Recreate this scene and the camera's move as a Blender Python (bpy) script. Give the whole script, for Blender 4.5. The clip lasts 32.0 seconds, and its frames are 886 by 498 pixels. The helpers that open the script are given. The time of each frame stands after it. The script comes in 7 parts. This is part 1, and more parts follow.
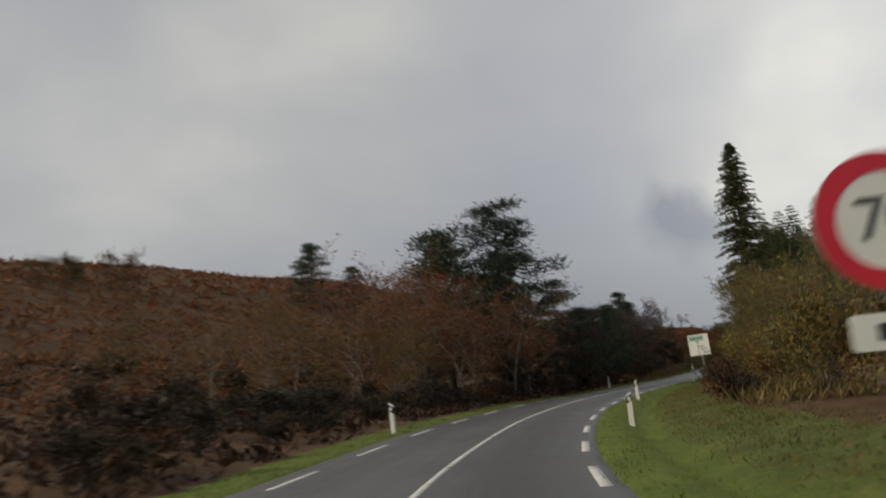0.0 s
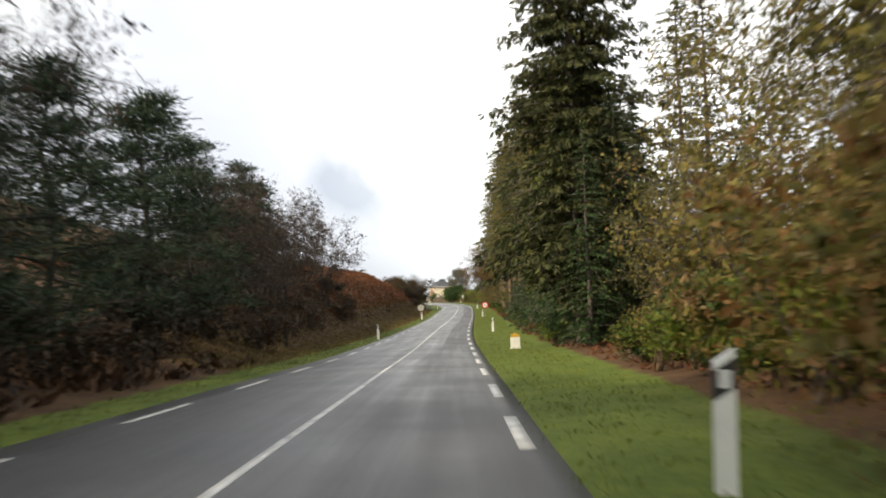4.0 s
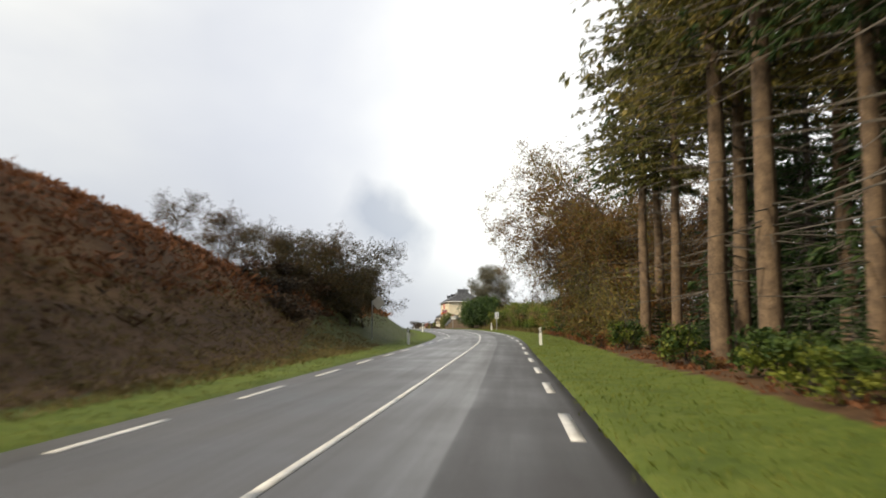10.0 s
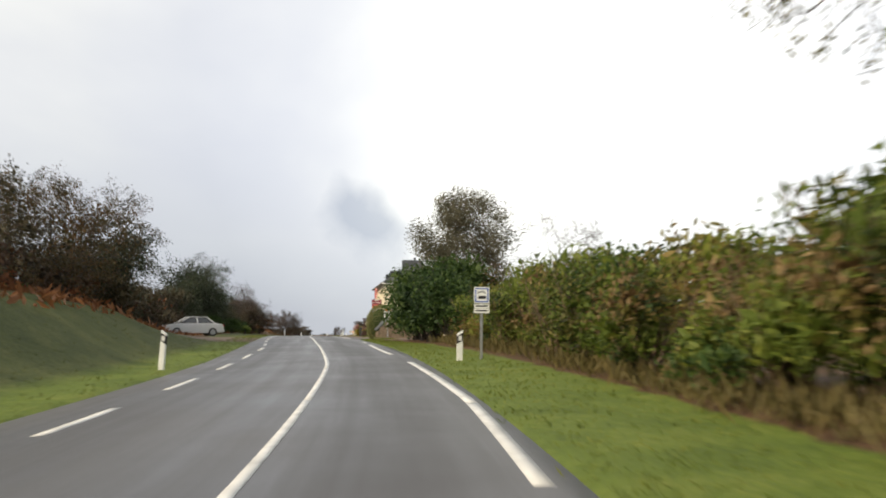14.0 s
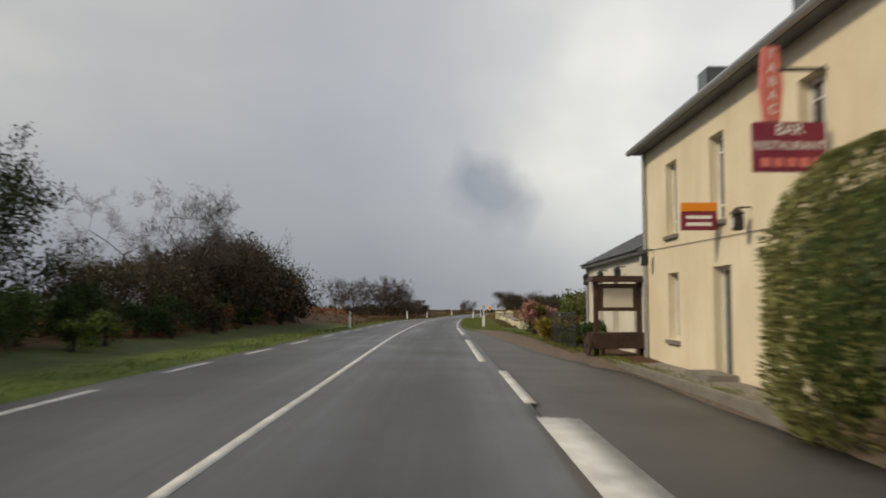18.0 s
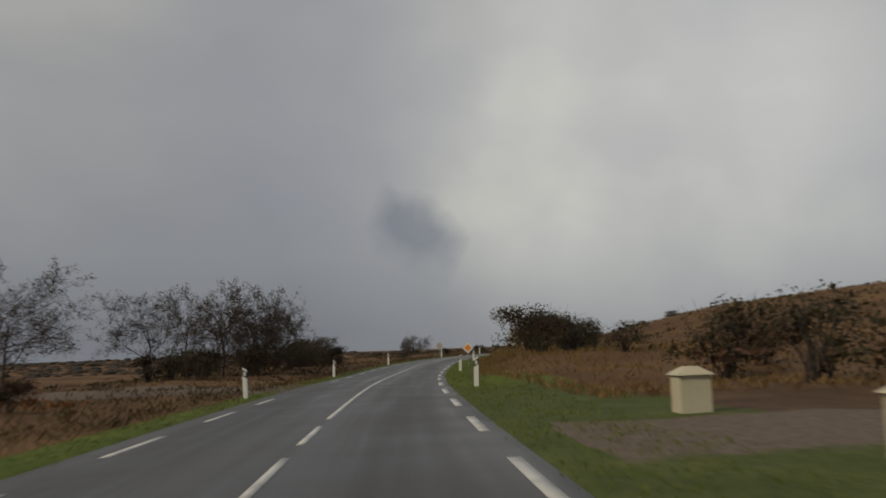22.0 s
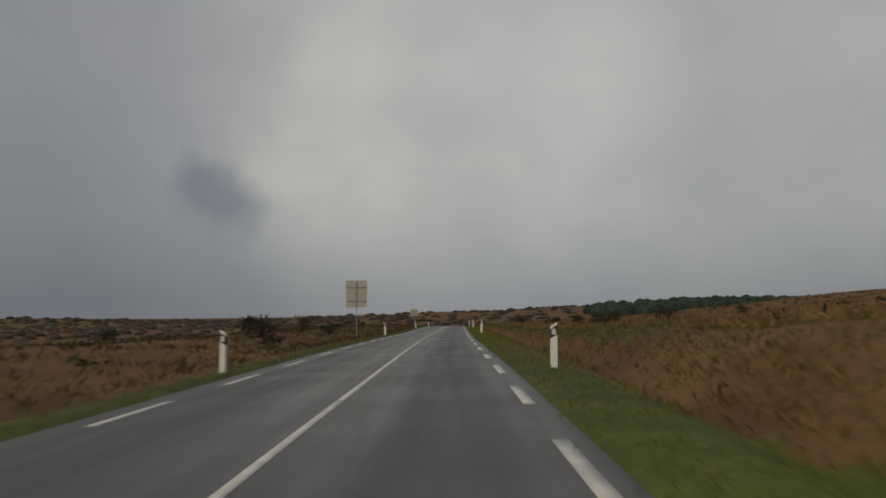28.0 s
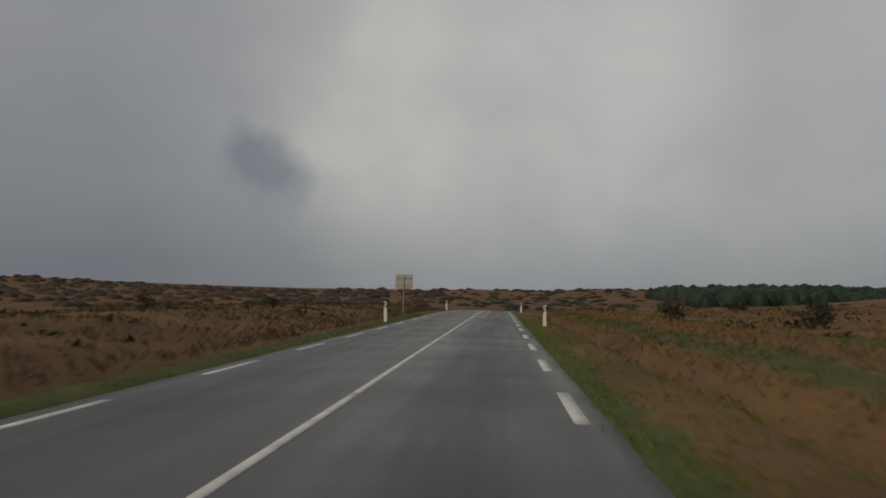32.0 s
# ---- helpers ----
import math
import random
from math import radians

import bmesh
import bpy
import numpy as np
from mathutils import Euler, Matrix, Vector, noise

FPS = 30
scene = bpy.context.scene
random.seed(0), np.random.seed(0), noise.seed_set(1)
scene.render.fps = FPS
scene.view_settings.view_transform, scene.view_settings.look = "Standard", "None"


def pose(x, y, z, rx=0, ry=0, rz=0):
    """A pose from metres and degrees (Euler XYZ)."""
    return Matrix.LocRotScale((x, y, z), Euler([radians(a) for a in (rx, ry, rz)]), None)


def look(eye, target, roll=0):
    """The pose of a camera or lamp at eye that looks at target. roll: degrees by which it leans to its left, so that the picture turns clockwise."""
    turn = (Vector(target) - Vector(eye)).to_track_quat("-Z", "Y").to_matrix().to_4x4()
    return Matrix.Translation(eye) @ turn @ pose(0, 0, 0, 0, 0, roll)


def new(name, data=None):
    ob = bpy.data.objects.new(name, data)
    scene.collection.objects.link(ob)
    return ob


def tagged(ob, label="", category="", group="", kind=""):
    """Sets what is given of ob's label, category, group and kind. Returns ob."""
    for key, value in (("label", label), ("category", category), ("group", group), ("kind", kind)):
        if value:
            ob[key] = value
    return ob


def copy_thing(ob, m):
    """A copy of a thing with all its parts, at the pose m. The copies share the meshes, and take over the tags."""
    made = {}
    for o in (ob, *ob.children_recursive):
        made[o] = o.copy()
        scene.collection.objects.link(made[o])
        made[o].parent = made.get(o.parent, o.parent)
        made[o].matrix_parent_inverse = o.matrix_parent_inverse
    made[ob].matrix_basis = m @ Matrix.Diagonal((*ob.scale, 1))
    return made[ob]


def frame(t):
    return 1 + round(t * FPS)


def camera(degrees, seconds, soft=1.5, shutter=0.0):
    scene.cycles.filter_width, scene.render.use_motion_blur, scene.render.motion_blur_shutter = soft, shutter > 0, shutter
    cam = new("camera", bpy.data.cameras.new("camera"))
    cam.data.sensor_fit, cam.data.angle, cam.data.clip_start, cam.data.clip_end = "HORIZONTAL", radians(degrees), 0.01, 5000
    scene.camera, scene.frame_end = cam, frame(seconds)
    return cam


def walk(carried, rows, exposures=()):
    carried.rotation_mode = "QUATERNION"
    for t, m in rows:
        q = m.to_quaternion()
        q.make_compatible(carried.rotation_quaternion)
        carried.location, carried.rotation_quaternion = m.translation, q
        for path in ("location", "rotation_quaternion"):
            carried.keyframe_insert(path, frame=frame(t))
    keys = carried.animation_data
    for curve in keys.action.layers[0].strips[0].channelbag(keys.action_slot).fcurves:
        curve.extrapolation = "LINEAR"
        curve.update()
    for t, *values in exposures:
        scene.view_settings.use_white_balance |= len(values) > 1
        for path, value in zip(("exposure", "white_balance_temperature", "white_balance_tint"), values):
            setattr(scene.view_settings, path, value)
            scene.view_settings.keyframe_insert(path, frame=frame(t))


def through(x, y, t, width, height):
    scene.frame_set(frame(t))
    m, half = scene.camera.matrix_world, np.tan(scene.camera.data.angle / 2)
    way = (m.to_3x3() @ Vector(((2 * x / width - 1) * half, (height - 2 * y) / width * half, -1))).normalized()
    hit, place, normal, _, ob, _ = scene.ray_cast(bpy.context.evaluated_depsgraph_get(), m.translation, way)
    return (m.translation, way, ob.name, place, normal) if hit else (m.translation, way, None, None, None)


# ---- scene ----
cam = camera(54.71, 32.0, soft=1.8, shutter=0.35)
PATH = [
    (0.0, (0.000, -0.000, 1.250), (0.008, 9.904, 2.635), -6.14),
    (0.5, (0.582, 8.629, 0.934), (1.342, 18.551, 1.927), -8.39),
    (1.0, (1.574, 17.224, 0.648), (2.778, 27.114, 1.508), -5.67),
    (1.5, (2.950, 25.766, 0.435), (4.755, 35.563, 1.305), -4.58),
    (2.0, (4.683, 34.213, 0.253), (6.960, 43.870, 1.510), -4.74),
    (2.5, (6.791, 42.573, 0.065), (9.709, 52.068, 1.216), -4.31),
    (3.0, (9.345, 50.876, -0.140), (12.550, 60.295, 0.865), -3.95),
    (3.5, (12.286, 59.194, -0.355), (15.830, 68.513, 0.415), -3.10),
    (4.0, (15.542, 67.581, -0.549), (19.345, 76.807, 0.097), -1.98),
    (4.5, (19.027, 76.057, -0.737), (23.009, 85.210, -0.127), -0.94),
    (5.0, (22.658, 84.636, -0.937), (26.744, 93.741, -0.293), -0.04),
    (5.5, (26.370, 93.329, -1.134), (30.484, 102.415, -0.411), 0.80),
    (6.0, (30.124, 102.137, -1.319), (34.191, 111.235, -0.489), 1.65),
    (6.5, (33.914, 111.022, -1.449), (37.675, 120.240, -0.506), 2.27),
    (7.0, (37.773, 119.934, -1.446), (41.511, 129.156, -0.453), 2.66),
    (7.5, (41.741, 128.807, -1.372), (45.432, 138.045, -0.356), 1.85),
    (8.0, (45.807, 137.630, -1.292), (49.352, 146.917, -0.204), 1.25),
    (8.5, (49.899, 146.452, -1.248), (53.304, 155.787, -0.128), 0.61),
    (9.0, (53.968, 155.300, -1.228), (57.238, 164.696, -0.215), 0.96),
    (9.5, (58.033, 164.144, -1.190), (61.449, 173.502, -0.319), 0.50),
    (10.0, (62.071, 172.949, -1.112), (65.438, 182.310, -0.095), 0.21),
    (10.5, (66.064, 181.695, -0.990), (69.720, 190.944, 0.058), -0.50),
    (11.0, (69.988, 190.377, -0.853), (73.661, 199.597, 0.377), -1.02),
    (11.5, (73.817, 198.995, -0.710), (77.592, 208.162, 0.602), -0.07),
    (12.0, (77.550, 207.526, -0.551), (81.421, 216.665, 0.672), -1.39),
    (12.5, (81.194, 215.924, -0.358), (84.987, 225.109, 0.759), -2.01),
    (13.0, (84.738, 224.184, -0.161), (88.666, 233.320, 0.887), -2.04),
    (13.5, (88.072, 232.373, 0.047), (91.991, 241.509, 1.131), -1.23),
    (14.0, (91.094, 240.597, 0.258), (94.701, 249.868, 1.274), 0.38),
    (14.5, (93.798, 248.905, 0.453), (96.980, 258.345, 1.331), 1.47),
    (15.0, (96.224, 257.292, 0.658), (98.900, 266.885, 1.559), 0.27),
    (15.5, (98.436, 265.705, 0.862), (100.465, 275.458, 1.725), -0.03),
    (16.0, (100.483, 274.133, 1.024), (102.292, 283.934, 1.834), 0.15),
    (16.5, (102.407, 282.577, 1.150), (104.277, 292.371, 1.904), 0.56),
    (17.0, (104.245, 291.042, 1.246), (106.307, 300.801, 1.951), 0.91),
    (17.5, (106.036, 299.533, 1.315), (108.269, 309.257, 1.990), 0.87),
    (18.0, (107.826, 308.056, 1.361), (110.060, 317.780, 2.038), -0.07),
    (18.5, (109.675, 316.605, 1.403), (111.944, 326.315, 2.162), 1.17),
    (19.0, (111.581, 325.214, 1.442), (114.198, 334.818, 2.401), -0.44),
    (19.5, (113.486, 333.863, 1.472), (115.947, 343.466, 2.789), -0.73),
    (20.0, (115.357, 342.541, 1.472), (117.789, 352.164, 2.694), -0.47),
    (20.5, (117.260, 351.228, 1.453), (120.135, 360.737, 2.598), -0.33),
    (21.0, (119.279, 359.882, 1.424), (122.120, 369.407, 2.521), -0.85),
    (21.5, (121.431, 368.496, 1.422), (124.398, 377.988, 2.471), -0.89),
    (22.0, (123.654, 377.081, 1.431), (126.717, 386.534, 2.553), -2.10),
    (22.5, (125.901, 385.660, 1.399), (129.011, 395.094, 2.551), -1.74),
    (23.0, (128.183, 394.251, 1.339), (131.436, 403.659, 2.291), -1.22),
    (23.5, (130.571, 402.838, 1.283), (133.488, 412.380, 1.959), -0.00),
    (24.0, (133.085, 411.420, 1.206), (135.410, 421.130, 1.759), 0.61),
    (24.5, (135.768, 419.986, 1.130), (138.103, 429.697, 1.627), 0.26),
    (25.0, (138.648, 428.524, 1.100), (141.543, 438.088, 1.487), -1.31),
    (25.5, (141.713, 437.024, 1.137), (144.955, 446.473, 1.584), -2.89),
    (26.0, (145.005, 445.441, 1.210), (148.905, 454.638, 1.678), -4.04),
    (26.5, (148.655, 453.701, 1.294), (152.942, 462.712, 1.946), -3.70),
    (27.0, (152.724, 461.774, 1.352), (157.341, 470.613, 2.090), -2.59),
    (27.5, (157.159, 469.683, 1.387), (162.058, 478.368, 2.146), -1.41),
    (28.0, (161.848, 477.480, 1.402), (166.986, 486.027, 2.148), -0.49),
    (28.5, (166.667, 485.229, 1.399), (172.006, 493.653, 2.129), 0.05),
    (29.0, (171.516, 492.985, 1.381), (177.026, 501.297, 2.124), 0.14),
    (29.5, (176.371, 500.772, 1.346), (181.828, 509.114, 2.141), 0.80),
    (30.0, (181.223, 508.587, 1.285), (186.666, 516.942, 2.046), -0.02),
    (30.5, (186.052, 516.424, 1.202), (190.960, 525.108, 1.910), 0.84),
    (31.0, (190.905, 524.264, 1.147), (195.311, 533.196, 2.049), 0.48),
    (31.5, (195.788, 532.106, 1.083), (200.527, 540.888, 1.735), 1.85),
    (32.0, (200.674, 539.961, 1.024), (205.377, 548.773, 1.502), 2.01),
]
EXPOSURES = [
    (0.0, -0.2), (1.0, -0.15), (2.0, -0.02), (3.5, 0.75), (5.5, 1.6), (7.0, 1.4), (8.0, 1.05), (9.0, 0.8), (10.0, 0.75), (11.0, 0.68), (13.0, 0.6), (14.0, 0.75), (15.0, 0.42), (15.5, 0.38),
    (17.5, 0.0), (19.0, -0.3), (20.0, -0.7), (23.0, -0.72), (26.0, -0.88), (29.0, -0.9), (32.0, -0.9),
]
walk(cam, [(t, look(eye, target, roll)) for t, eye, target, roll in PATH], EXPOSURES)

# ---------------------------------------------------------------- sky and sun
SUN_AZ, SUN_EL = radians(256), radians(35)
world = bpy.data.worlds.new("overcast_sky")
scene.world = world
world.use_nodes = True
wn, wl = world.node_tree.nodes, world.node_tree.links
wn.clear()


def wnode(kind, **props):
    n = wn.new(kind)
    for key, value in props.items():
        if key == "inputs":
            for i, v in value.items():
                n.inputs[i].default_value = v
        else:
            setattr(n, key, value)
    return n


def ramp_node(nodes, stops, interp="LINEAR"):
    r = nodes.new("ShaderNodeValToRGB")
    r.color_ramp.interpolation = interp
    el = r.color_ramp.elements
    while len(el) < len(stops):
        el.new(0.5)
    for e, (p, c) in zip(el, stops):
        e.position, e.color = p, (c if len(c) == 4 else (*c, 1)) if not isinstance(c, float) else (c, c, c, 1)
    return r


coord = wnode("ShaderNodeTexCoord")
sky = wnode("ShaderNodeTexSky", sky_type="NISHITA", sun_disc=False, sun_elevation=SUN_EL, sun_rotation=SUN_AZ)
sky_dim = wnode("ShaderNodeMixRGB", blend_type="MULTIPLY", inputs={0: 1.0, 2: (0.1, 0.1, 0.1, 1)})
wl.new(sky.outputs[0], sky_dim.inputs[1])
# cloud layer: large billows, stretched flat towards the horizon
flat = wnode("ShaderNodeMapping", inputs={3: (1.0, 1.0, 1.7)})
wl.new(coord.outputs["Generated"], flat.inputs[0])
billow = wnode("ShaderNodeTexNoise", inputs={"Scale": 2.3, "Detail": 5.0, "Roughness": 0.46, "Distortion": 0.2})
wl.new(flat.outputs[0], billow.inputs["Vector"])
tone = ramp_node(wn, [(0.30, (0.455, 0.462, 0.485)), (0.44, (0.495, 0.50, 0.51)), (0.56, (0.565, 0.565, 0.55)), (0.70, (0.70, 0.69, 0.645))])
wl.new(billow.outputs["Fac"], tone.inputs[0])
# brighter cloud where the veil is thin, darker rain cloud low down ahead
thin = wnode("ShaderNodeVectorMath", operation="DOT_PRODUCT", inputs={1: (0.62, 0.72, 0.31)})
wl.new(coord.outputs["Generated"], thin.inputs[0])
thin_mask = ramp_node(wn, [(0.82, 0.0), (0.97, 1.0)])
wl.new(thin.outputs["Value"], thin_mask.inputs[0])
glow = wnode("ShaderNodeMixRGB", blend_type="MULTIPLY", inputs={2: (1.5, 1.48, 1.42, 1)})
wl.new(thin_mask.outputs[0], glow.inputs[0])
wl.new(tone.outputs[0], glow.inputs[1])
split = wnode("ShaderNodeSeparateXYZ")
wl.new(coord.outputs["Generated"], split.inputs[0])
low = ramp_node(wn, [(0.02, 1.0), (0.11, 0.45), (0.26, 0.0)])
wl.new(split.outputs[2], low.inputs[0])
rain = wnode("ShaderNodeMixRGB", blend_type="MULTIPLY", inputs={2: (0.60, 0.63, 0.70, 1)})
wl.new(low.outputs[0], rain.inputs[0])
wl.new(glow.outputs[0], rain.inputs[1])
# bright heaped cloud to the right of the road ahead
heap_dir = wnode("ShaderNodeVectorMath", operation="DOT_PRODUCT", inputs={1: (0.505, 0.833, 0.225)})
wl.new(coord.outputs["Generated"], heap_dir.inputs[0])
heap_mask = ramp_node(wn, [(0.955, 0.0), (0.985, 1.0)])
wl.new(heap_dir.outputs["Value"], heap_mask.inputs[0])
heap_noise = wnode("ShaderNodeTexNoise", inputs={"Scale": 5.0, "Detail": 3.0, "Roughness": 0.5})
wl.new(coord.outputs["Generated"], heap_noise.inputs["Vector"])
heap_shape = ramp_node(wn, [(0.34, 0.3), (0.62, 1.0)])
wl.new(heap_noise.outputs["Fac"], heap_shape.inputs[0])
heap_amount = wnode("ShaderNodeMath", operation="MULTIPLY")
wl.new(heap_mask.outputs[0], heap_amount.inputs[0])
wl.new(heap_shape.outputs[0], heap_amount.inputs[1])
heap = wnode("ShaderNodeMixRGB", blend_type="MULTIPLY", inputs={2: (1.26, 1.25, 1.21, 1)})
wl.new(heap_amount.outputs[0], heap.inputs[0])
wl.new(rain.outputs[0], heap.inputs[1])
# a blue-grey veil high over the road
veil_dir = wnode("ShaderNodeVectorMath", operation="DOT_PRODUCT", inputs={1: (0.165, 0.932, 0.323)})
wl.new(coord.outputs["Generated"], veil_dir.inputs[0])
veil_mask = ramp_node(wn, [(0.975, 0.0), (0.996, 0.46)])
wl.new(veil_dir.outputs["Value"], veil_mask.inputs[0])
veil = wnode("ShaderNodeMixRGB", inputs={2: (0.40, 0.42, 0.49, 1)})
wl.new(veil_mask.outputs[0], veil.inputs[0])
wl.new(heap.outputs[0], veil.inputs[1])
# a ragged dark gap in the cloud
warp = wnode("ShaderNodeTexNoise", inputs={"Scale": 11.0, "Detail": 5.0})
wl.new(coord.outputs["Generated"], warp.inputs["Vector"])
warped = wnode("ShaderNodeMixRGB", blend_type="LINEAR_LIGHT", inputs={0: 0.055})
wl.new(coord.outputs["Generated"], warped.inputs[1])
wl.new(warp.outputs["Color"], warped.inputs[2])
across = wnode("ShaderNodeVectorMath", operation="DOT_PRODUCT", inputs={1: (0.9622 / 0.062, -0.2723 / 0.062, 0.0)})
upward = wnode("ShaderNodeVectorMath", operation="DOT_PRODUCT", inputs={1: (-0.0346 / 0.056, -0.1222 / 0.056, 0.992 / 0.056)})
for n_ in (across, upward):
    wl.new(warped.outputs[0], n_.inputs[0])
ring = wnode("ShaderNodeCombineXYZ")
wl.new(across.outputs["Value"], ring.inputs[0])
wl.new(upward.outputs["Value"], ring.inputs[1])
dist = wnode("ShaderNodeVectorMath", operation="LENGTH")
wl.new(ring.outputs[0], dist.inputs[0])
gap = ramp_node(wn, [(0.3, 1.0), (1.0, 0.0)])
wl.new(dist.outputs["Value"], gap.inputs[0])
ahead = wnode("ShaderNodeMath", operation="GREATER_THAN", inputs={1: 0.0})
wl.new(split.outputs[1], ahead.inputs[0])
gap_amount = wnode("ShaderNodeMath", operation="MULTIPLY", inputs={1: 0.65})
wl.new(gap.outputs[0], gap_amount.inputs[0])
gap_ahead = wnode("ShaderNodeMath", operation="MULTIPLY")
wl.new(gap_amount.outputs[0], gap_ahead.inputs[0])
wl.new(ahead.outputs[0], gap_ahead.inputs[1])
gap_mix = wnode("ShaderNodeMixRGB", inputs={2: (0.25, 0.28, 0.34, 1)})
wl.new(gap_ahead.outputs[0], gap_mix.inputs[0])
wl.new(veil.outputs[0], gap_mix.inputs[1])
cover = wnode("ShaderNodeMixRGB", inputs={0: 0.93})
wl.new(sky_dim.outputs[0], cover.inputs[1])
wl.new(gap_mix.outputs[0], cover.inputs[2])
back = wnode("ShaderNodeBackground", inputs={1: 1.0})
wl.new(cover.outputs[0], back.inputs[0])
wout = wnode("ShaderNodeOutputWorld")
wl.new(back.outputs[0], wout.inputs[0])

sun = new("sun", bpy.data.lights.new("sun", "SUN"))
sun.data.energy, sun.data.angle, sun.data.color = 2.6, radians(7), (1.0, 0.84, 0.62)
to_sun = Vector((math.sin(SUN_AZ) * math.cos(SUN_EL), math.cos(SUN_AZ) * math.cos(SUN_EL), math.sin(SUN_EL)))
sun.matrix_world = look(to_sun * 100, (0, 0, 0))
# centreline of the road, one key a second of driving
CENTRE = [
    (-1.81, 0.12, -0.00),
    (-0.35, 17.49, -0.60),
    (2.69, 34.67, -1.00),
    (7.38, 51.52, -1.39),
    (13.71, 68.31, -1.80),
    (20.93, 85.37, -2.19),
    (28.46, 102.85, -2.57),
    (36.16, 120.64, -2.70),
    (44.20, 138.37, -2.54),
    (52.30, 156.07, -2.48),
    (60.34, 173.74, -2.36),
    (68.24, 191.16, -2.10),
    (75.86, 208.26, -1.80),
    (83.16, 224.84, -1.41),
    (89.59, 241.12, -0.99),
    (94.73, 257.71, -0.59),
    (98.90, 274.51, -0.23),
    (102.54, 291.41, -0.00),
    (106.06, 308.43, 0.11),
    (109.93, 325.58, 0.19),
    (113.88, 342.86, 0.22),
    (117.92, 360.21, 0.17),
    (122.33, 377.43, 0.18),
    (126.85, 394.61, 0.09),
    (131.75, 411.82, -0.04),
    (137.32, 428.99, -0.15),
    (143.72, 445.98, -0.04),
    (151.47, 462.44, 0.10),
    (160.51, 478.30, 0.15),
    (170.04, 493.91, 0.13),
    (179.64, 509.57, 0.03),
    (189.31, 525.26, -0.10),
    (199.13, 540.92, -0.23),
]

# ---------------------------------------------------------------- road geometry
def spline(keys, step=1.0, before=150.0, after=900.0):
    k = np.array(keys, float)
    first = k[0] - (k[1] - k[0]) / np.linalg.norm((k[1] - k[0])[:2]) * 17.0
    d = (k[-1] - k[-2]) / np.linalg.norm((k[-1] - k[-2])[:2])
    k = np.vstack([first, k, k[-1] + d * 18.0])
    out = []
    for i in range(1, len(k) - 2):
        for u in np.arange(0, 1, 0.05):
            a, b, c, e = k[i - 1], k[i], k[i + 1], k[i + 2]
            out.append(0.5 * (2 * b + (c - a) * u + (2 * a - 5 * b + 4 * c - e) * u ** 2 + (3 * b - a - 3 * c + e) * u ** 3))
    out.append(k[-2])
    p = np.array(out)
    s = np.concatenate([[0], np.cumsum(np.linalg.norm(np.diff(p[:, :2], axis=0), axis=1))])
    d0, d1 = (p[1] - p[0]) / s[1], d
    d0[2], d1[2] = -0.02, -0.008
    sb = np.arange(-before, 0, 5.0)
    sa = np.arange(5, after, 5.0)
    tail = p[-1] + d1 * sa[:, None]
    tail[:, 2] -= 0.00012 * np.maximum(0, sa - 60) ** 2
    tail[:, 2] = np.maximum(tail[:, 2], p[-1][2] - 9)
    p = np.vstack([p[0] + d0 * sb[:, None], p, tail])
    return np.concatenate([sb, s, s[-1] + sa]), p


ROAD_S, ROAD_P = spline(CENTRE)
ROAD_END = 581.0


def centre_at(s):
    s = np.asarray(s, float)
    return np.stack([np.interp(s, ROAD_S, ROAD_P[:, i]) for i in range(3)], -1)


def right_at(s):
    d = centre_at(np.asarray(s) + 3.0) - centre_at(np.asarray(s) - 3.0)
    d = d[..., :2] / np.linalg.norm(d[..., :2], axis=-1, keepdims=True)
    return np.stack([d[..., 1], -d[..., 0]], -1)


def heading_at(s):
    """The road's direction at s, in degrees, 0 along +y."""
    r = right_at(s)
    return math.degrees(math.atan2(r[1], r[0]))


def smoothstep(x):
    x = np.clip(x, 0, 1)
    return x * x * (3 - 2 * x)


def keyed(s, *pairs):
    return np.interp(s, [p[0] for p in pairs], [p[1] for p in pairs])


def waves(x, y, scale):
    """Cheap uneven ground, about -1 to 1."""
    x, y = x / scale, y / scale
    return (np.sin(x * 1.7 + 1.3 * np.sin(y * 1.1)) + np.sin(y * 2.1 + 1.7 * np.sin(x * 0.7 + 2.0)) + 0.5 * np.sin(3.1 * x + 2.7 * y + 1.0)) / 2.5


APRON_S, APRON_EDGE = [314, 320, 345, 352, 362, 372, 378], [3.0, 5.75, 5.7, 4.6, 4.0, 3.5, 3.0]


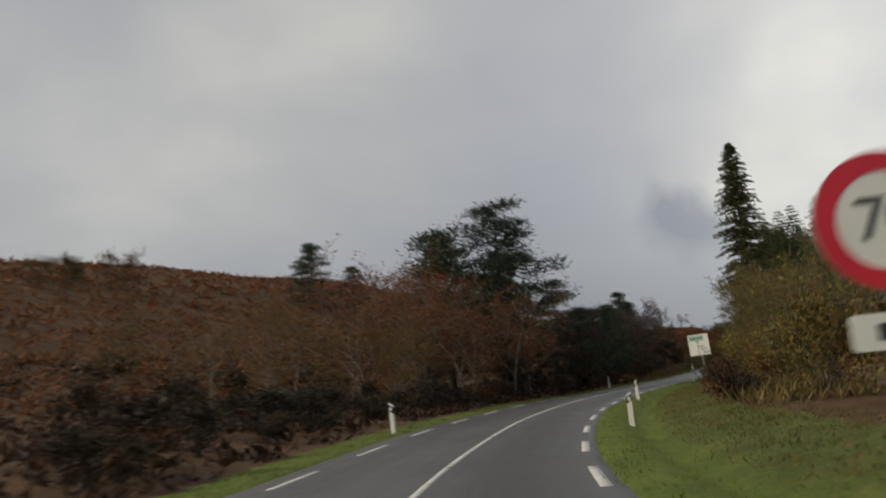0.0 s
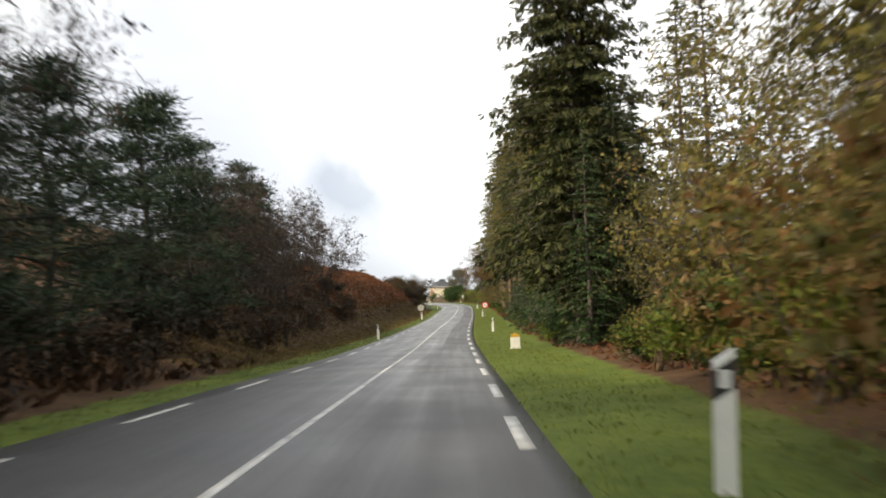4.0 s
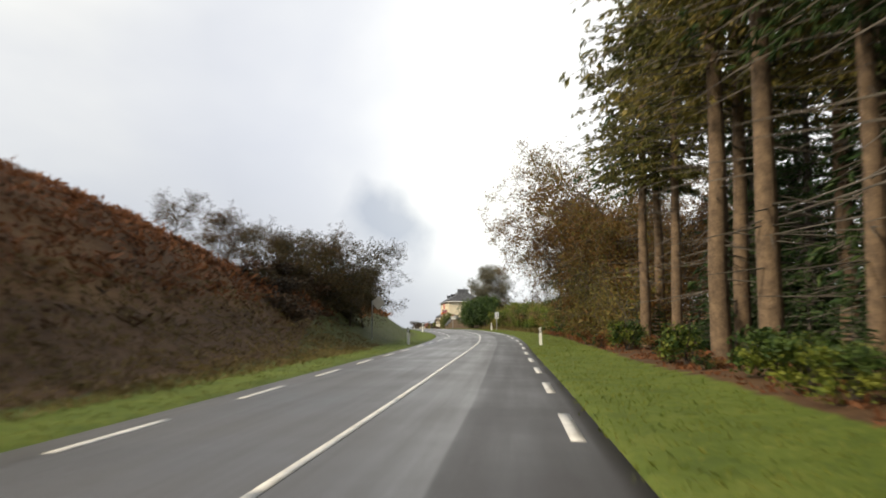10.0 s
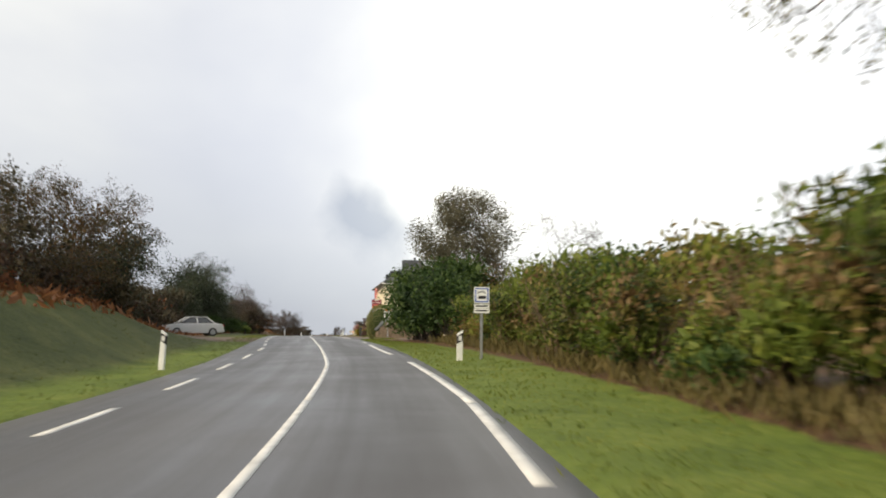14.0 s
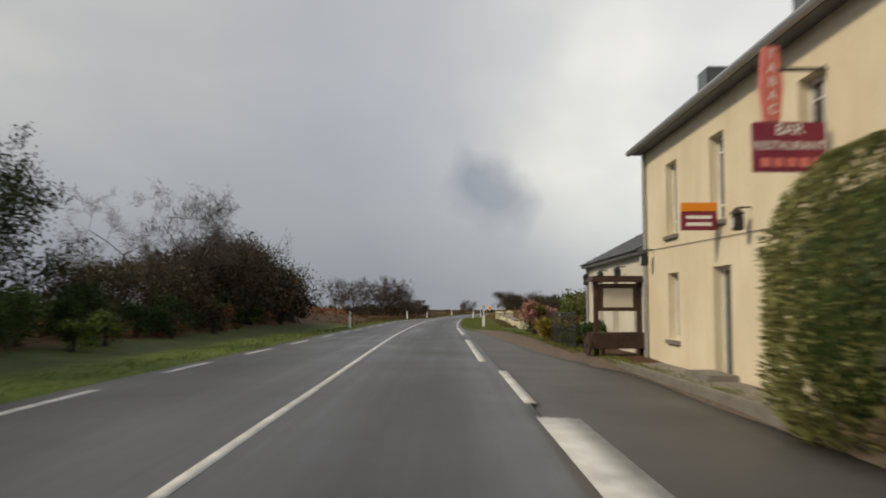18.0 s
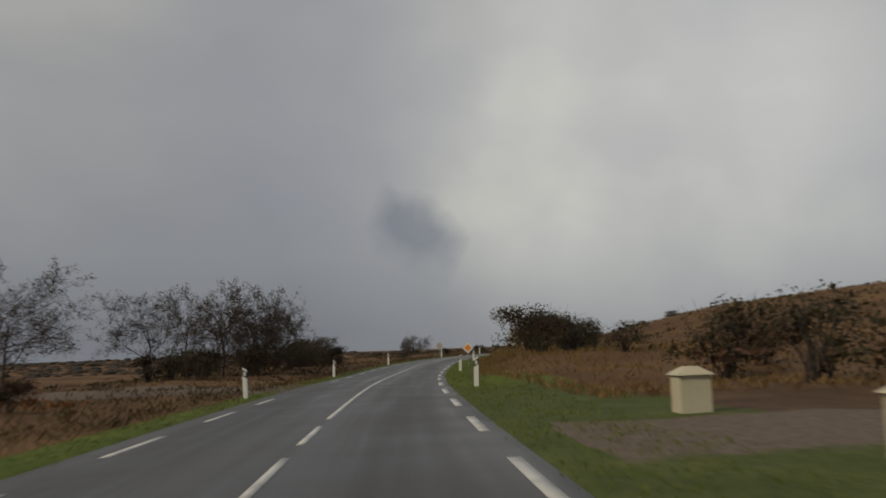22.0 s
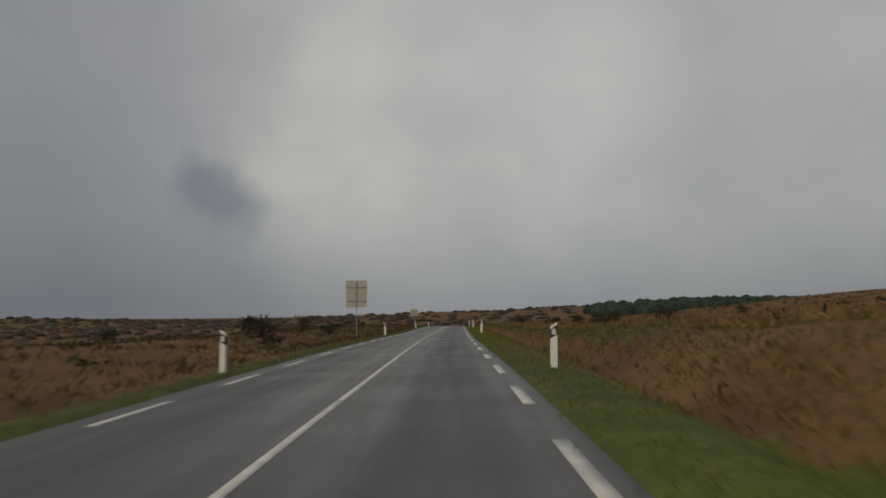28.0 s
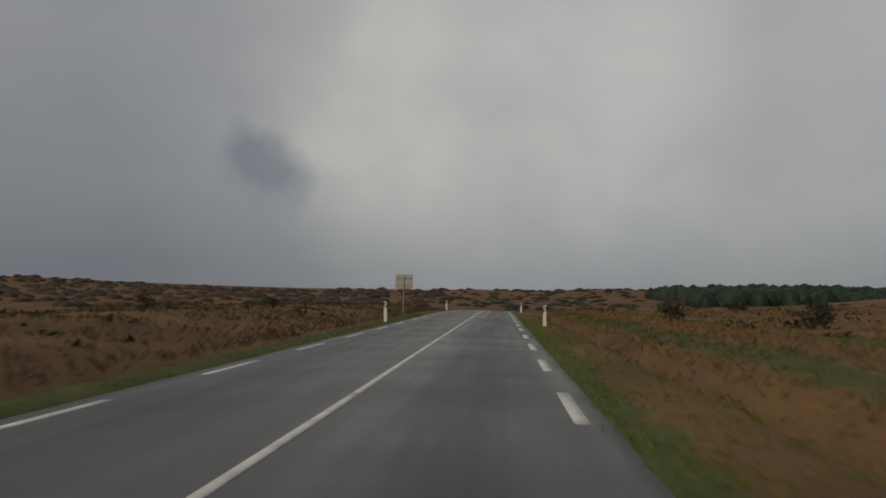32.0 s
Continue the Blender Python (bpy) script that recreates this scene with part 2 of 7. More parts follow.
def profile(s, lat):
    """Height of the ground over the road's surface at s along and lat across."""
    s, lat = np.broadcast_arrays(np.asarray(s, float), np.asarray(lat, float))
    a = np.abs(lat)
    # left side: a bank that grows into a hillside, then falls away to the heath
    bank = keyed(s, (-100, 0.8), (0, 0.7), (60, 0.7), (85, 1.0), (110, 2.6), (128, 4.6), (142, 6.3), (190, 6.7), (202, 6.6), (214, 5.5), (226, 3.9), (236, 2.9),
                 (250, 2.5), (280, 2.5), (296, 1.9), (306, 0.7), (315, 0.1), (330, 0.15), (366, 0.6), (385, 1.0), (402, 1.1), (416, 0.5), (428, 0.0), (445, 0.25), (500, 0.3), (700, 0.2))
    wide = keyed(s, (0, 5), (100, 7), (140, 9.5), (205, 9.5), (240, 6), (300, 5), (700, 5))
    left = bank * smoothstep((a - 4.7) / wide)
    hill = keyed(s, (-100, 11), (40, 16), (80, 18.5), (110, 18), (150, 11), (200, 6), (250, 3), (320, 0.5), (420, -1.0), (470, -6.0), (520, -8.5), (600, -5.0), (700, -3.0), (900, -2.0))
    left = left + hill * smoothstep((a - 11) / 52) + np.where(a > 60, 1, 0) * np.minimum(hill, 8) * 0.4 * smoothstep((a - 60) / 200)
    # right side
    verge = keyed(s, (-50, 0.25), (0, 0.25), (60, 0.3), (90, 0.15), (105, 0.1), (250, 0.15), (300, 0.15), (325, -0.05), (425, 0.0), (440, 0.9), (520, 1.0), (560, 0.35), (700, 0.3))
    begin = keyed(s, (0, 4.6), (60, 4.8), (90, 5.0), (430, 4.6), (520, 4.8), (700, 4.4))
    right = verge * smoothstep((a - begin) / 2.6)
    ditch = keyed(s, (-50, 0.3), (60, 0.35), (80, 0.0), (425, 0.0), (440, 0.2), (520, 0.25), (540, 0.42), (700, 0.42))
    right = right - ditch * np.exp(-((a - keyed(s, (500, 4.5), (530, 5.3))) / 0.45) ** 2)
    slope = keyed(s, (-100, 3), (80, 3), (130, 0.8), (300, 0.5), (420, 1.0), (470, 6.0), (560, 7.0), (640, 5.5), (800, 3))
    knoll = keyed(s, (466, 0), (492, 2.2), (520, 2.6), (548, 1.0), (580, 0))
    right = right + slope * smoothstep((a - 8) / 80) + knoll * smoothstep((a - 9) / 22)
    # the ground lies lower under the paved apron
    right = right - 0.2 * smoothstep((np.interp(s, APRON_S, APRON_EDGE) + 0.12 - a) / 0.2) * (s > 313) * (s < 379)
    h = np.where(lat < 0, left, right)
    rough = np.clip((a - 4.3) / 4, 0, 1)
    edge = np.where(lat < 0, 3.3, 2.88)
    return np.where(a < edge, -0.07, h + rough * 0.12 * waves(s, lat, 2.3) + np.clip((a - 12) / 30, 0, 1) * 0.7 * waves(s, lat, 17.0) - 0.07 * np.clip((edge + 0.2 - a) / 0.2, 0, 1))


FAR_RIGHT = np.array([math.cos(radians(-21)), math.sin(radians(-21))])


def ground_at(s, lat, over=0.0):
    """World place on the ground at s, lat (arrays or numbers)."""
    s, lat = np.broadcast_arrays(np.asarray(s, float), np.asarray(lat, float))
    c, r = centre_at(s), right_at(s)
    near = np.clip(lat, -60, 60)
    xy = c[..., :2] + r * near[..., None] + FAR_RIGHT * (lat - near)[..., None]
    return np.concatenate([xy, (c[..., 2] + profile(s, lat) + crossfall(s, lat) + over)[..., None]], -1)


def crossfall(s, lat):
    """The road leans into its bends; the lean fades out beside it."""
    lean = keyed(s, (-30, 0.0), (15, 0.015), (28, 0.034), (50, 0.03), (68, 0.0), (110, 0.0), (125, -0.01), (146, -0.04), (180, -0.015), (215, 0.008), (250, -0.01), (287, -0.035),
                 (320, 0.01), (338, 0.02), (355, 0.0), (385, -0.012), (445, -0.012), (480, -0.02), (545, -0.015), (590, -0.03), (640, 0.0))
    return lean * (1.75 - np.clip(lat, -4.2, 4.2)) * np.clip((30 - np.abs(lat)) / 20, 0, 1)


def on_road(s, lat, over=0.0):
    c = centre_at(s)
    c[..., 2] += crossfall(np.asarray(s, float), np.asarray(lat, float))
    xy = c[..., :2] + right_at(s) * np.asarray(lat)[..., None]
    return np.concatenate([xy, (c[..., 2] + over)[..., None]], -1)


def spot(s, lat, over=0.0, turn=0.0, scale=1.0, tilt=0.0):
    """A pose on the ground, turned with the road: local +y runs along it."""
    p = ground_at(s, lat, over)
    return Matrix.Translation(Vector(p)) @ Matrix.Rotation(radians(heading_at(s) + turn), 4, "Z") @ Matrix.Rotation(radians(tilt), 4, "Y") @ Matrix.Scale(scale, 4)


# ---------------------------------------------------------------- meshes
def np_mesh(name, verts, faces, mats, mat_of=None, smooth=False):
    """A mesh from arrays; faces is a list of index arrays, each (n, 3) or (n, 4)."""
    me = bpy.data.meshes.new(name)
    verts = np.asarray(verts, np.float32)
    faces = [np.asarray(f, np.int32) for f in (faces if isinstance(faces, list) else [faces]) if len(f)]
    loops = np.concatenate([f.ravel() for f in faces])
    sizes = np.concatenate([np.full(len(f), f.shape[1], np.int32) for f in faces])
    me.vertices.add(len(verts))
    me.vertices.foreach_set("co", verts.ravel())
    me.loops.add(len(loops))
    me.loops.foreach_set("vertex_index", loops)
    me.polygons.add(len(sizes))
    me.polygons.foreach_set("loop_start", np.concatenate([[0], np.cumsum(sizes)[:-1]]).astype(np.int32))
    me.polygons.foreach_set("loop_total", sizes)
    if mat_of is not None:
        me.polygons.foreach_set("material_index", np.asarray(mat_of, np.int32))
    if smooth:
        me.polygons.foreach_set("use_smooth", np.ones(len(sizes), bool))
    me.update(calc_edges=True)
    for m in mats if isinstance(mats, (list, tuple)) else [mats]:
        me.materials.append(m)
    return me


def part(name, bm, material, parent, label="", m=None):
    """Links a bmesh or a mesh as one mesh object under a thing or a part."""
    if isinstance(bm, bmesh.types.BMesh):
        me = bpy.data.meshes.new(name)
        bm.to_mesh(me)
        bm.free()
        me.materials.append(material)
    else:
        me = bm
    ob = new(name, me)
    if m is not None:
        ob.matrix_basis = m
    ob.parent = parent
    return tagged(ob, label=label)


def thing(name, m=None, label="", category="", group="", kind=""):
    ob = new(name)
    if m is not None:
        ob.matrix_basis = m
    return tagged(ob, label, category, group, kind)


def box(x0, x1, y0, y1, z0, z1, bevel=0.0, bm=None):
    bm = bm or bmesh.new()
    r = bmesh.ops.create_cube(bm, size=1.0)
    for v in r["verts"]:
        v.co = Vector((x0 + (v.co.x + 0.5) * (x1 - x0), y0 + (v.co.y + 0.5) * (y1 - y0), z0 + (v.co.z + 0.5) * (z1 - z0)))
    if bevel:
        edges = list({e for v in r["verts"] for e in v.link_edges})
        bmesh.ops.bevel(bm, geom=edges, offset=bevel, segments=2, affect="EDGES")
    return bm


def tube(p0, p1, r, sides=10, bm=None, r2=None):
    bm = bm or bmesh.new()
    p0, p1 = Vector(p0), Vector(p1)
    m = Matrix.Translation((p0 + p1) / 2) @ (p1 - p0).to_track_quat("Z", "Y").to_matrix().to_4x4()
    bmesh.ops.create_cone(bm, cap_ends=True, segments=sides, radius1=r, radius2=r if r2 is None else r2, depth=(p1 - p0).length, matrix=m)
    return bm


def extrude_poly(points, depth, axis="y", bm=None):
    """A flat polygon given as (a, b) pairs in the x-z plane, made `depth` thick along y."""
    bm = bm or bmesh.new()
    vs = [bm.verts.new((a, 0, b)) for a, b in points]
    f = bm.faces.new(vs)
    r = bmesh.ops.extrude_face_region(bm, geom=[f])
    for v in r["geom"]:
        if isinstance(v, bmesh.types.BMVert):
            v.co.y += depth
    bmesh.ops.recalc_face_normals(bm, faces=bm.faces)
    return bm


# ---------------------------------------------------------------- materials
class Mat:
    """A short way to write node materials."""

    def __init__(self, name, rough=0.6, metal=0.0, spec=0.5):
        self.m = bpy.data.materials.new(name)
        self.m.use_nodes = True
        self.n, self.l = self.m.node_tree.nodes, self.m.node_tree.links
        self.bsdf = self.n["Principled BSDF"]
        self.bsdf.inputs["Roughness"].default_value = rough
        self.bsdf.inputs["Metallic"].default_value = metal
        self.bsdf.inputs["Specular IOR Level"].default_value = spec
        self.where = self.n.new("ShaderNodeTexCoord")

    def noise(self, scale, detail=4.0, rough=0.55, vec=None, distort=0.0):
        t = self.n.new("ShaderNodeTexNoise")
        t.inputs["Scale"].default_value, t.inputs["Detail"].default_value = scale, detail
        t.inputs["Roughness"].default_value, t.inputs["Distortion"].default_value = rough, distort
        self.l.new(vec or self.where.outputs["Object"], t.inputs["Vector"])
        return t.outputs["Fac"]

    def ramp(self, fac, stops):
        r = ramp_node(self.n, stops)
        self.l.new(fac, r.inputs[0])
        return r.outputs[0]

    def mix(self, fac, a, b, blend="MIX"):
        x = self.n.new("ShaderNodeMixRGB")
        x.blend_type = blend
        for i, v in enumerate((fac, a, b)):
            if isinstance(v, (int, float)):
                x.inputs[i].default_value = v if i == 0 else (v, v, v, 1)
            elif isinstance(v, tuple):
                x.inputs[i].default_value = (*v, 1)
            else:
                self.l.new(v, x.inputs[i])
        return x.outputs[0]

    def math(self, op, a, b=0.0):
        x = self.n.new("ShaderNodeMath")
        x.operation = op
        for i, v in enumerate((a, b)):
            if isinstance(v, (int, float)):
                x.inputs[i].default_value = v
            else:
                self.l.new(v, x.inputs[i])
        return x.outputs[0]

    def attr(self, name):
        a = self.n.new("ShaderNodeAttribute")
        a.attribute_name = name
        return a.outputs["Fac"]

    def color(self, c):
        if isinstance(c, tuple):
            self.bsdf.inputs["Base Color"].default_value = (*c, 1)
        else:
            self.l.new(c, self.bsdf.inputs["Base Color"])
        return self

    def rough(self, r):
        self.l.new(r, self.bsdf.inputs["Roughness"])
        return self

    def bump(self, height, strength=0.3, dist=0.02):
        b = self.n.new("ShaderNodeBump")
        b.inputs["Strength"].default_value, b.inputs["Distance"].default_value = strength, dist
        self.l.new(height, b.inputs["Height"])
        self.l.new(b.outputs[0], self.bsdf.inputs["Normal"])
        return self


def surface(name, c1, c2, scale=8.0, rough=0.7, fine=60.0, bump=0.2, metal=0.0, dist=0.01, spec=0.5):
    """Two tones at two scales with a fine relief."""
    k = Mat(name, rough, metal, spec)
    big, small = k.noise(scale), k.noise(fine, 3)
    both = k.math("ADD", k.math("MULTIPLY", big, 0.65), k.math("MULTIPLY", small, 0.35))
    k.color(k.ramp(both, [(0.35, c1), (0.65, c2)]))
    if bump:
        k.bump(small, bump, dist)
    return k.m


def foliage(name, *tones, rough=0.6, through=0.3):
    """Leaves: tone by tree, by clump and by single leaf, some light let through."""
    k = Mat(name, rough, spec=0.25)
    geo = k.n.new("ShaderNodeNewGeometry")
    info = k.n.new("ShaderNodeObjectInfo")
    clump = k.noise(0.75, 3)
    f = k.math("ADD", k.math("MULTIPLY", geo.outputs["Random Per Island"], 0.45), k.math("MULTIPLY", clump, 0.7))
    f = k.math("ADD", f, k.math("MULTIPLY", k.math("SUBTRACT", info.outputs["Random"], 0.5), 0.3))
    steps = [(0.25 + 0.6 * i / max(1, len(tones) - 1), c) for i, c in enumerate(tones)]
    col = k.ramp(f, steps)
    k.color(col)
    tr = k.n.new("ShaderNodeBsdfTranslucent")
    k.l.new(col, tr.inputs[0])
    mx = k.n.new("ShaderNodeMixShader")
    mx.inputs[0].default_value = through
    k.l.new(k.bsdf.outputs[0], mx.inputs[1])
    k.l.new(tr.outputs[0], mx.inputs[2])
    k.l.new(mx.outputs[0], k.n["Material Output"].inputs[0])
    return k.m


def asphalt_material():
    k = Mat("wet_asphalt", 0.5)
    lat, run = k.attr("lat"), k.attr("run")
    stone = k.noise(140.0, 2)
    blot = k.noise(0.35, 4)
    stretch = k.n.new("ShaderNodeCombineXYZ")
    k.l.new(lat, stretch.inputs[0])
    k.l.new(k.math("MULTIPLY", run, 0.03), stretch.inputs[1])
    streak = k.noise(2.2, 4, vec=stretch.outputs[0])
    # a darker relaid strip along the right lane with a sawn edge; elsewhere worn wheel paths
    wob = k.math("ADD", lat, k.math("MULTIPLY", k.math("SUBTRACT", streak, 0.5), 0.5))
    paths = k.ramp(k.math("MULTIPLY", k.math("ADD", wob, 4.0), 0.125), [(0.12, 0.25), (0.2, 0.5), (0.31, 0.45), (0.38, 0.0), (0.56, 0.0), (0.64, 0.75), (0.72, 0.8), (0.80, 0.35), (0.86, 0.2)])
    edge = k.math("ADD", lat, k.math("MULTIPLY", k.math("SUBTRACT", streak, 0.5), 0.1))
    relaid = k.ramp(k.math("MULTIPLY", edge, 0.25), [(0.306, 0.0), (0.316, 1.0)])
    along = k.ramp(k.math("MULTIPLY", run, 0.001), [(0.098, 0.0), (0.118, 1.0), (0.262, 1.0), (0.266, 0.0)])
    relaid = k.math("MULTIPLY", relaid, along)
    strip = k.math("MAXIMUM", relaid, k.math("MULTIPLY", paths, k.math("SUBTRACT", 1.0, along)))
    base = k.ramp(k.math("ADD", k.math("MULTIPLY", stone, 0.5), k.math("MULTIPLY", blot, 0.5)), [(0.35, (0.042, 0.043, 0.045)), (0.65, (0.074, 0.074, 0.077))])
    base = k.mix(k.math("MULTIPLY", strip, 0.8), base, (0.021, 0.021, 0.023))
    base = k.mix(k.math("MULTIPLY", streak, 0.2), base, (0.10, 0.096, 0.092))
    k.color(base)
    k.rough(k.ramp(k.math("SUBTRACT", k.math("ADD", k.math("MULTIPLY", blot, 0.5), k.math("MULTIPLY", streak, 0.5)), k.math("MULTIPLY", strip, -0.12)), [(0.35, 0.34), (0.7, 0.6)]))
    k.bump(stone, 0.25, 0.004)
    return k.m


def ground_material():
    """Grass verge, brown bracken floor, heath and bare soil, told apart by where they grow."""
    k = Mat("ground_cover", 0.85, spec=0.2)
    grass, heath, bare = k.attr("grass"), k.attr("heath"), k.attr("bare")
    fine, mid, big = k.noise(9.0, 5), k.noise(0.9, 5), k.noise(0.12, 4)
    edge = k.math("MULTIPLY", k.math("SUBTRACT", mid, 0.5), 0.9)
    litter = k.ramp(k.math("ADD", k.math("MULTIPLY", fine, 0.5), k.math("MULTIPLY", mid, 0.5)), [(0.3, (0.035, 0.022, 0.012)), (0.5, (0.085, 0.048, 0.024)), (0.7, (0.14, 0.085, 0.04))])
    dry = k.ramp(k.math("ADD", k.math("MULTIPLY", fine, 0.4), k.math("MULTIPLY", big, 0.6)), [(0.3, (0.05, 0.029, 0.015)), (0.47, (0.105, 0.056, 0.025)), (0.6, (0.165, 0.095, 0.039)), (0.75, (0.12, 0.098, 0.038))])
    green = k.ramp(k.math("ADD", k.math("MULTIPLY", fine, 0.55), k.math("MULTIPLY", mid, 0.45)), [(0.3, (0.044, 0.069, 0.011)), (0.5, (0.086, 0.122, 0.016)), (0.68, (0.15, 0.17, 0.032))])
    soil = k.ramp(fine, [(0.3, (0.085, 0.066, 0.05)), (0.7, (0.19, 0.15, 0.115))])
    col = k.mix(k.ramp(k.math("ADD", heath, edge), [(0.4, 0.0), (0.6, 1.0)]), litter, dry)
    # tones of rough olive grass; on the left their darkness paints in shade
    unmown_or_shaded = k.ramp(k.math("ADD", k.math("MULTIPLY", fine, 0.55), k.math("MULTIPLY", mid, 0.45)), [(0.3, (0.025, 0.036, 0.010)), (0.5, (0.055, 0.068, 0.018)), (0.68, (0.105, 0.105, 0.034))])
    green = k.mix(k.attr("rough"), green, unmown_or_shaded)
    col = k.mix(k.ramp(k.math("ADD", grass, edge), [(0.4, 0.0), (0.6, 1.0)]), col, green)
    col = k.mix(k.ramp(k.math("ADD", bare, k.math("MULTIPLY", edge, 0.6)), [(0.42, 0.0), (0.58, 1.0)]), col, soil)
    k.color(col)
    k.bump(k.math("ADD", fine, mid), 0.7, 0.06)
    return k.m


ASPHALT = asphalt_material()
GROUND = ground_material()
PAINT = surface("worn_road_paint", (0.36, 0.36, 0.345), (0.66, 0.66, 0.635), 3.0, 0.5, 90.0, 0.15)
PLASTIC = surface("white_plastic", (0.72, 0.73, 0.70), (0.82, 0.83, 0.80), 3.0, 0.45, 30.0, 0.0)
BLACK = surface("black_plastic", (0.012, 0.012, 0.013), (0.03, 0.03, 0.032), 6.0, 0.5)
REFLECT = surface("reflector_foil", (0.60, 0.61, 0.60), (0.72, 0.72, 0.70), 30.0, 0.25, 120.0, 0.1)
STEEL = surface("galvanised_steel", (0.30, 0.31, 0.32), (0.44, 0.45, 0.46), 14.0, 0.45, 90.0, 0.1, 0.6)
SIGN_BACK = surface("dull_aluminium_sheet", (0.40, 0.38, 0.33), (0.52, 0.50, 0.45), 4.0, 0.5, 60.0, 0.05, 0.3)
SIGN_WHITE = surface("white_sign_foil", (0.72, 0.74, 0.70), (0.80, 0.81, 0.78), 2.0, 0.4, 60.0, 0.03)
SIGN_RED = surface("red_sign_foil", (0.52, 0.012, 0.03), (0.62, 0.02, 0.045), 2.0, 0.4, 60.0, 0.03)
SIGN_GREEN = surface("green_sign_foil", (0.0, 0.22, 0.11), (0.01, 0.28, 0.15), 2.0, 0.4, 60.0, 0.03)
SIGN_ORANGE = surface("orange_sign_foil", (0.70, 0.23, 0.01), (0.80, 0.28, 0.015), 2.0, 0.4, 60.0, 0.03)
SIGN_BLUE = surface("blue_sign_foil", (0.015, 0.07, 0.35), (0.02, 0.10, 0.42), 2.0, 0.4, 60.0, 0.03)
SIGN_GREY = surface("dark_grey_sign_foil", (0.06, 0.07, 0.065), (0.09, 0.10, 0.095), 2.0, 0.4, 60.0, 0.03)
SIGN_BLACK = surface("black_sign_foil", (0.012, 0.012, 0.014), (0.025, 0.025, 0.027), 2.0, 0.4, 60.0, 0.03)
BARK_GREY = surface("grey_bark", (0.045, 0.038, 0.03), (0.13, 0.115, 0.095), 5.0, 0.9, 26.0, 0.8, dist=0.03)
BARK_PINE = surface("ochre_conifer_bark", (0.07, 0.047, 0.03), (0.205, 0.142, 0.085), 4.0, 0.9, 22.0, 0.8, dist=0.03)
BARK_DARK = surface("dark_wet_bark", (0.02, 0.017, 0.014), (0.06, 0.05, 0.042), 5.0, 0.85, 26.0, 0.7, dist=0.03)
BARK_BIRCH = surface("pale_birch_bark", (0.06, 0.045, 0.035), (0.22, 0.19, 0.155), 3.0, 0.8, 14.0, 0.3)
SPRUCE = foliage("spruce_needles", (0.016, 0.038, 0.013), (0.04, 0.08, 0.024), (0.08, 0.12, 0.036), through=0.2)
SPRUCE_GOLD = foliage("olive_spruce_needles", (0.06, 0.07, 0.02), (0.148, 0.145, 0.04), (0.265, 0.215, 0.06), through=0.38)
SPRUCE_OLIVE = foliage("dull_olive_spruce_needles", (0.03, 0.04, 0.014), (0.065, 0.075, 0.024), (0.12, 0.115, 0.038), through=0.2)
EVERGREEN_DARK = foliage("dark_evergreen_leaves", (0.010, 0.018, 0.009), (0.022, 0.034, 0.015), (0.042, 0.055, 0.024), through=0.1)
SCRUB_OLIVE = foliage("dull_olive_scrub_leaves", (0.028, 0.026, 0.014), (0.055, 0.048, 0.024), (0.085, 0.066, 0.034), through=0.2)
PINE = foliage("pine_needles", (0.012, 0.024, 0.014), (0.025, 0.045, 0.024), (0.05, 0.075, 0.035), through=0.1)
# oak leaves start from an extra dark tone that paints shade into the clumps
OAK_BROWN = foliage("brown_oak_leaves", (0.032, 0.022, 0.010), (0.12, 0.065, 0.022), (0.19, 0.10, 0.03), (0.13, 0.12, 0.03), through=0.3)
OAK_GREEN = foliage("fading_green_leaves", (0.036, 0.04, 0.013), (0.115, 0.112, 0.028), (0.24, 0.205, 0.055), (0.21, 0.135, 0.045), through=0.38)
BIRCH_RUST = foliage("rusty_birch_leaves", (0.09, 0.034, 0.018), (0.18, 0.065, 0.028), (0.25, 0.105, 0.036), through=0.3)
BIRCH_OCHRE = foliage("ochre_birch_leaves", (0.10, 0.05, 0.015), (0.19, 0.095, 0.025), (0.15, 0.11, 0.03), through=0.3)
SCRUB_DARK = foliage("dark_scrub_leaves", (0.014, 0.013, 0.009), (0.034, 0.026, 0.016), (0.07, 0.04, 0.022), through=0.1)
SCRUB_GREEN = foliage("evergreen_leaves", (0.012, 0.028, 0.008), (0.03, 0.06, 0.014), (0.07, 0.11, 0.022), through=0.2)
HEDGE_LIGHT = foliage("yellow_green_hedge_leaves", (0.05, 0.075, 0.012), (0.11, 0.15, 0.022), (0.20, 0.22, 0.035), through=0.3)
OAK_DARK = foliage("dark_oak_leaves", (0.022, 0.024, 0.010), (0.05, 0.046, 0.016), (0.085, 0.06, 0.022), (0.11, 0.055, 0.02), through=0.2)
DRY_GRASS = foliage("dead_grass_blades", (0.10, 0.085, 0.03), (0.17, 0.14, 0.05), (0.26, 0.19, 0.08), through=0.3)
IVY = foliage("yellow_green_ivy_leaves", (0.085, 0.115, 0.018), (0.185, 0.225, 0.036), (0.31, 0.33, 0.06), through=0.35)
HEDGE_DRY = foliage("straw_coloured_stems", (0.10, 0.06, 0.025), (0.20, 0.13, 0.055), (0.28, 0.20, 0.09), through=0.2)
GREY_LEAF = foliage("grey_green_leaves", (0.06, 0.058, 0.036), (0.115, 0.108, 0.068), (0.185, 0.17, 0.11), through=0.25)
BARE_TWIG = foliage("grey_brown_twigs", (0.045, 0.033, 0.028), (0.08, 0.06, 0.05), (0.12, 0.09, 0.07), through=0.1)
BRACKEN = foliage("dead_bracken_fronds", (0.095, 0.04, 0.02), (0.175, 0.073, 0.032), (0.26, 0.115, 0.048), through=0.3)
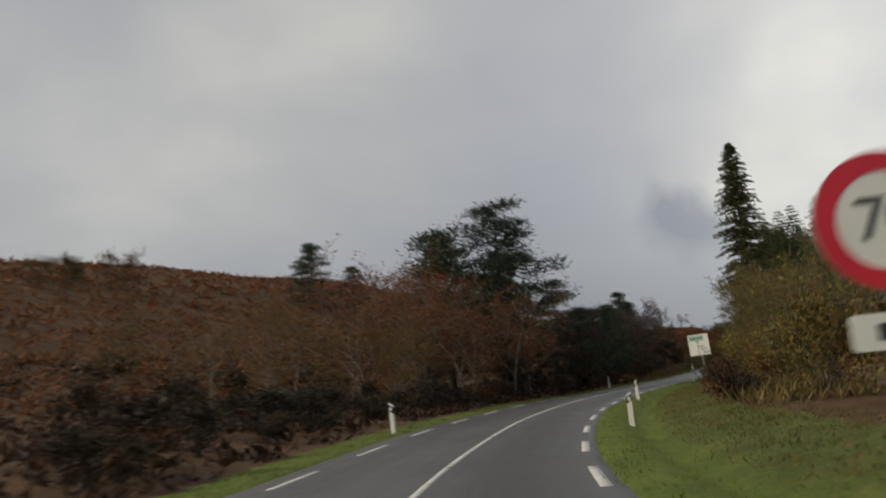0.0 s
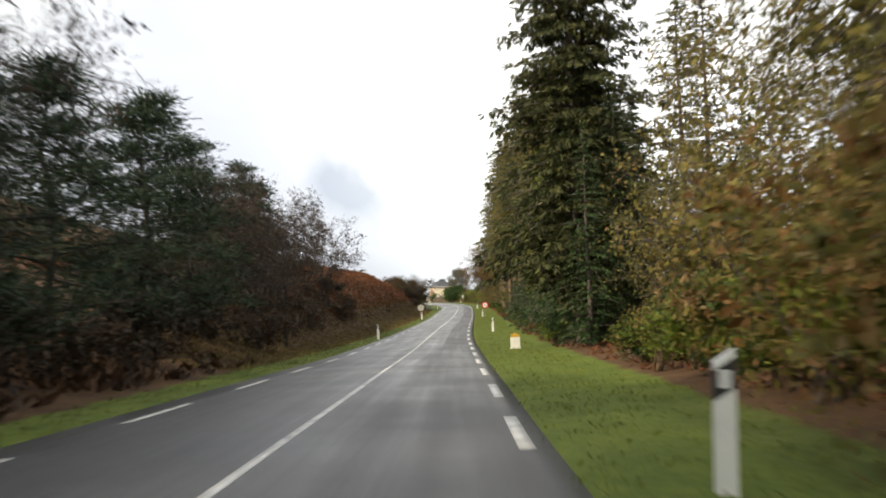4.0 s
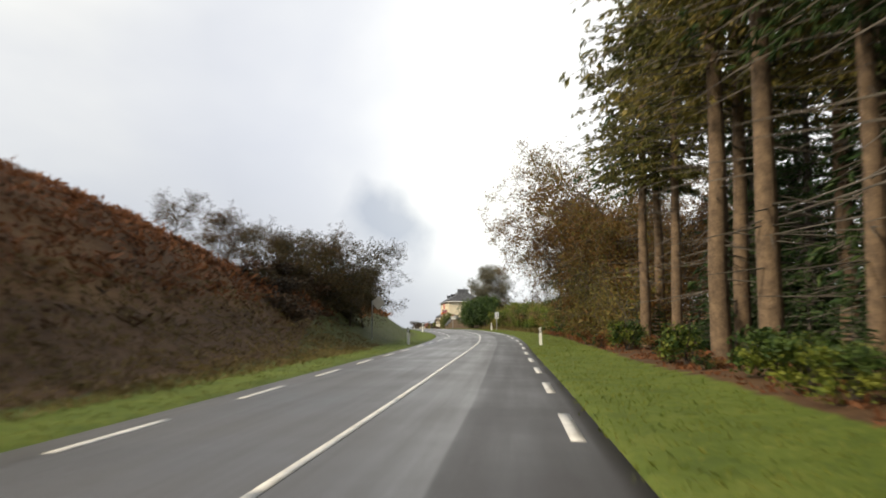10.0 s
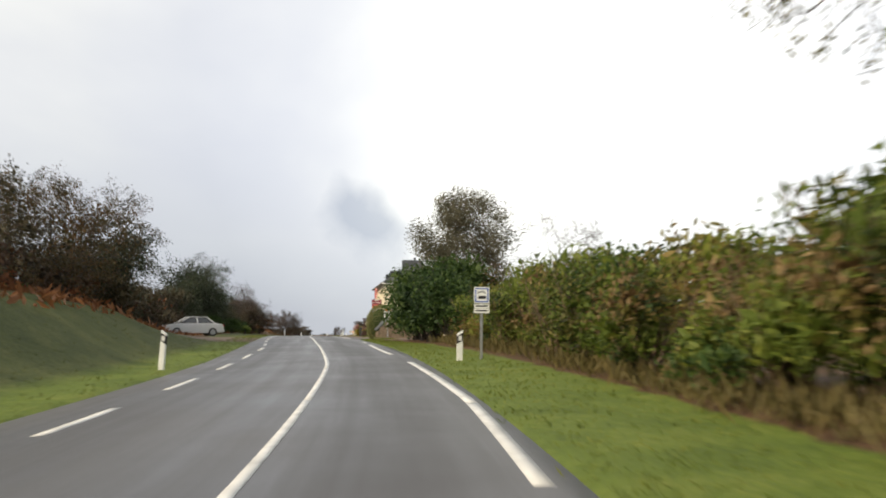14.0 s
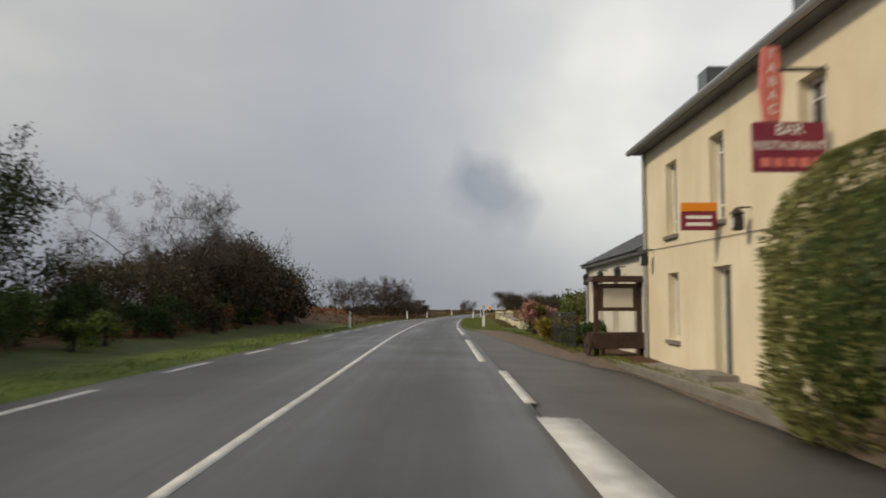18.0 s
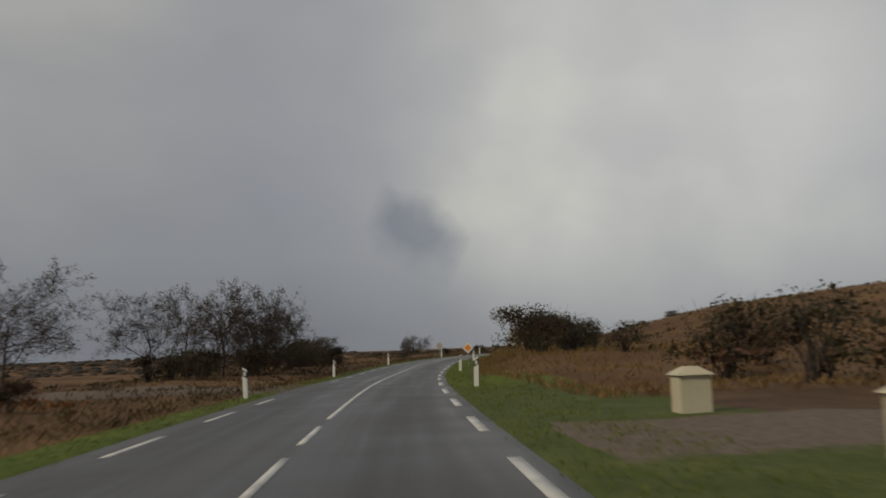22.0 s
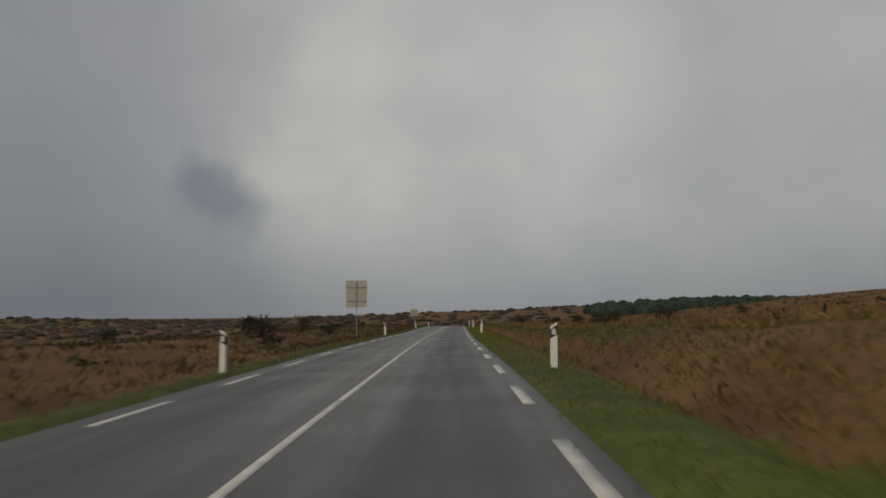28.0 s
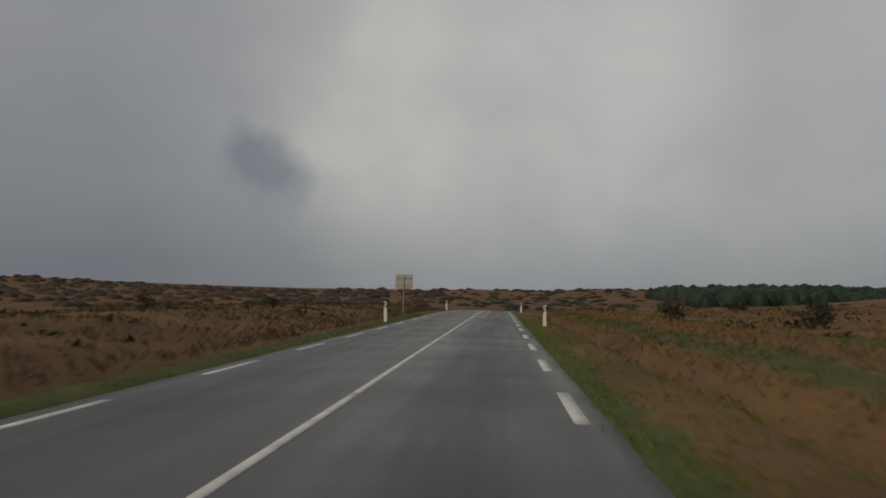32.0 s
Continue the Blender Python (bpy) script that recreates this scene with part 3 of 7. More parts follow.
BRACKEN_DARK = foliage("dark_brown_bracken", (0.025, 0.015, 0.010), (0.055, 0.030, 0.017), (0.09, 0.045, 0.022), through=0.15)
TUSSOCK = foliage("dry_moor_grass_blades", (0.13, 0.072, 0.028), (0.22, 0.135, 0.052), (0.31, 0.205, 0.085), through=0.3)
TUSSOCK_DARK = foliage("dark_moor_grass_blades", (0.048, 0.036, 0.016), (0.095, 0.068, 0.029), (0.145, 0.102, 0.044), through=0.25)
GRASS = foliage("wet_grass_blades", (0.065, 0.09, 0.015), (0.12, 0.16, 0.025), (0.20, 0.215, 0.045), through=0.35)
# darker than GRASS: dull heath blades, and shade painted into the left verge
GRASS_ROUGH_SHADED = foliage("rough_shaded_grass_blades", (0.04, 0.055, 0.012), (0.08, 0.105, 0.02), (0.15, 0.15, 0.04), through=0.3)

# ---------------------------------------------------------------- ground, road, markings
def far_hills(s, lat):
    """Low hills that close the view ahead, higher to the right."""
    return smoothstep((s - 750) / 650) * (9 + 3 * waves(s, lat, 160.0)) + smoothstep((s - 700) / 350) * smoothstep((lat - 30) / 160) * 5.5


def build_ground():
    s = np.concatenate([np.arange(-150, -20, 8.0), np.arange(-20, 640, 1.6), np.arange(640, 800, 8.0), np.arange(800, 1481, 25.0)])
    half = np.concatenate([[0, 2.6, 2.87, 3.0, 3.1, 3.3, 3.4, 3.5, 3.8], np.arange(4.2, 9.0, 0.4), np.arange(9.0, 18, 1.0), np.arange(18, 60, 4.0), np.arange(60, 200, 15.0), np.arange(200, 1500, 100.0)])
    lat = np.concatenate([-half[:0:-1], half])
    S, L = np.meshgrid(s, lat, indexing="ij")
    V = ground_at(S, L)
    V[..., 2] += far_hills(S, L) + smoothstep((np.abs(L) - 250) / 900) * (4 + 9 * waves(S, L, 260.0)) * (S < 300)
    n, m = S.shape
    idx = np.arange(n * m).reshape(n, m)
    q = np.stack([idx[:-1, :-1], idx[:-1, 1:], idx[1:, 1:], idx[1:, :-1]], -1).reshape(-1, 4)
    me = np_mesh("ground", V.reshape(-1, 3), q, GROUND, smooth=True)
    a = np.abs(L)
    wr = keyed(S, (-50, 7.0), (55, 7.2), (75, 5.6), (120, 6.6), (250, 6.0), (300, 5.2), (318, 3.4), (345, 3.6), (362, 5.2), (375, 7.2), (400, 8.0), (425, 7.0), (440, 5.2), (515, 5.2), (540, 3.6), (700, 3.6))
    wl_ = keyed(S, (-50, 4.9), (90, 4.6), (105, 5.0), (195, 5.2), (215, 5.6), (226, 7.5), (240, 9.5), (290, 9.5), (310, 7.0), (345, 7.4), (380, 6.4), (400, 4.6), (424, 4.2), (450, 4.2), (700, 4.2))
    width = np.where(L > 0, wr, wl_)
    grass = smoothstep((width + 0.6 - a) / 1.2)
    grass = np.maximum(grass, smoothstep((L - 13) / 1.5) * smoothstep((26 - L) / 2) * smoothstep((S - 362) / 6) * smoothstep((420 - S) / 6))
    heath_band = np.maximum(np.exp(-((L - 6.7) / 0.75) ** 4), np.exp(-((L - 12.0 - 0.8 * np.sin(S * 0.07)) / 1.3) ** 4))
    grass = np.maximum(grass, (L > 0) * 0.85 * heath_band * smoothstep((S - 520) / 14))
    grass = np.where(S > 515, grass * 0.75, grass) * (S < 720)
    heath = np.where(L > 0, smoothstep((S - 415) / 15), np.maximum(smoothstep((S - 385) / 30), smoothstep((S - 130) / 15) * (1 - smoothstep((S - 215) / 12)) * smoothstep((a - 6.6) / 2.5)))
    # side roads and the forecourt
    bare = np.exp(-((S - 436) / 4.5) ** 4) * (L < -3) * (a < 26) + np.exp(-((S - 322) / 5.0) ** 4) * (L > 3) * (a < 40) + ((S > 318) & (S < 350) & (L > 2.9) & (L < 5.9)) * 1.0 + (L > 2.9) * (L < 5.4) * smoothstep((S - 346) / 4) * smoothstep((376 - S) / 6)
    bare = bare + np.exp(-((S - 312) / 6.0) ** 4) * (L < -3) * (a < 14) + np.exp(-((S - 411) / 2.6) ** 4) * (L > 3.6) * (a < 26) + smoothstep((L - 7.2) / 0.5) * smoothstep((13 - L) / 1.0) * smoothstep((S - 364) / 4) * smoothstep((398 - S) / 4)
    # olive rough grass; the last term darkens left grass to paint in shade
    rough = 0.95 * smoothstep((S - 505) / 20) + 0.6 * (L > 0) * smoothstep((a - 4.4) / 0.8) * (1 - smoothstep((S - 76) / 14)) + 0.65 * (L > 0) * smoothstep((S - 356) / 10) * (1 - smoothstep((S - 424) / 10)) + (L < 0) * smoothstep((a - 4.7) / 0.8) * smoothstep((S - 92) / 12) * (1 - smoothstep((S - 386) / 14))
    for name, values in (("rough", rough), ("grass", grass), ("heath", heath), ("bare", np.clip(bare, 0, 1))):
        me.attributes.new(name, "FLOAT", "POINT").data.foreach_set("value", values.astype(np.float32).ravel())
    return tagged(new("ground", me), "grass verges, bracken slopes and brown heath ground", "ground", kind="structure")


def ribbon(name, s, lats, over, mat, thick=0.0, drift=None):
    """A strip along the road through the given lateral lines; carries its place along and across for the material."""
    S, L = np.meshgrid(np.asarray(s, float), np.asarray(lats, float), indexing="ij")
    if drift is not None:
        L = L + keyed(S, *drift)
    V = on_road(S, L, over)
    crown = -0.02 * np.abs(L)
    V[..., 2] += crown
    n, m = S.shape
    idx = np.arange(n * m).reshape(n, m)
    q = np.stack([idx[:-1, :-1], idx[:-1, 1:], idx[1:, 1:], idx[1:, :-1]], -1).reshape(-1, 4)
    verts = V.reshape(-1, 3)
    lat_v, run_v = L.ravel(), S.ravel()
    faces = [q]
    if thick:
        low = verts.copy()
        low[:, 2] -= thick
        k = len(verts)
        for a, b in ((idx[:-1, 0], idx[1:, 0]), (idx[1:, -1], idx[:-1, -1]), (idx[0, 1:], idx[0, :-1]), (idx[-1, :-1], idx[-1, 1:])):
            faces.append(np.stack([a, b, b + k, a + k], -1))
        verts = np.vstack([verts, low])
        lat_v, run_v = np.tile(lat_v, 2), np.tile(run_v, 2)
    me = np_mesh(name, verts, faces, mat)
    for key, values in (("lat", lat_v), ("run", run_v)):
        me.attributes.new(key, "FLOAT", "POINT").data.foreach_set("value", values.astype(np.float32))
    return me


build_ground()
road_s = np.concatenate([np.arange(-150, -10, 4.0), np.arange(-10, 660, 1.0), np.arange(660, 1400, 8.0)])
road = tagged(new("road", ribbon("road", road_s, [-3.36, -2.75, -1.4, 0, 1.4, 2.75, 2.99], 0.03, ASPHALT, 0.25)), "worn wet grey asphalt of a two-lane country road", "road", kind="structure")
EDGE = 2.75


def build_forecourt(s, outer):
    """Worn asphalt apron between the lane and the bar."""
    cols = np.linspace(0, 1, 6)
    S, U = np.meshgrid(s, cols, indexing="ij")
    L = 2.96 + (outer[:, None] - 2.96) * U
    V = on_road(S, L, -0.012)
    V[..., 2] -= 0.02 * np.abs(L)
    n, m = S.shape
    idx = np.arange(n * m).reshape(n, m)
    q = np.stack([idx[:-1, :-1], idx[:-1, 1:], idx[1:, 1:], idx[1:, :-1]], -1).reshape(-1, 4)
    low = V.reshape(-1, 3).copy()
    low[:, 2] -= 0.2
    k = n * m
    faces = [q] + [np.stack([a, b, b + k, a + k], -1) for a, b in ((idx[:-1, 0], idx[1:, 0]), (idx[1:, -1], idx[:-1, -1]))]
    me = np_mesh("forecourt", np.vstack([V.reshape(-1, 3), low]), faces, APRON)
    return tagged(new("forecourt", me), "rough brown-grey asphalt apron before the bar", "pavement", kind="structure")


APRON = surface("old_gritty_asphalt", (0.048, 0.046, 0.044), (0.095, 0.09, 0.085), 0.6, 0.6, 110.0, 0.4, dist=0.005)


def marking(name, label):
    return tagged(thing(name), label, "road marking", kind="structure")


right_line = marking("edge_line_right", "broken white edge line along the right lane")
left_line = marking("edge_line_left", "broken white edge line along the left lane")
mid_line = marking("centre_line", "narrow worn white centre line")
wide_line = marking("junction_line", "broad broken white line across a side road mouth")


# where the lines stray from the road's axis
DRIFT = {0: ((0, 0.24), (60, 0.22), (110, 0.0), (210, 0.0), (225, 0.06), (252, 0.15), (264, 0.4), (282, 0.4), (292, 0.2), (302, 0.05), (340, 0.1), (360, 0.0)),
         -1: ((150, 0), (200, -0.05), (225, -0.28), (240, -0.15), (256, 0.45), (285, 0.4), (296, 0.5), (312, 0.05), (330, 0.05), (345, -0.3), (365, -0.1), (390, 0.0), (530, -0.1), (556, -0.24)),
         1: ((60, 0.0), (120, -0.1), (160, -0.18), (215, -0.1), (243, -0.1), (252, -0.2), (262, -0.15), (272, 0.06), (282, -0.1), (290, -0.35), (296, -0.35), (312, 0.0), (370, 0.0), (400, -0.06))}


def dash(parent, s0, s1, lat, width):
    n = max(2, int((s1 - s0) / 1.0) + 2)
    part("dash", ribbon("dash", np.linspace(s0, s1, n), [lat - width / 2, lat + width / 2], 0.036, PAINT, 0.005, DRIFT[int(np.sign(lat))]), None, parent)


# places of counted dashes along the road; those between are evenly spaced
RIGHT_COUNT = ([-7, 0, 6, 16, 19, 22, 25, 28, 32, 33, 36, 39], [-26.0, 17.7, 55.2, 114.7, 135.0, 154.6, 175.4, 195.3, 222.1, 228.4, 249.0, 266.8])
RIGHT_COUNT_2 = ([0, 2, 10, 11, 14, 27, 50], [381.4, 393.8, 444.2, 450.1, 468.9, 551.4, 700.0])
LEFT_COUNT = ([-7, 0, 6, 22, 33, 42, 52, 60, 68, 72, 86, 109], [-23.0, 21.0, 57.9, 157.0, 225.1, 281.5, 343.65, 393.2, 442.9, 467.7, 556.3, 705.0])
for count in (RIGHT_COUNT, RIGHT_COUNT_2):
    for i in range(count[0][0], count[0][-1]):
        s0 = float(np.interp(i, *count))
        dash(right_line, s0, s0 + 2.95, EDGE, 0.17)
for i in range(LEFT_COUNT[0][0], LEFT_COUNT[0][-1]):
    s0 = float(np.interp(i, *LEFT_COUNT))
    if not 427 < s0 + 1.5 < 441:
        dash(left_line, s0, s0 + 3.0, -EDGE, 0.15)
for a, b in ((265.5, 282.6), (339.7, 345.0), (347.5, 359.0), (364.5, 378.5)):
    for s0 in np.arange(a, b - 0.1, 6.0):
        dash(right_line, s0, min(b, s0 + 6.0), EDGE + (0.25 if a > 300 and s0 < 346 else 0.0), 0.17)
for s0, s1 in ((287.4, 293.2), (293.2, 299.0), (302.6, 305.6)):
    dash(right_line, s0, s1, EDGE, 0.17)
for s0, s1, w in ((327.0, 332.6, 0.5), (332.6, 338.3, 0.5)):
    dash(wide_line, s0, s1, EDGE + 0.42, w)
forecourt_s = np.arange(314.0, 379.0, 1.0)
build_forecourt(forecourt_s, np.interp(forecourt_s, APRON_S, APRON_EDGE))
BROKEN = [(318.0, 333.0), (392.0, 416.0)]
s0 = -24.0
while s0 < 720:
    broken = any(a < s0 < b for a, b in BROKEN)
    dash(mid_line, s0, s0 + (3.0 if broken else 8.0), 0.0, 0.11)
    s0 += 4.6 if broken else 8.0


# ---------------------------------------------------------------- delineator posts
def delineator():
    post = thing("delineator_post", None, "white plastic roadside post with a black band and reflector", "post", "delineator posts")
    bm = bmesh.new()
    w, d = 0.075, 0.05
    outline = [(-w, -d), (w, -d), (w + 0.005, 0.0), (w * 0.75, d), (-w * 0.75, d), (-w - 0.005, 0.0)]
    rings = []
    for z0, lift in ((-0.25, 0.0), (0.97, 0.05)):
        rings.append([bm.verts.new((x, y, z0 + lift * (x / w))) for x, y in outline])
    for i in range(6):
        bm.faces.new((rings[0][i], rings[0][(i + 1) % 6], rings[1][(i + 1) % 6], rings[1][i]))
    bm.faces.new(rings[1])
    bmesh.ops.recalc_face_normals(bm, faces=bm.faces)
    part("body", bm, PLASTIC, post)
    bm = bmesh.new()
    rings = []
    for z0 in (0.70, 0.91):
        rings.append([bm.verts.new((x * 1.05, y * 1.07, z0 + 0.05 * (x / w))) for x, y in outline])
    for i in range(6):
        bm.faces.new((rings[0][i], rings[0][(i + 1) % 6], rings[1][(i + 1) % 6], rings[1][i]))
    bmesh.ops.recalc_face_normals(bm, faces=bm.faces)
    band = part("band", bm, BLACK, post, "slanting black band")
    part("reflector", box(-0.045, 0.045, -0.062, -0.054, 0.74, 0.87, 0.003), REFLECT, band, "pale rectangular reflector")
    part("reflector", box(-0.045, 0.045, 0.054, 0.062, 0.74, 0.87, 0.003), REFLECT, band, "pale rectangular reflector")
    return post


POSTS = [(28.4, -3.7), (27.6, 4.05), (46.2, 3.75), (76.5, 3.9), (79.4, -3.9), (128.9, -3.5), (132.5, 4.4), (183.8, -4.0), (183.4, 4.0), (235.4, -3.9),
         (234.3, 3.7), (282.2, 3.95), (282.0, -3.85), (379.7, -3.7), (380.2, 4.28), (427.9, -3.8), (428.6, 3.8), (452.5, 3.8), (452.0, -3.9), (476.7, -3.7),
         (477.9, 3.9), (503.1, -3.6), (528.0, -3.8), (527.0, 3.9), (575.9, -3.8), (574.9, 3.8), (623.0, -3.8), (622.0, 3.9), (670.0, -3.8), (671.0, 3.9)]
first_post = None
rnd = random.Random(3)
for s, lat in POSTS:
    m = spot(s, lat, -0.2 if s == 282.2 else 0, rnd.uniform(-8, 8) + (180 if lat < 0 else 0), 1.0, rnd.uniform(-2.5, 2.5))
    if first_post is None:
        first_post = delineator()
        first_post.matrix_basis = m
    else:
        copy_thing(first_post, m)

# ---------------------------------------------------------------- plants
RNG = np.random.default_rng(11)
SPARSE = [1]  # plants further from the road keep every second leaf, grown larger


def rand_dirs(n, rng, up=0.0):
    v = rng.normal(size=(n, 3))
    v[:, 2] += up
    return v / np.linalg.norm(v, axis=1, keepdims=True)


def leaf_quads(centres, along, size, aspect, rng, fold=0.25):
    """Pointed leaves, each two triangles folded along the middle."""
    n = len(centres)
    size = np.broadcast_to(np.asarray(size, float), (n,))[:, None]
    if SPARSE[0] > 1:
        centres, along, size = centres[::SPARSE[0]], along[::SPARSE[0]], size[::SPARSE[0]] * 1.32
        n = len(centres)
    side = np.cross(along, rand_dirs(n, rng))
    side /= np.linalg.norm(side, axis=1, keepdims=True) + 1e-9
    nor = np.cross(along, side)
    a, b = along * size * 0.5, side * size * 0.5 * aspect
    V = np.stack([centres - a, centres + b + nor * size * fold * 0.3, centres + a, centres - b + nor * size * fold * 0.3], 1).reshape(-1, 3)
    i = np.arange(n)[:, None] * 4
    F = np.concatenate([i + np.array([[0, 1, 2]]), i + np.array([[0, 2, 3]])])
    return V, F


def tubes(segs, sides=5):
    """Tapered limbs from an array of x0 y0 z0 r0 x1 y1 z1 r1."""
    g = np.asarray(segs, float)
    p0, r0, p1, r1 = g[:, :3], g[:, 3], g[:, 4:7], g[:, 7]
    d = p1 - p0
    d /= np.linalg.norm(d, axis=1, keepdims=True) + 1e-9
    ref = np.where(np.abs(d[:, 2:3]) > 0.9, np.array([[1.0, 0, 0]]), np.array([[0, 0, 1.0]]))
    u = np.cross(d, ref)
    u /= np.linalg.norm(u, axis=1, keepdims=True) + 1e-9
    v = np.cross(d, u)
    ang = np.arange(sides) * 2 * math.pi / sides
    ring = u[:, None, :] * np.cos(ang)[None, :, None] + v[:, None, :] * np.sin(ang)[None, :, None]
    V = np.concatenate([p0[:, None] + ring * r0[:, None, None], p1[:, None] + ring * r1[:, None, None]], 1).reshape(-1, 3)
    i = np.arange(len(g))[:, None, None] * 2 * sides
    k = np.arange(sides)
    quad = np.stack([k, (k + 1) % sides, (k + 1) % sides + sides, k + sides], -1)[None]
    return V, (i + quad).reshape(-1, 4)


def branching(rng, height, levels, spread, start, ratio=0.66, lean=(0, 0), kids=3, thick=0.022, droop=0.0, wiggle=0.25):
    """Limbs of a broadleaved tree: segments by level, and the ends of the last ones."""
    segs, ends = [], []

    def grow(p, d, length, r, level):
        steps = 3 if level == 0 else 2
        for k in range(steps):
            d = d + rng.normal(size=3) * wiggle * (0.5 if level == 0 else 1.0) + np.array([lean[0], lean[1], 0.06 - droop * level])
            d = d / np.linalg.norm(d)
            q = p + d * length / steps
            r1 = r * (0.82 if level else 0.86)
            segs.append((level, *p, r, *q, r1))
            if level >= levels - 1:
                ends.append((*q, *d))
            if level < levels and (level > 0 or k >= start):
                for _ in range(kids if level < 2 else (2 if level < 3 else 1)):
                    side = rng.normal(size=3)
                    side -= d * (side @ d)
                    side /= np.linalg.norm(side)
                    e = d * (1 - spread) + side * spread
                    grow(q, e / np.linalg.norm(e), length * ratio * rng.uniform(0.75, 1.1), max(r1 * 0.55, 0.012), level + 1)
            p, r = q, r1

    grow(np.zeros(3), np.array([0, 0, 1.0]), height, height * thick, 0)
    return np.array(segs), np.array(ends)


def broadleaf(name, label, rng, height, leaf_mat, bark, levels=3, spread=0.62, start=1, leaves=2600, leaf=0.22, cloud=0.55, lean=(0, 0), kids=3, droop=0.0, group="trees", bare=0.0, skirts=0, core=0, twig=0.55):
    tree = thing(name, None, label, "tree", group)
    segs, ends = branching(rng, height * 0.55, levels, spread, start, lean=lean, kids=kids, droop=droop)
    top = ends[:, 2].max()
    k = height / top
    segs[:, [1, 2, 3, 5, 6, 7]] *= k
    ends[:, :3] *= k
    segs[:, 3] -= np.where(segs[:, 3] < 0.01, 0.4, 0)
    V, F = tubes(segs[segs[:, 0] == 0][:, 1:], 8)
    part("trunk", np_mesh("trunk", V, F, bark, smooth=True), None, tree)
    V, F = tubes(segs[segs[:, 0] == 1][:, 1:], 5)
    Vb, Fb = tubes(segs[segs[:, 0] >= 2][:, 1:], 3)
    tagged(part("branchwork", np_mesh("branchwork", np.vstack([V, Vb]), [F, Fb + len(V)], bark, smooth=True), None, tree), kind="stuff")
    if leaves:
        pick = rng.integers(0, len(ends), leaves)
        c = ends[pick, :3] + rand_dirs(leaves, rng) * (cloud * 1.5 * rng.uniform(0, 1, leaves) ** 0.6)[:, None] * np.array([1, 1, 0.75])
        c[:, 2] = np.maximum(c[:, 2], 0.25)
        big = np.ones(leaves)
        if core:
            limb = segs[segs[:, 0] == 1]
            q = limb[rng.integers(0, len(limb), core), 5:8] + rng.normal(size=(core, 3)) * 0.35
            q[:, 2] = np.maximum(q[:, 2], 0.4)
            c = np.vstack([c, q])
            big = np.concatenate([big, np.full(core, 1.9)])
        if skirts:
            n = skirts
            low = np.stack([np.clip(rng.normal(size=n), -1.7, 1.7) * height * 0.15, np.clip(rng.normal(size=n), -1.7, 1.7) * height * 0.15, rng.uniform(0.1, height * 0.45, n)], 1)
            c = np.vstack([c, low])
            big = np.concatenate([big, np.ones(n)])
        al = rand_dirs(len(c), rng, 0.3)
        V, F = leaf_quads(c, al, rng.uniform(0.6, 1.3, len(c)) * leaf * big, 0.55, rng)
        part("crown", np_mesh("crown", V, F, leaf_mat), None, tree)
    if bare:
        n = int(bare)
        pick = rng.integers(0, len(ends), n)
        d = ends[pick, 3:] * 0.6 + rand_dirs(n, rng, 0.25) * 0.7
        c = ends[pick, :3] + d * 0.16 + np.clip(rng.normal(size=(n, 3)), -1.5, 1.5) * 0.16
        V, F = leaf_quads(c, d / np.linalg.norm(d, axis=1, keepdims=True), rng.uniform(0.5, 1.2, n) * twig, 0.05 * 0.33 / twig, rng, 0.1)
        tagged(part("twig_mass", np_mesh("twig_mass", V, F, BARE_TWIG), None, tree), kind="stuff")
    return tree


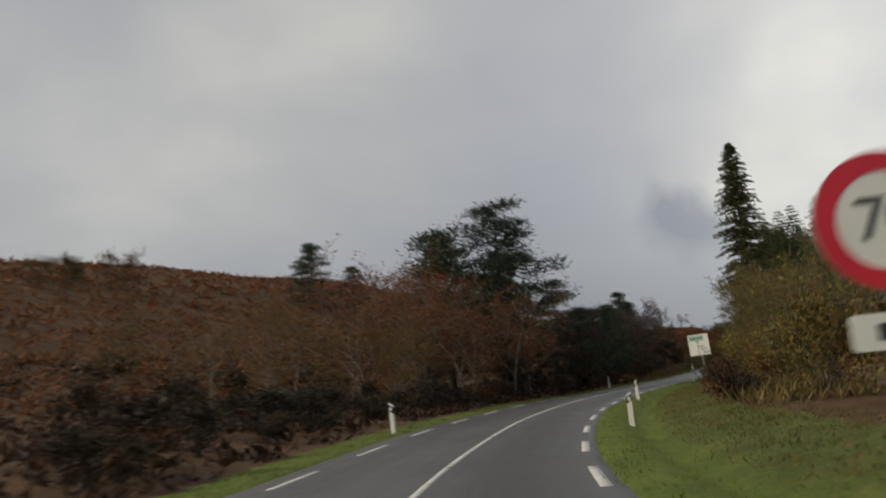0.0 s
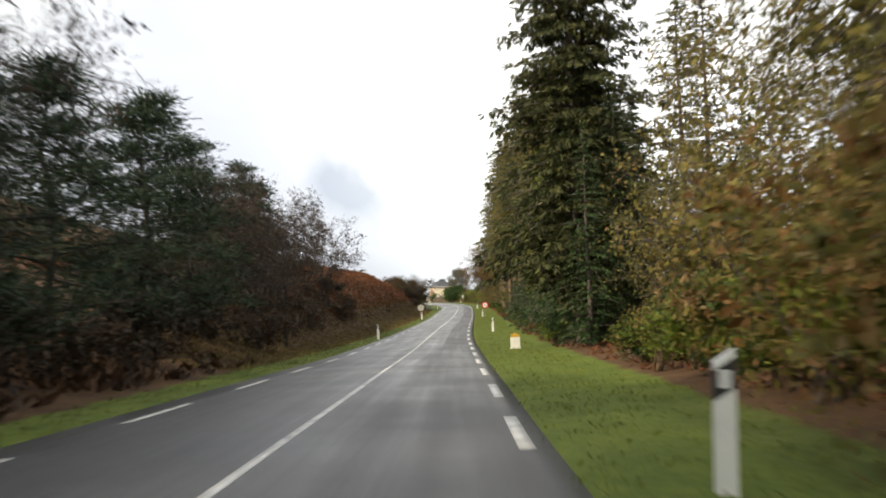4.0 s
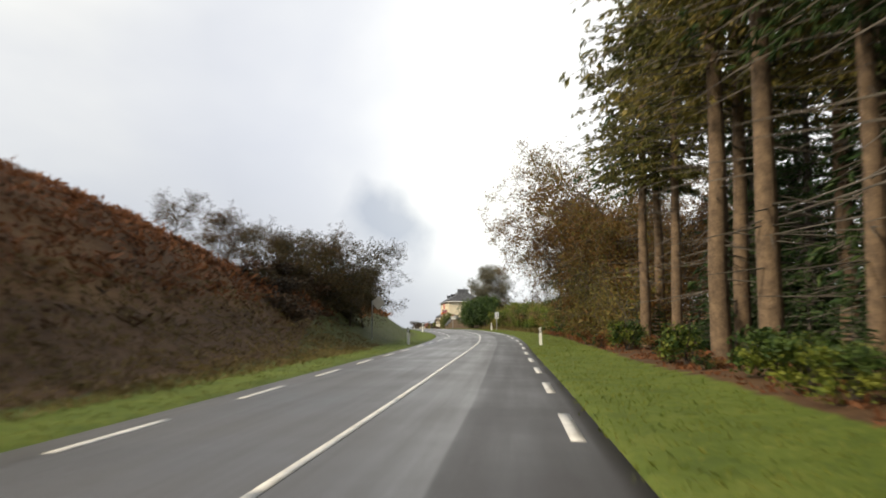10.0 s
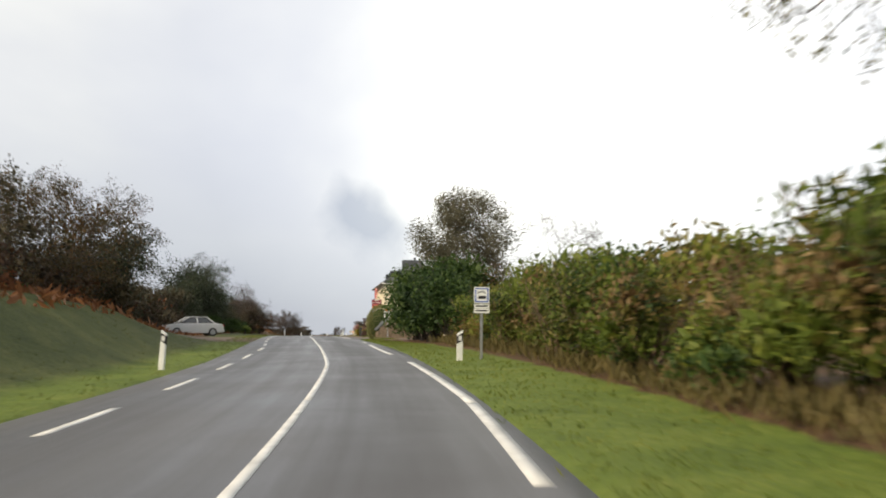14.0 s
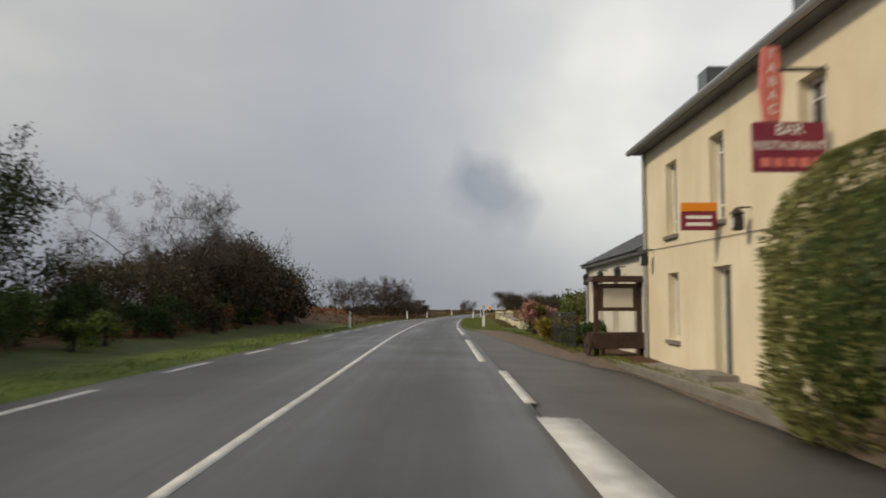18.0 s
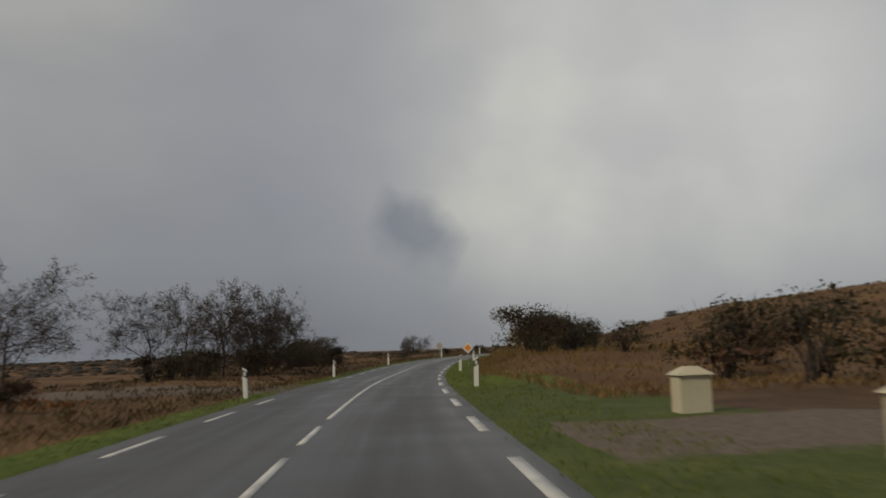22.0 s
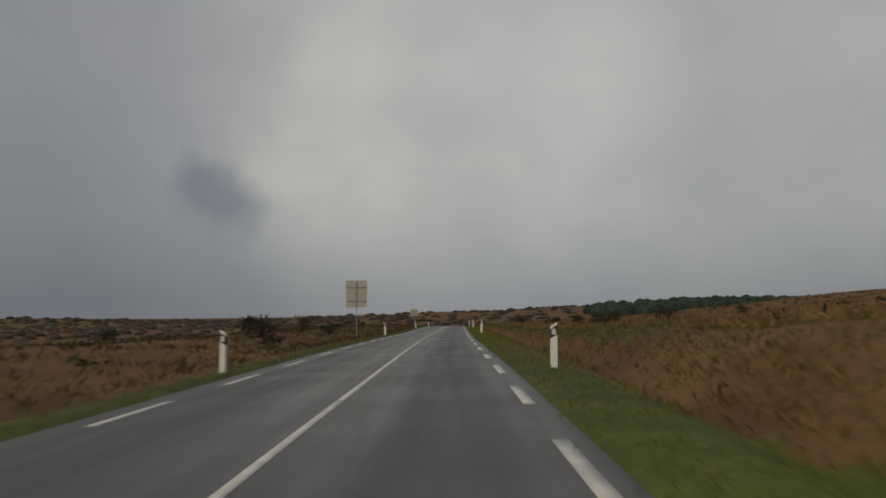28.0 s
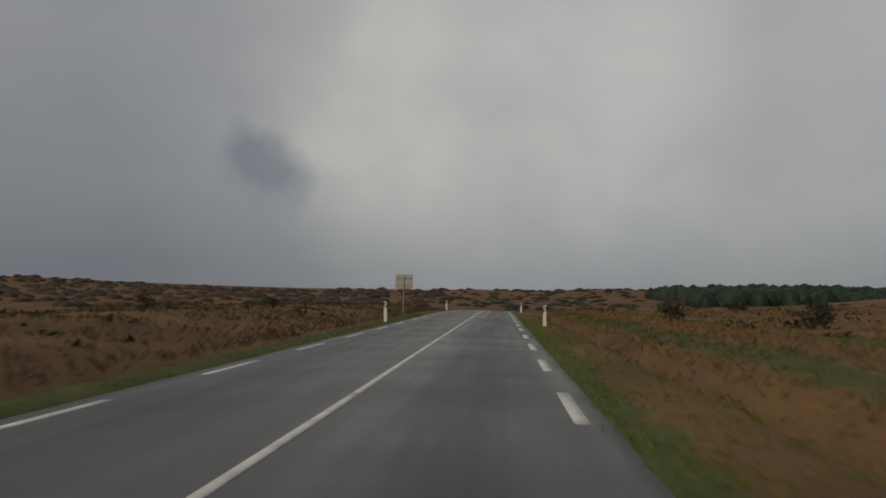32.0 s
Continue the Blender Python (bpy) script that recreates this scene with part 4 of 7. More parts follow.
def conifer(name, label, rng, height, needles, bark, clear=0.04, reach=0.2, droop=0.35, gap=0.5, per=6, sprays=17, dead=0, group="conifers", one_sided=0.0, spray=0.48, ivy=0, taper=0.8):
    """A spruce: a straight trunk with drooping whorls of branches that carry hanging sprays."""
    tree = thing(name, None, label, "tree", group)
    r0 = height * 0.0098 + 0.04
    n = 9
    zz = np.linspace(-0.4, height, n)
    sway = np.cumsum(rng.normal(size=(n, 2)) * 0.04, 0)
    tr = [(*sway[i], zz[i], r0 * (1 - max(0, zz[i]) / height) + 0.02, *sway[i + 1], zz[i + 1], r0 * (1 - zz[i + 1] / height) + 0.015) for i in range(n - 1)]
    V, F = tubes(tr, 8)
    part("trunk", np_mesh("trunk", V, F, bark, smooth=True), None, tree)
    limbs, cs, ds, ss = [], [], [], []
    z = height * clear
    while z < height - 0.15:
        up = z / height
        full = reach * height * (1 - up) ** taper * (0.55 + 0.45 * min(1, (up - clear) / 0.08 + 0.3)) + 0.12
        for k in range(per):
            az = rng.uniform(0, 2 * math.pi)
            L = full * rng.uniform(0.6, 1.15) * (1 - one_sided * max(0, math.cos(az)))
            if L < 0.1:
                continue
            d = np.array([math.cos(az), math.sin(az), 0.0])
            dz = rng.uniform(-0.1, 0.25) * (1 - up) + 0.35 * up
            base = np.array([np.interp(z, zz, sway[:, 0]), np.interp(z, zz, sway[:, 1]), z])
            u = np.linspace(0, 1, 3)
            pts = base + d * (u * L)[:, None] + np.array([0, 0, 1.0]) * (dz * u * L - droop * L * u ** 2)[:, None]
            for i in range(2):
                limbs.append((*pts[i], 0.025 * (1 - u[i]) + 0.006 + 0.004 * L, *pts[i + 1], 0.025 * (1 - u[i + 1]) + 0.005))
            m = max(4, int(0.82 * sprays * (0.35 + 0.65 * L / (reach * height + 0.1))))
            uu = rng.uniform(0.12, 1.0, m)
            c = base + d * (uu * L)[:, None] + np.array([0, 0, 1.0]) * (dz * uu * L - droop * L * uu ** 2)[:, None]
            sidev = np.array([-d[1], d[0], 0])
            w = rng.uniform(-1, 1, m)[:, None] * sidev * (0.34 * L * (1 - 0.6 * uu))[:, None]
            al = d * 0.7 + sidev * np.sign(w @ sidev)[:, None] * 0.7 + np.array([0, 0, -0.35 - droop])
            al = al + rng.normal(size=(m, 3)) * 0.25
            cs.append(c + w)
            ds.append(al / np.linalg.norm(al, axis=1, keepdims=True))
            ss.append(rng.uniform(0.6, 1.25, m) * spray * (0.45 + 0.55 * (1 - up)))
        z += gap * rng.uniform(0.75, 1.25) * (1.0 if up < 0.7 else 0.7)
    for k in range(dead):
        z = rng.uniform(0.08, max(0.12, clear + 0.1)) * height
        az = rng.uniform(0, 2 * math.pi)
        L = rng.uniform(0.6, 2.4)
        limbs.append((0, 0, z, 0.022, math.cos(az) * L, math.sin(az) * L, z - rng.uniform(0.0, 0.5), 0.006))
    V, F = tubes(limbs, 3)
    tagged(part("branchwork", np_mesh("branchwork", V, F, BARK_GREY), None, tree), kind="stuff")
    c, d, s = np.vstack(cs), np.vstack(ds), np.concatenate(ss)
    # every spray is a fan of four narrow twigs
    side = np.cross(d, rand_dirs(len(d), rng))
    side /= np.linalg.norm(side, axis=1, keepdims=True) + 1e-9
    fan_c, fan_d, fan_s = [], [], []
    for spread, reach_ in ((-0.75, 0.7), (-0.22, 1.0), (0.24, 0.95), (0.78, 0.68)):
        e = d + side * spread
        e /= np.linalg.norm(e, axis=1, keepdims=True)
        fan_c.append(c - d * (s * 0.5)[:, None] + e * (s * reach_ * 0.5)[:, None])
        fan_d.append(e)
        fan_s.append(s * reach_)
    V, F = leaf_quads(np.vstack(fan_c), np.vstack(fan_d), np.concatenate(fan_s), 0.16, rng, 0.6)
    part("crown", np_mesh("crown", V, F, needles), None, tree)
    if ivy:
        z = rng.uniform(0.1, height * 0.7, ivy)
        az = rng.uniform(0, 2 * math.pi, ivy)
        rr = rng.uniform(0.18, 0.46, ivy) * (1.15 - 0.9 * z / height)
        c = np.stack([np.cos(az) * rr, np.sin(az) * rr, z], 1)
        V, F = leaf_quads(c, rand_dirs(ivy, rng, -0.5), rng.uniform(0.07, 0.16, ivy), 0.8, rng)
        part("ivy", np_mesh("ivy", V, F, IVY), None, tree, "sunlit yellow-green ivy")
    return tree


def scots_pine(rng, height, label):
    tree = thing("pine_tree", None, label, "tree", "pines")
    n = 8
    zz = np.linspace(-0.4, height * 0.95, n)
    sway = np.cumsum(rng.normal(size=(n, 2)) * height * 0.012, 0)
    r0 = height * 0.014 + 0.05
    tr = [(*sway[i], zz[i], r0 * (1 - 0.85 * max(0, zz[i]) / height), *sway[i + 1], zz[i + 1], r0 * (1 - 0.85 * zz[i + 1] / height)) for i in range(n - 1)]
    V, F = tubes(tr, 8)
    part("trunk", np_mesh("trunk", V, F, BARK_DARK, smooth=True), None, tree)
    limbs, cs, ds = [], [], []
    tuft = 46
    for k in range(40):
        f = 0.12 + 0.88 * (k + rng.uniform(0, 1)) / 40
        z = f * height * 0.95
        az = k * 2.4 + rng.uniform(-0.5, 0.5)
        L = height * 0.36 * (1.04 - f) ** 0.5 * rng.uniform(0.6, 1.1)
        d = np.array([math.cos(az), math.sin(az), rng.uniform(-0.1, 0.3)])
        base = np.array([np.interp(z, zz, sway[:, 0]), np.interp(z, zz, sway[:, 1]), z])
        p = base
        for i in range(3):
            q = p + (d + rng.normal(size=3) * 0.18) * L / 3
            limbs.append((*p, 0.05 * (1 - i / 3) + 0.02, *q, 0.05 * (1 - (i + 1) / 3) + 0.015))
            for _ in range(1 + i):
                c = q + rng.normal(size=3) * np.array([0.8, 0.8, 0.3]) * L * 0.2
                off = rng.normal(size=(tuft, 3)) * np.array([0.5, 0.5, 0.2])
                cs.append(c + off)
                o = off + np.array([0, 0, 0.22])
                ds.append(o / (np.linalg.norm(o, axis=1, keepdims=True) + 1e-6))
            p = q
    V, F = tubes(limbs, 4)
    tagged(part("branchwork", np_mesh("branchwork", V, F, BARK_DARK), None, tree), kind="stuff")
    c, d = np.vstack(cs), np.vstack(ds) + rng.normal(size=(len(cs) * tuft, 3)) * 0.3
    V, F = leaf_quads(c, d / np.linalg.norm(d, axis=1, keepdims=True), rng.uniform(0.3, 0.55, len(c)), 0.13, rng, 0.3)
    part("crown", np_mesh("crown", V, F, PINE), None, tree)
    return tree


def shrub(name, label, rng, height, width, mats, leaves=1500, leaf=0.16, stems=14, bark=BARK_DARK, lumps=9, aspect=0.55, upright=0.3, group="roadside shrubs", category="shrub"):
    """A bush: a sheaf of stems under a broken shell of leaf clumps."""
    bush = thing(name, None, label, category, group)
    segs = []
    for k in range(stems):
        az, out = rng.uniform(0, 2 * math.pi), rng.uniform(0.1, 0.45) * width
        p, q = np.zeros(3), None
        p[:2] = rng.normal(size=2) * width * 0.06
        p[2] = -0.2
        for i in range(3):
            u = (i + 1) / 3
            q = np.array([math.cos(az) * out * u, math.sin(az) * out * u, height * rng.uniform(0.75, 0.95) * u]) + rng.normal(size=3) * 0.08 * width * 0.3
            segs.append((*p, 0.03 * (1 - i / 3.5), *q, 0.03 * (1 - (i + 1) / 3.5)))
            p = q
    V, F = tubes(segs, 3)
    tagged(part("stem_sheaf", np_mesh("stem_sheaf", V, F, bark), None, bush), kind="stuff")
    cents = np.stack([np.clip(rng.normal(size=lumps), -1.4, 1.4) * width * 0.22, np.clip(rng.normal(size=lumps), -1.4, 1.4) * width * 0.22, rng.uniform(0.25, 0.8, lumps) * height], 1)
    cents[0] = (0, 0, height * 0.72)
    rad = np.stack([rng.uniform(0.2, 0.34, lumps) * width, rng.uniform(0.2, 0.34, lumps) * width, rng.uniform(0.18, 0.3, lumps) * height], 1)
    pick = rng.integers(0, lumps, leaves)
    d = rand_dirs(leaves, rng)
    c = cents[pick] + d * rad[pick] * (rng.uniform(0.2, 1.0, leaves) ** 0.5)[:, None]
    c[:, 2] = np.clip(c[:, 2], 0.03, None)
    inner = leaves // 7
    pick = np.concatenate([pick, rng.integers(0, lumps, inner)])
    d2 = rand_dirs(inner, rng)
    c = np.vstack([c, cents[pick[leaves:]] + d2 * rad[pick[leaves:]] * rng.uniform(0.0, 0.62, inner)[:, None]])
    c[:, 2] = np.clip(c[:, 2], 0.03, None)
    d = np.vstack([d, d2])
    grow = np.concatenate([np.ones(leaves), np.full(inner, 2.4)])
    leaves += inner
    al = d * 0.4 + rand_dirs(leaves, rng, upright)
    V, F = leaf_quads(c, al / np.linalg.norm(al, axis=1, keepdims=True), rng.uniform(0.6, 1.3, leaves) * leaf * grow, aspect, rng)
    mats = mats if isinstance(mats, list) else [mats]
    mat_of = None
    if len(mats) > 1:
        which = (pick % len(mats)).astype(np.int32)[::SPARSE[0]]
        mat_of = np.concatenate([which, which])
    part("foliage", np_mesh("foliage", V, F, mats, mat_of), None, bush)
    return bush


KINDS = {}


def grown(kind, variant):
    """The first plant of a kind and variant."""
    rng = np.random.default_rng(hash_of(kind) + variant * 17)
    h = {0: 0.0, 1: 0.6, 2: -0.5}[variant]
    if kind == "spruce":
        return conifer("spruce_tree", "dark green spruce with drooping branches down to the ground", rng, 17 + 2 * h, SPRUCE, BARK_GREY)
    if kind == "tall_spruce":
        return conifer("spruce_tree", "tall old spruce with thin ragged top and open crown", rng, 26.0, SPRUCE_OLIVE, BARK_GREY, clear=0.1, reach=0.175, droop=0.34, gap=0.36, per=10, sprays=40, spray=0.55, taper=0.55)
    if kind == "gold_spruce":
        return conifer("spruce_tree", "olive green plantation spruce catching low sunlight", rng, 18 + 2 * h, SPRUCE_GOLD, BARK_PINE, clear=0.12, reach=0.22, dead=14, sprays=30, spray=0.42, taper=0.62)
    if kind == "bare_spruce":
        return conifer("spruce_tree", "plantation spruce with a tall bare ochre trunk and dead side branches", rng, 20 + 2 * h, [SPRUCE_GOLD, SPRUCE_GOLD, SPRUCE][variant], BARK_PINE, clear=0.36, reach=0.24, dead=46, gap=0.52, per=7, sprays=36, spray=0.43, taper=0.6)
    if kind == "ivy_spruce":
        return conifer("spruce_tree", "plantation spruce with a bare trunk wrapped in yellow-green ivy", rng, 19 + 2 * h, SPRUCE_GOLD, BARK_PINE, clear=0.62, reach=0.2, dead=34, gap=0.62, per=6, sprays=19, spray=0.5, ivy=8000)
    if kind == "young_spruce":
        return conifer("young_spruce", "young dark blue-green spruce beside the grass verge", rng, 4.6 + h, SPRUCE, BARK_GREY, clear=0.02, reach=0.36, droop=0.2, gap=0.28, per=6, sprays=11, spray=0.36)
    if kind == "pine":
        return scots_pine(rng, 13.0 + 2 * h, "dark Scots pine with layered clumps of needles")
    if kind == "birch":
        return broadleaf("birch_tree", "slender birch with rust-red autumn leaves", rng, 9 + h, BIRCH_RUST, BARK_BIRCH, 3, 0.5, 0, 4800, 0.13, 0.36, bare=600, droop=0.02, group="birches")
    if kind == "ochre_birch":
        return broadleaf("birch_tree", "young birch with ochre autumn leaves", rng, 6.5 + h, BIRCH_OCHRE, BARK_BIRCH, 3, 0.5, 0, 4200, 0.115, 0.3, bare=500, group="birches")
    if kind == "oak":
        return broadleaf("oak_tree", "roadside oak with brown autumn leaves", rng, 12.0 + h, OAK_BROWN, BARK_GREY, 3, 0.62, 0, 22000, 0.11, 0.34, skirts=5200, core=2600, bare=700, group="oaks")
    if kind == "green_oak":
        return broadleaf("oak_tree", "bushy oak with fading green and brown leaves", rng, 6.0 + h, OAK_GREEN, BARK_GREY, 3, 0.64, 0, 3400, 0.12, 0.26, skirts=1000, core=400, bare=400, group="oaks")
    if kind == "road_oak":
        return broadleaf("oak_tree", "tall roadside oak in fading green and brown leaf", rng, 9.5 + h, OAK_GREEN, BARK_GREY, 3, 0.6, 0, 10000, 0.11, 0.32, skirts=3400, core=1400, bare=800, group="oaks")
    if kind == "holm_oak":
        return broadleaf("evergreen_oak", "dense dark evergreen tree at the road edge", rng, 7.0 + h, EVERGREEN_DARK, BARK_DARK, 3, 0.62, 0, 15000, 0.10, 0.34, skirts=3400, core=2000, bare=100, group="evergreen trees")
    if kind == "thin_oak":
        return broadleaf("oak_tree", "half-bare oak with a leaning forked trunk and thin crown", rng, 10.5 + h, OAK_GREEN, BARK_GREY, 4, 0.58, 1, 11000, 0.11, 0.26, kids=3, bare=900, group="oaks")
    if kind == "bank_oak":
        return broadleaf("oak_tree", "dark gnarled oak with sparse leaves on a bank", rng, 7.0 + h, SCRUB_DARK, BARK_DARK, 4, 0.62, 0, 5600, 0.1, 0.24, kids=2, bare=2600, twig=0.4, group="oaks")
    if kind == "dense_oak":
        return broadleaf("oak_tree", "dense dark oak with olive and brown leaves on the bank", rng, 7.0 + h, OAK_DARK, BARK_DARK, 3, 0.64, 0, 10000, 0.1, 0.26, kids=3, skirts=2200, core=1500, bare=500, group="oaks")
    if kind == "bare_tree":
        return broadleaf("bare_tree", "leafless tree with a dense grey-brown twig crown", rng, 6.5 + h, BARE_TWIG, BARK_DARK, 4, 0.62, 0, 0, 0.1, 0.3, kids=2, bare=6000, twig=0.36, group="bare trees")
    if kind == "wind_tree":
        return broadleaf("windswept_tree", "leafless tree bent over by the wind", rng, 3.4 + 0.3 * h, BARE_TWIG, BARK_DARK, 4, 0.6, 0, 0, 0.1, 0.3, lean=(0.24, 0.02), kids=2, bare=4200, twig=0.3, group="bare trees")
    if kind == "round_tree":
        tree = broadleaf("ash_tree", "round grey-green tree standing behind a hedge", rng, 9.4, GREY_LEAF, BARK_GREY, 3, 0.6, 0, 0, 0.1, 0.3, kids=3, bare=700, group="trees")
        lumps, per = 84, 480
        az, up = rng.uniform(0, 2 * math.pi, lumps), rng.uniform(-0.9, 1.0, lumps)
        ring = np.sqrt(np.clip(1 - up ** 2, 0, 1)) * rng.uniform(0.0, 1.0, lumps) ** 0.5
        cents = np.stack([np.cos(az) * ring * 3.3, np.sin(az) * ring * 3.3, 5.9 + up * 3.0], 1)
        c = np.repeat(cents, per, 0) + rand_dirs(lumps * per, rng) * (rng.uniform(0, 1, lumps * per) ** 0.5)[:, None] * np.repeat(rng.uniform(0.7, 1.15, lumps), per)[:, None]
        V, F = leaf_quads(c, rand_dirs(len(c), rng, 0.2), rng.uniform(0.08, 0.17, len(c)), 0.5, rng)
        part("crown", np_mesh("crown", V, F, GREY_LEAF), None, tree)
        return tree
    if kind == "dark_scrub":
        return shrub("scrub_bush", "dark wet scrub bush", rng, 2.2 + 0.5 * h, 3.2, SCRUB_DARK, 1300, 0.135)
    if kind == "brown_scrub":
        return shrub("scrub_bush", "brown thicket bush with dead leaves", rng, 2.0 + 0.5 * h, 2.8, [BRACKEN_DARK, SCRUB_OLIVE, SCRUB_DARK, BRACKEN_DARK, BIRCH_RUST], 1300, 0.13)
    if kind == "hazel":
        return shrub("hazel_bush", "large brown-green hazel bush leaning to the road", rng, 4.6 + h, 4.6, [OAK_GREEN, OAK_BROWN], 2300, 0.135, 18, BARK_GREY, 14)
    if kind == "laurel":
        return shrub("laurel_bush", "dense dark green laurel bush", rng, 3.6 + 0.6 * h, 3.8, SCRUB_GREEN, 3000, 0.16, 14, BARK_DARK, 13)
    if kind == "hedge":
        return shrub("hedge_bush", "yellow-green roadside hedge bush with straw-coloured stems", rng, 2.3 + 0.4 * h, 2.6, [HEDGE_LIGHT, HEDGE_LIGHT, SCRUB_GREEN, OAK_GREEN, HEDGE_LIGHT, HEDGE_DRY], 1600, 0.14, 20, BARK_PINE, 10, 0.4, 0.9, "hedge bushes", "hedge")
    if kind == "bramble":
        return shrub("bramble_bush", "low bramble bush with rust-red leaves", rng, 1.1 + 0.2 * h, 1.8, [BIRCH_RUST, OAK_BROWN, SCRUB_GREEN], 600, 0.12, 12)
    if kind == "gorse":
        return shrub("gorse_bush", "low dark green gorse bush on the heath", rng, 1.3 + 0.3 * h, 2.4, [SCRUB_DARK, SCRUB_OLIVE, EVERGREEN_DARK], 1100, 0.10, 12)
    if kind == "fern_green":
        return shrub("undergrowth_bush", "light green undergrowth bush at the wood edge", rng, 1.7 + 0.3 * h, 2.2, [SCRUB_GREEN, HEDGE_LIGHT], 950, 0.15, 12)
    if kind == "willow":
        return shrub("willow_bush", "brown-grey willow thicket with thin leaves", rng, 3.0 + 0.6 * h, 4.0, [SCRUB_OLIVE, SCRUB_OLIVE, BRACKEN_DARK, SCRUB_OLIVE, SCRUB_DARK], 3000, 0.105, 30, BARK_DARK, 12)
    raise ValueError(kind)


def hash_of(text):
    return sum((i + 3) * ord(c) for i, c in enumerate(text)) % 9973


place_rng = random.Random(21)


def plant(kind, s, lat, scale=1.0, turn=None, sink=0.05, variant=None):
    variant = place_rng.randrange(3) if variant is None else variant
    if kind in ("tall_spruce", "round_tree", "bare_tree", "wind_tree"):
        variant = min(variant, 1) if kind in ("bare_tree", "wind_tree") else 0
    turn = place_rng.uniform(0, 360) if turn is None else turn
    far = abs(lat) > (11.2 if kind in ("oak", "dense_oak") else 9.7) and kind not in ("round_tree", "tall_spruce", "wind_tree")
    key = (kind, variant, far) if far else (kind, variant)
    if key not in KINDS:
        SPARSE[0] = 2 if far else 1
        KINDS[key] = grown(kind, variant), scale
        SPARSE[0] = 1
        KINDS[key][0].matrix_basis = spot(s, lat, -sink, turn, scale)
        return KINDS[key][0]
    first, first_scale = KINDS[key]
    return copy_thing(first, spot(s, lat, -sink, turn, scale / first_scale))


def row(kinds, s0, s1, step, lat0, lat1, scale0=0.8, scale1=1.2):
    """Plants strewn along the road between two lateral lines."""
    s = s0
    while s < s1:
        plant(place_rng.choice(kinds), s + place_rng.uniform(-0.35, 0.35) * step, place_rng.uniform(lat0, lat1), place_rng.uniform(scale0, scale1))
        s += step * place_rng.uniform(0.75, 1.25)

# ---------------------------------------------------------------- planting: first bend
for s, lat, k in ((64.5, -12.6, 1.05), (67.0, -8.8, 1.12), (73.0, -10.5, 0.95), (79.0, -8.4, 0.72), (85.0, -7.4, 0.66), (91.0, -7.8, 0.66), (79.0, -14, 0.95), (97.0, -7.4, 0.72), (104, -8.5, 0.62), (70, -15, 1.0)):
    plant("pine", s, lat, k)
for s, lat, k in ((91, -41.5, 0.65), (95, -38, 0.5), (87, -40, 0.42)):
    plant("pine", s, lat, k)
for s, lat, k in ((66, -46, 0.6), (62, -48, 0.5), (58, -47, 0.42)):
    plant("dense_oak", s, lat, k)
for s, lat, k in ((50, -9.5, 1.0), (54, -7.8, 0.95), (58, -8.6, 1.05), (62, -7.0, 0.9), (57, -12, 1.15), (66, -7.0, 0.8), (60, -15, 1.15), (53, -15, 1.1)):
    plant("birch", s, lat, k)
for s, lat, k in ((46, -11, 0.95), (49, -8.4, 0.9), (43, -14, 1.0), (40, -17, 0.9), (47, -17, 1.1), (36, -12, 0.7), (38, -21, 0.9), (44, -8.5, 0.7)):
    plant("ochre_birch", s, lat, k)
row(["dark_scrub", "brown_scrub", "dark_scrub"], -6, 64, 2.1, -7.8, -6.2, 0.5, 0.85)
row(["brown_scrub", "dark_scrub", "bramble"], 2, 66, 3.0, -12, -8.5, 0.6, 1.0)
row(["brown_scrub", "dark_scrub"], 0, 60, 6.0, -22, -13, 0.8, 1.2)
row(["dark_scrub", "bank_oak", "dark_scrub"], 66, 118, 2.4, -8.4, -6.0, 0.8, 1.25)
row(["bank_oak", "pine"], 86, 112, 6.5, -12, -8.5, 0.5, 0.8)
row(["bank_oak"], 108, 147, 3.0, -12.5, -9.5, 0.75, 1.0)
plant("pine", 126.5, -11.0, 0.62)
plant("pine", 129.5, -13.0, 0.62)
row(["dark_scrub"], 104, 150, 1.9, -13.0, -9.0, 0.6, 0.95)
row(["dark_scrub", "brown_scrub"], 110, 146, 2.4, -9.5, -7.0, 0.6, 0.9)
# right of the bend
for s, lat, k in ((12, 11.5, 0.85), (18, 11.5, 0.85), (24, 11.0, 0.8), (30, 11.0, 0.8), (36, 10.8, 0.62), (42, 11.0, 0.5)):
    plant("green_oak", s, lat, k)
row(["hazel", "green_oak"], 8, 34, 4.0, 9.2, 10.8, 0.55, 0.75)
row(["hazel"], 34, 48, 3.0, 9.0, 10.4, 0.4, 0.55)
row(["hazel", "bramble"], 46, 58, 3.0, 9.2, 10.5, 0.5, 0.7)
row(["green_oak", "hazel"], 56, 78, 3.0, 9.6, 11.0, 0.5, 0.72)
row(["hedge", "hazel", "hedge"], 73, 92, 2.0, 6.3, 7.2, 0.6, 0.95)
row(["bramble", "brown_scrub"], 30, 62, 2.2, 7.4, 8.4, 0.5, 0.8)
for s, lat, k in ((77.5, 7.6, 0.95), (80.0, 7.2, 1.0), (82.5, 6.9, 0.95)):
    plant("hedge", s, lat, k)
plant("tall_spruce", 107.8, 7.4, 1.03)
for s, lat, k in ((103.8, 7.2, 0.52), (106.0, 8.8, 0.66), (110.0, 7.4, 0.5)):
    plant("spruce", s, lat, k)
row(["green_oak", "hazel"], 80, 106, 2.8, 9.6, 12.5, 0.6, 0.8)
row(["green_oak"], 92, 112, 3.2, 11.5, 14, 0.8, 1.0)
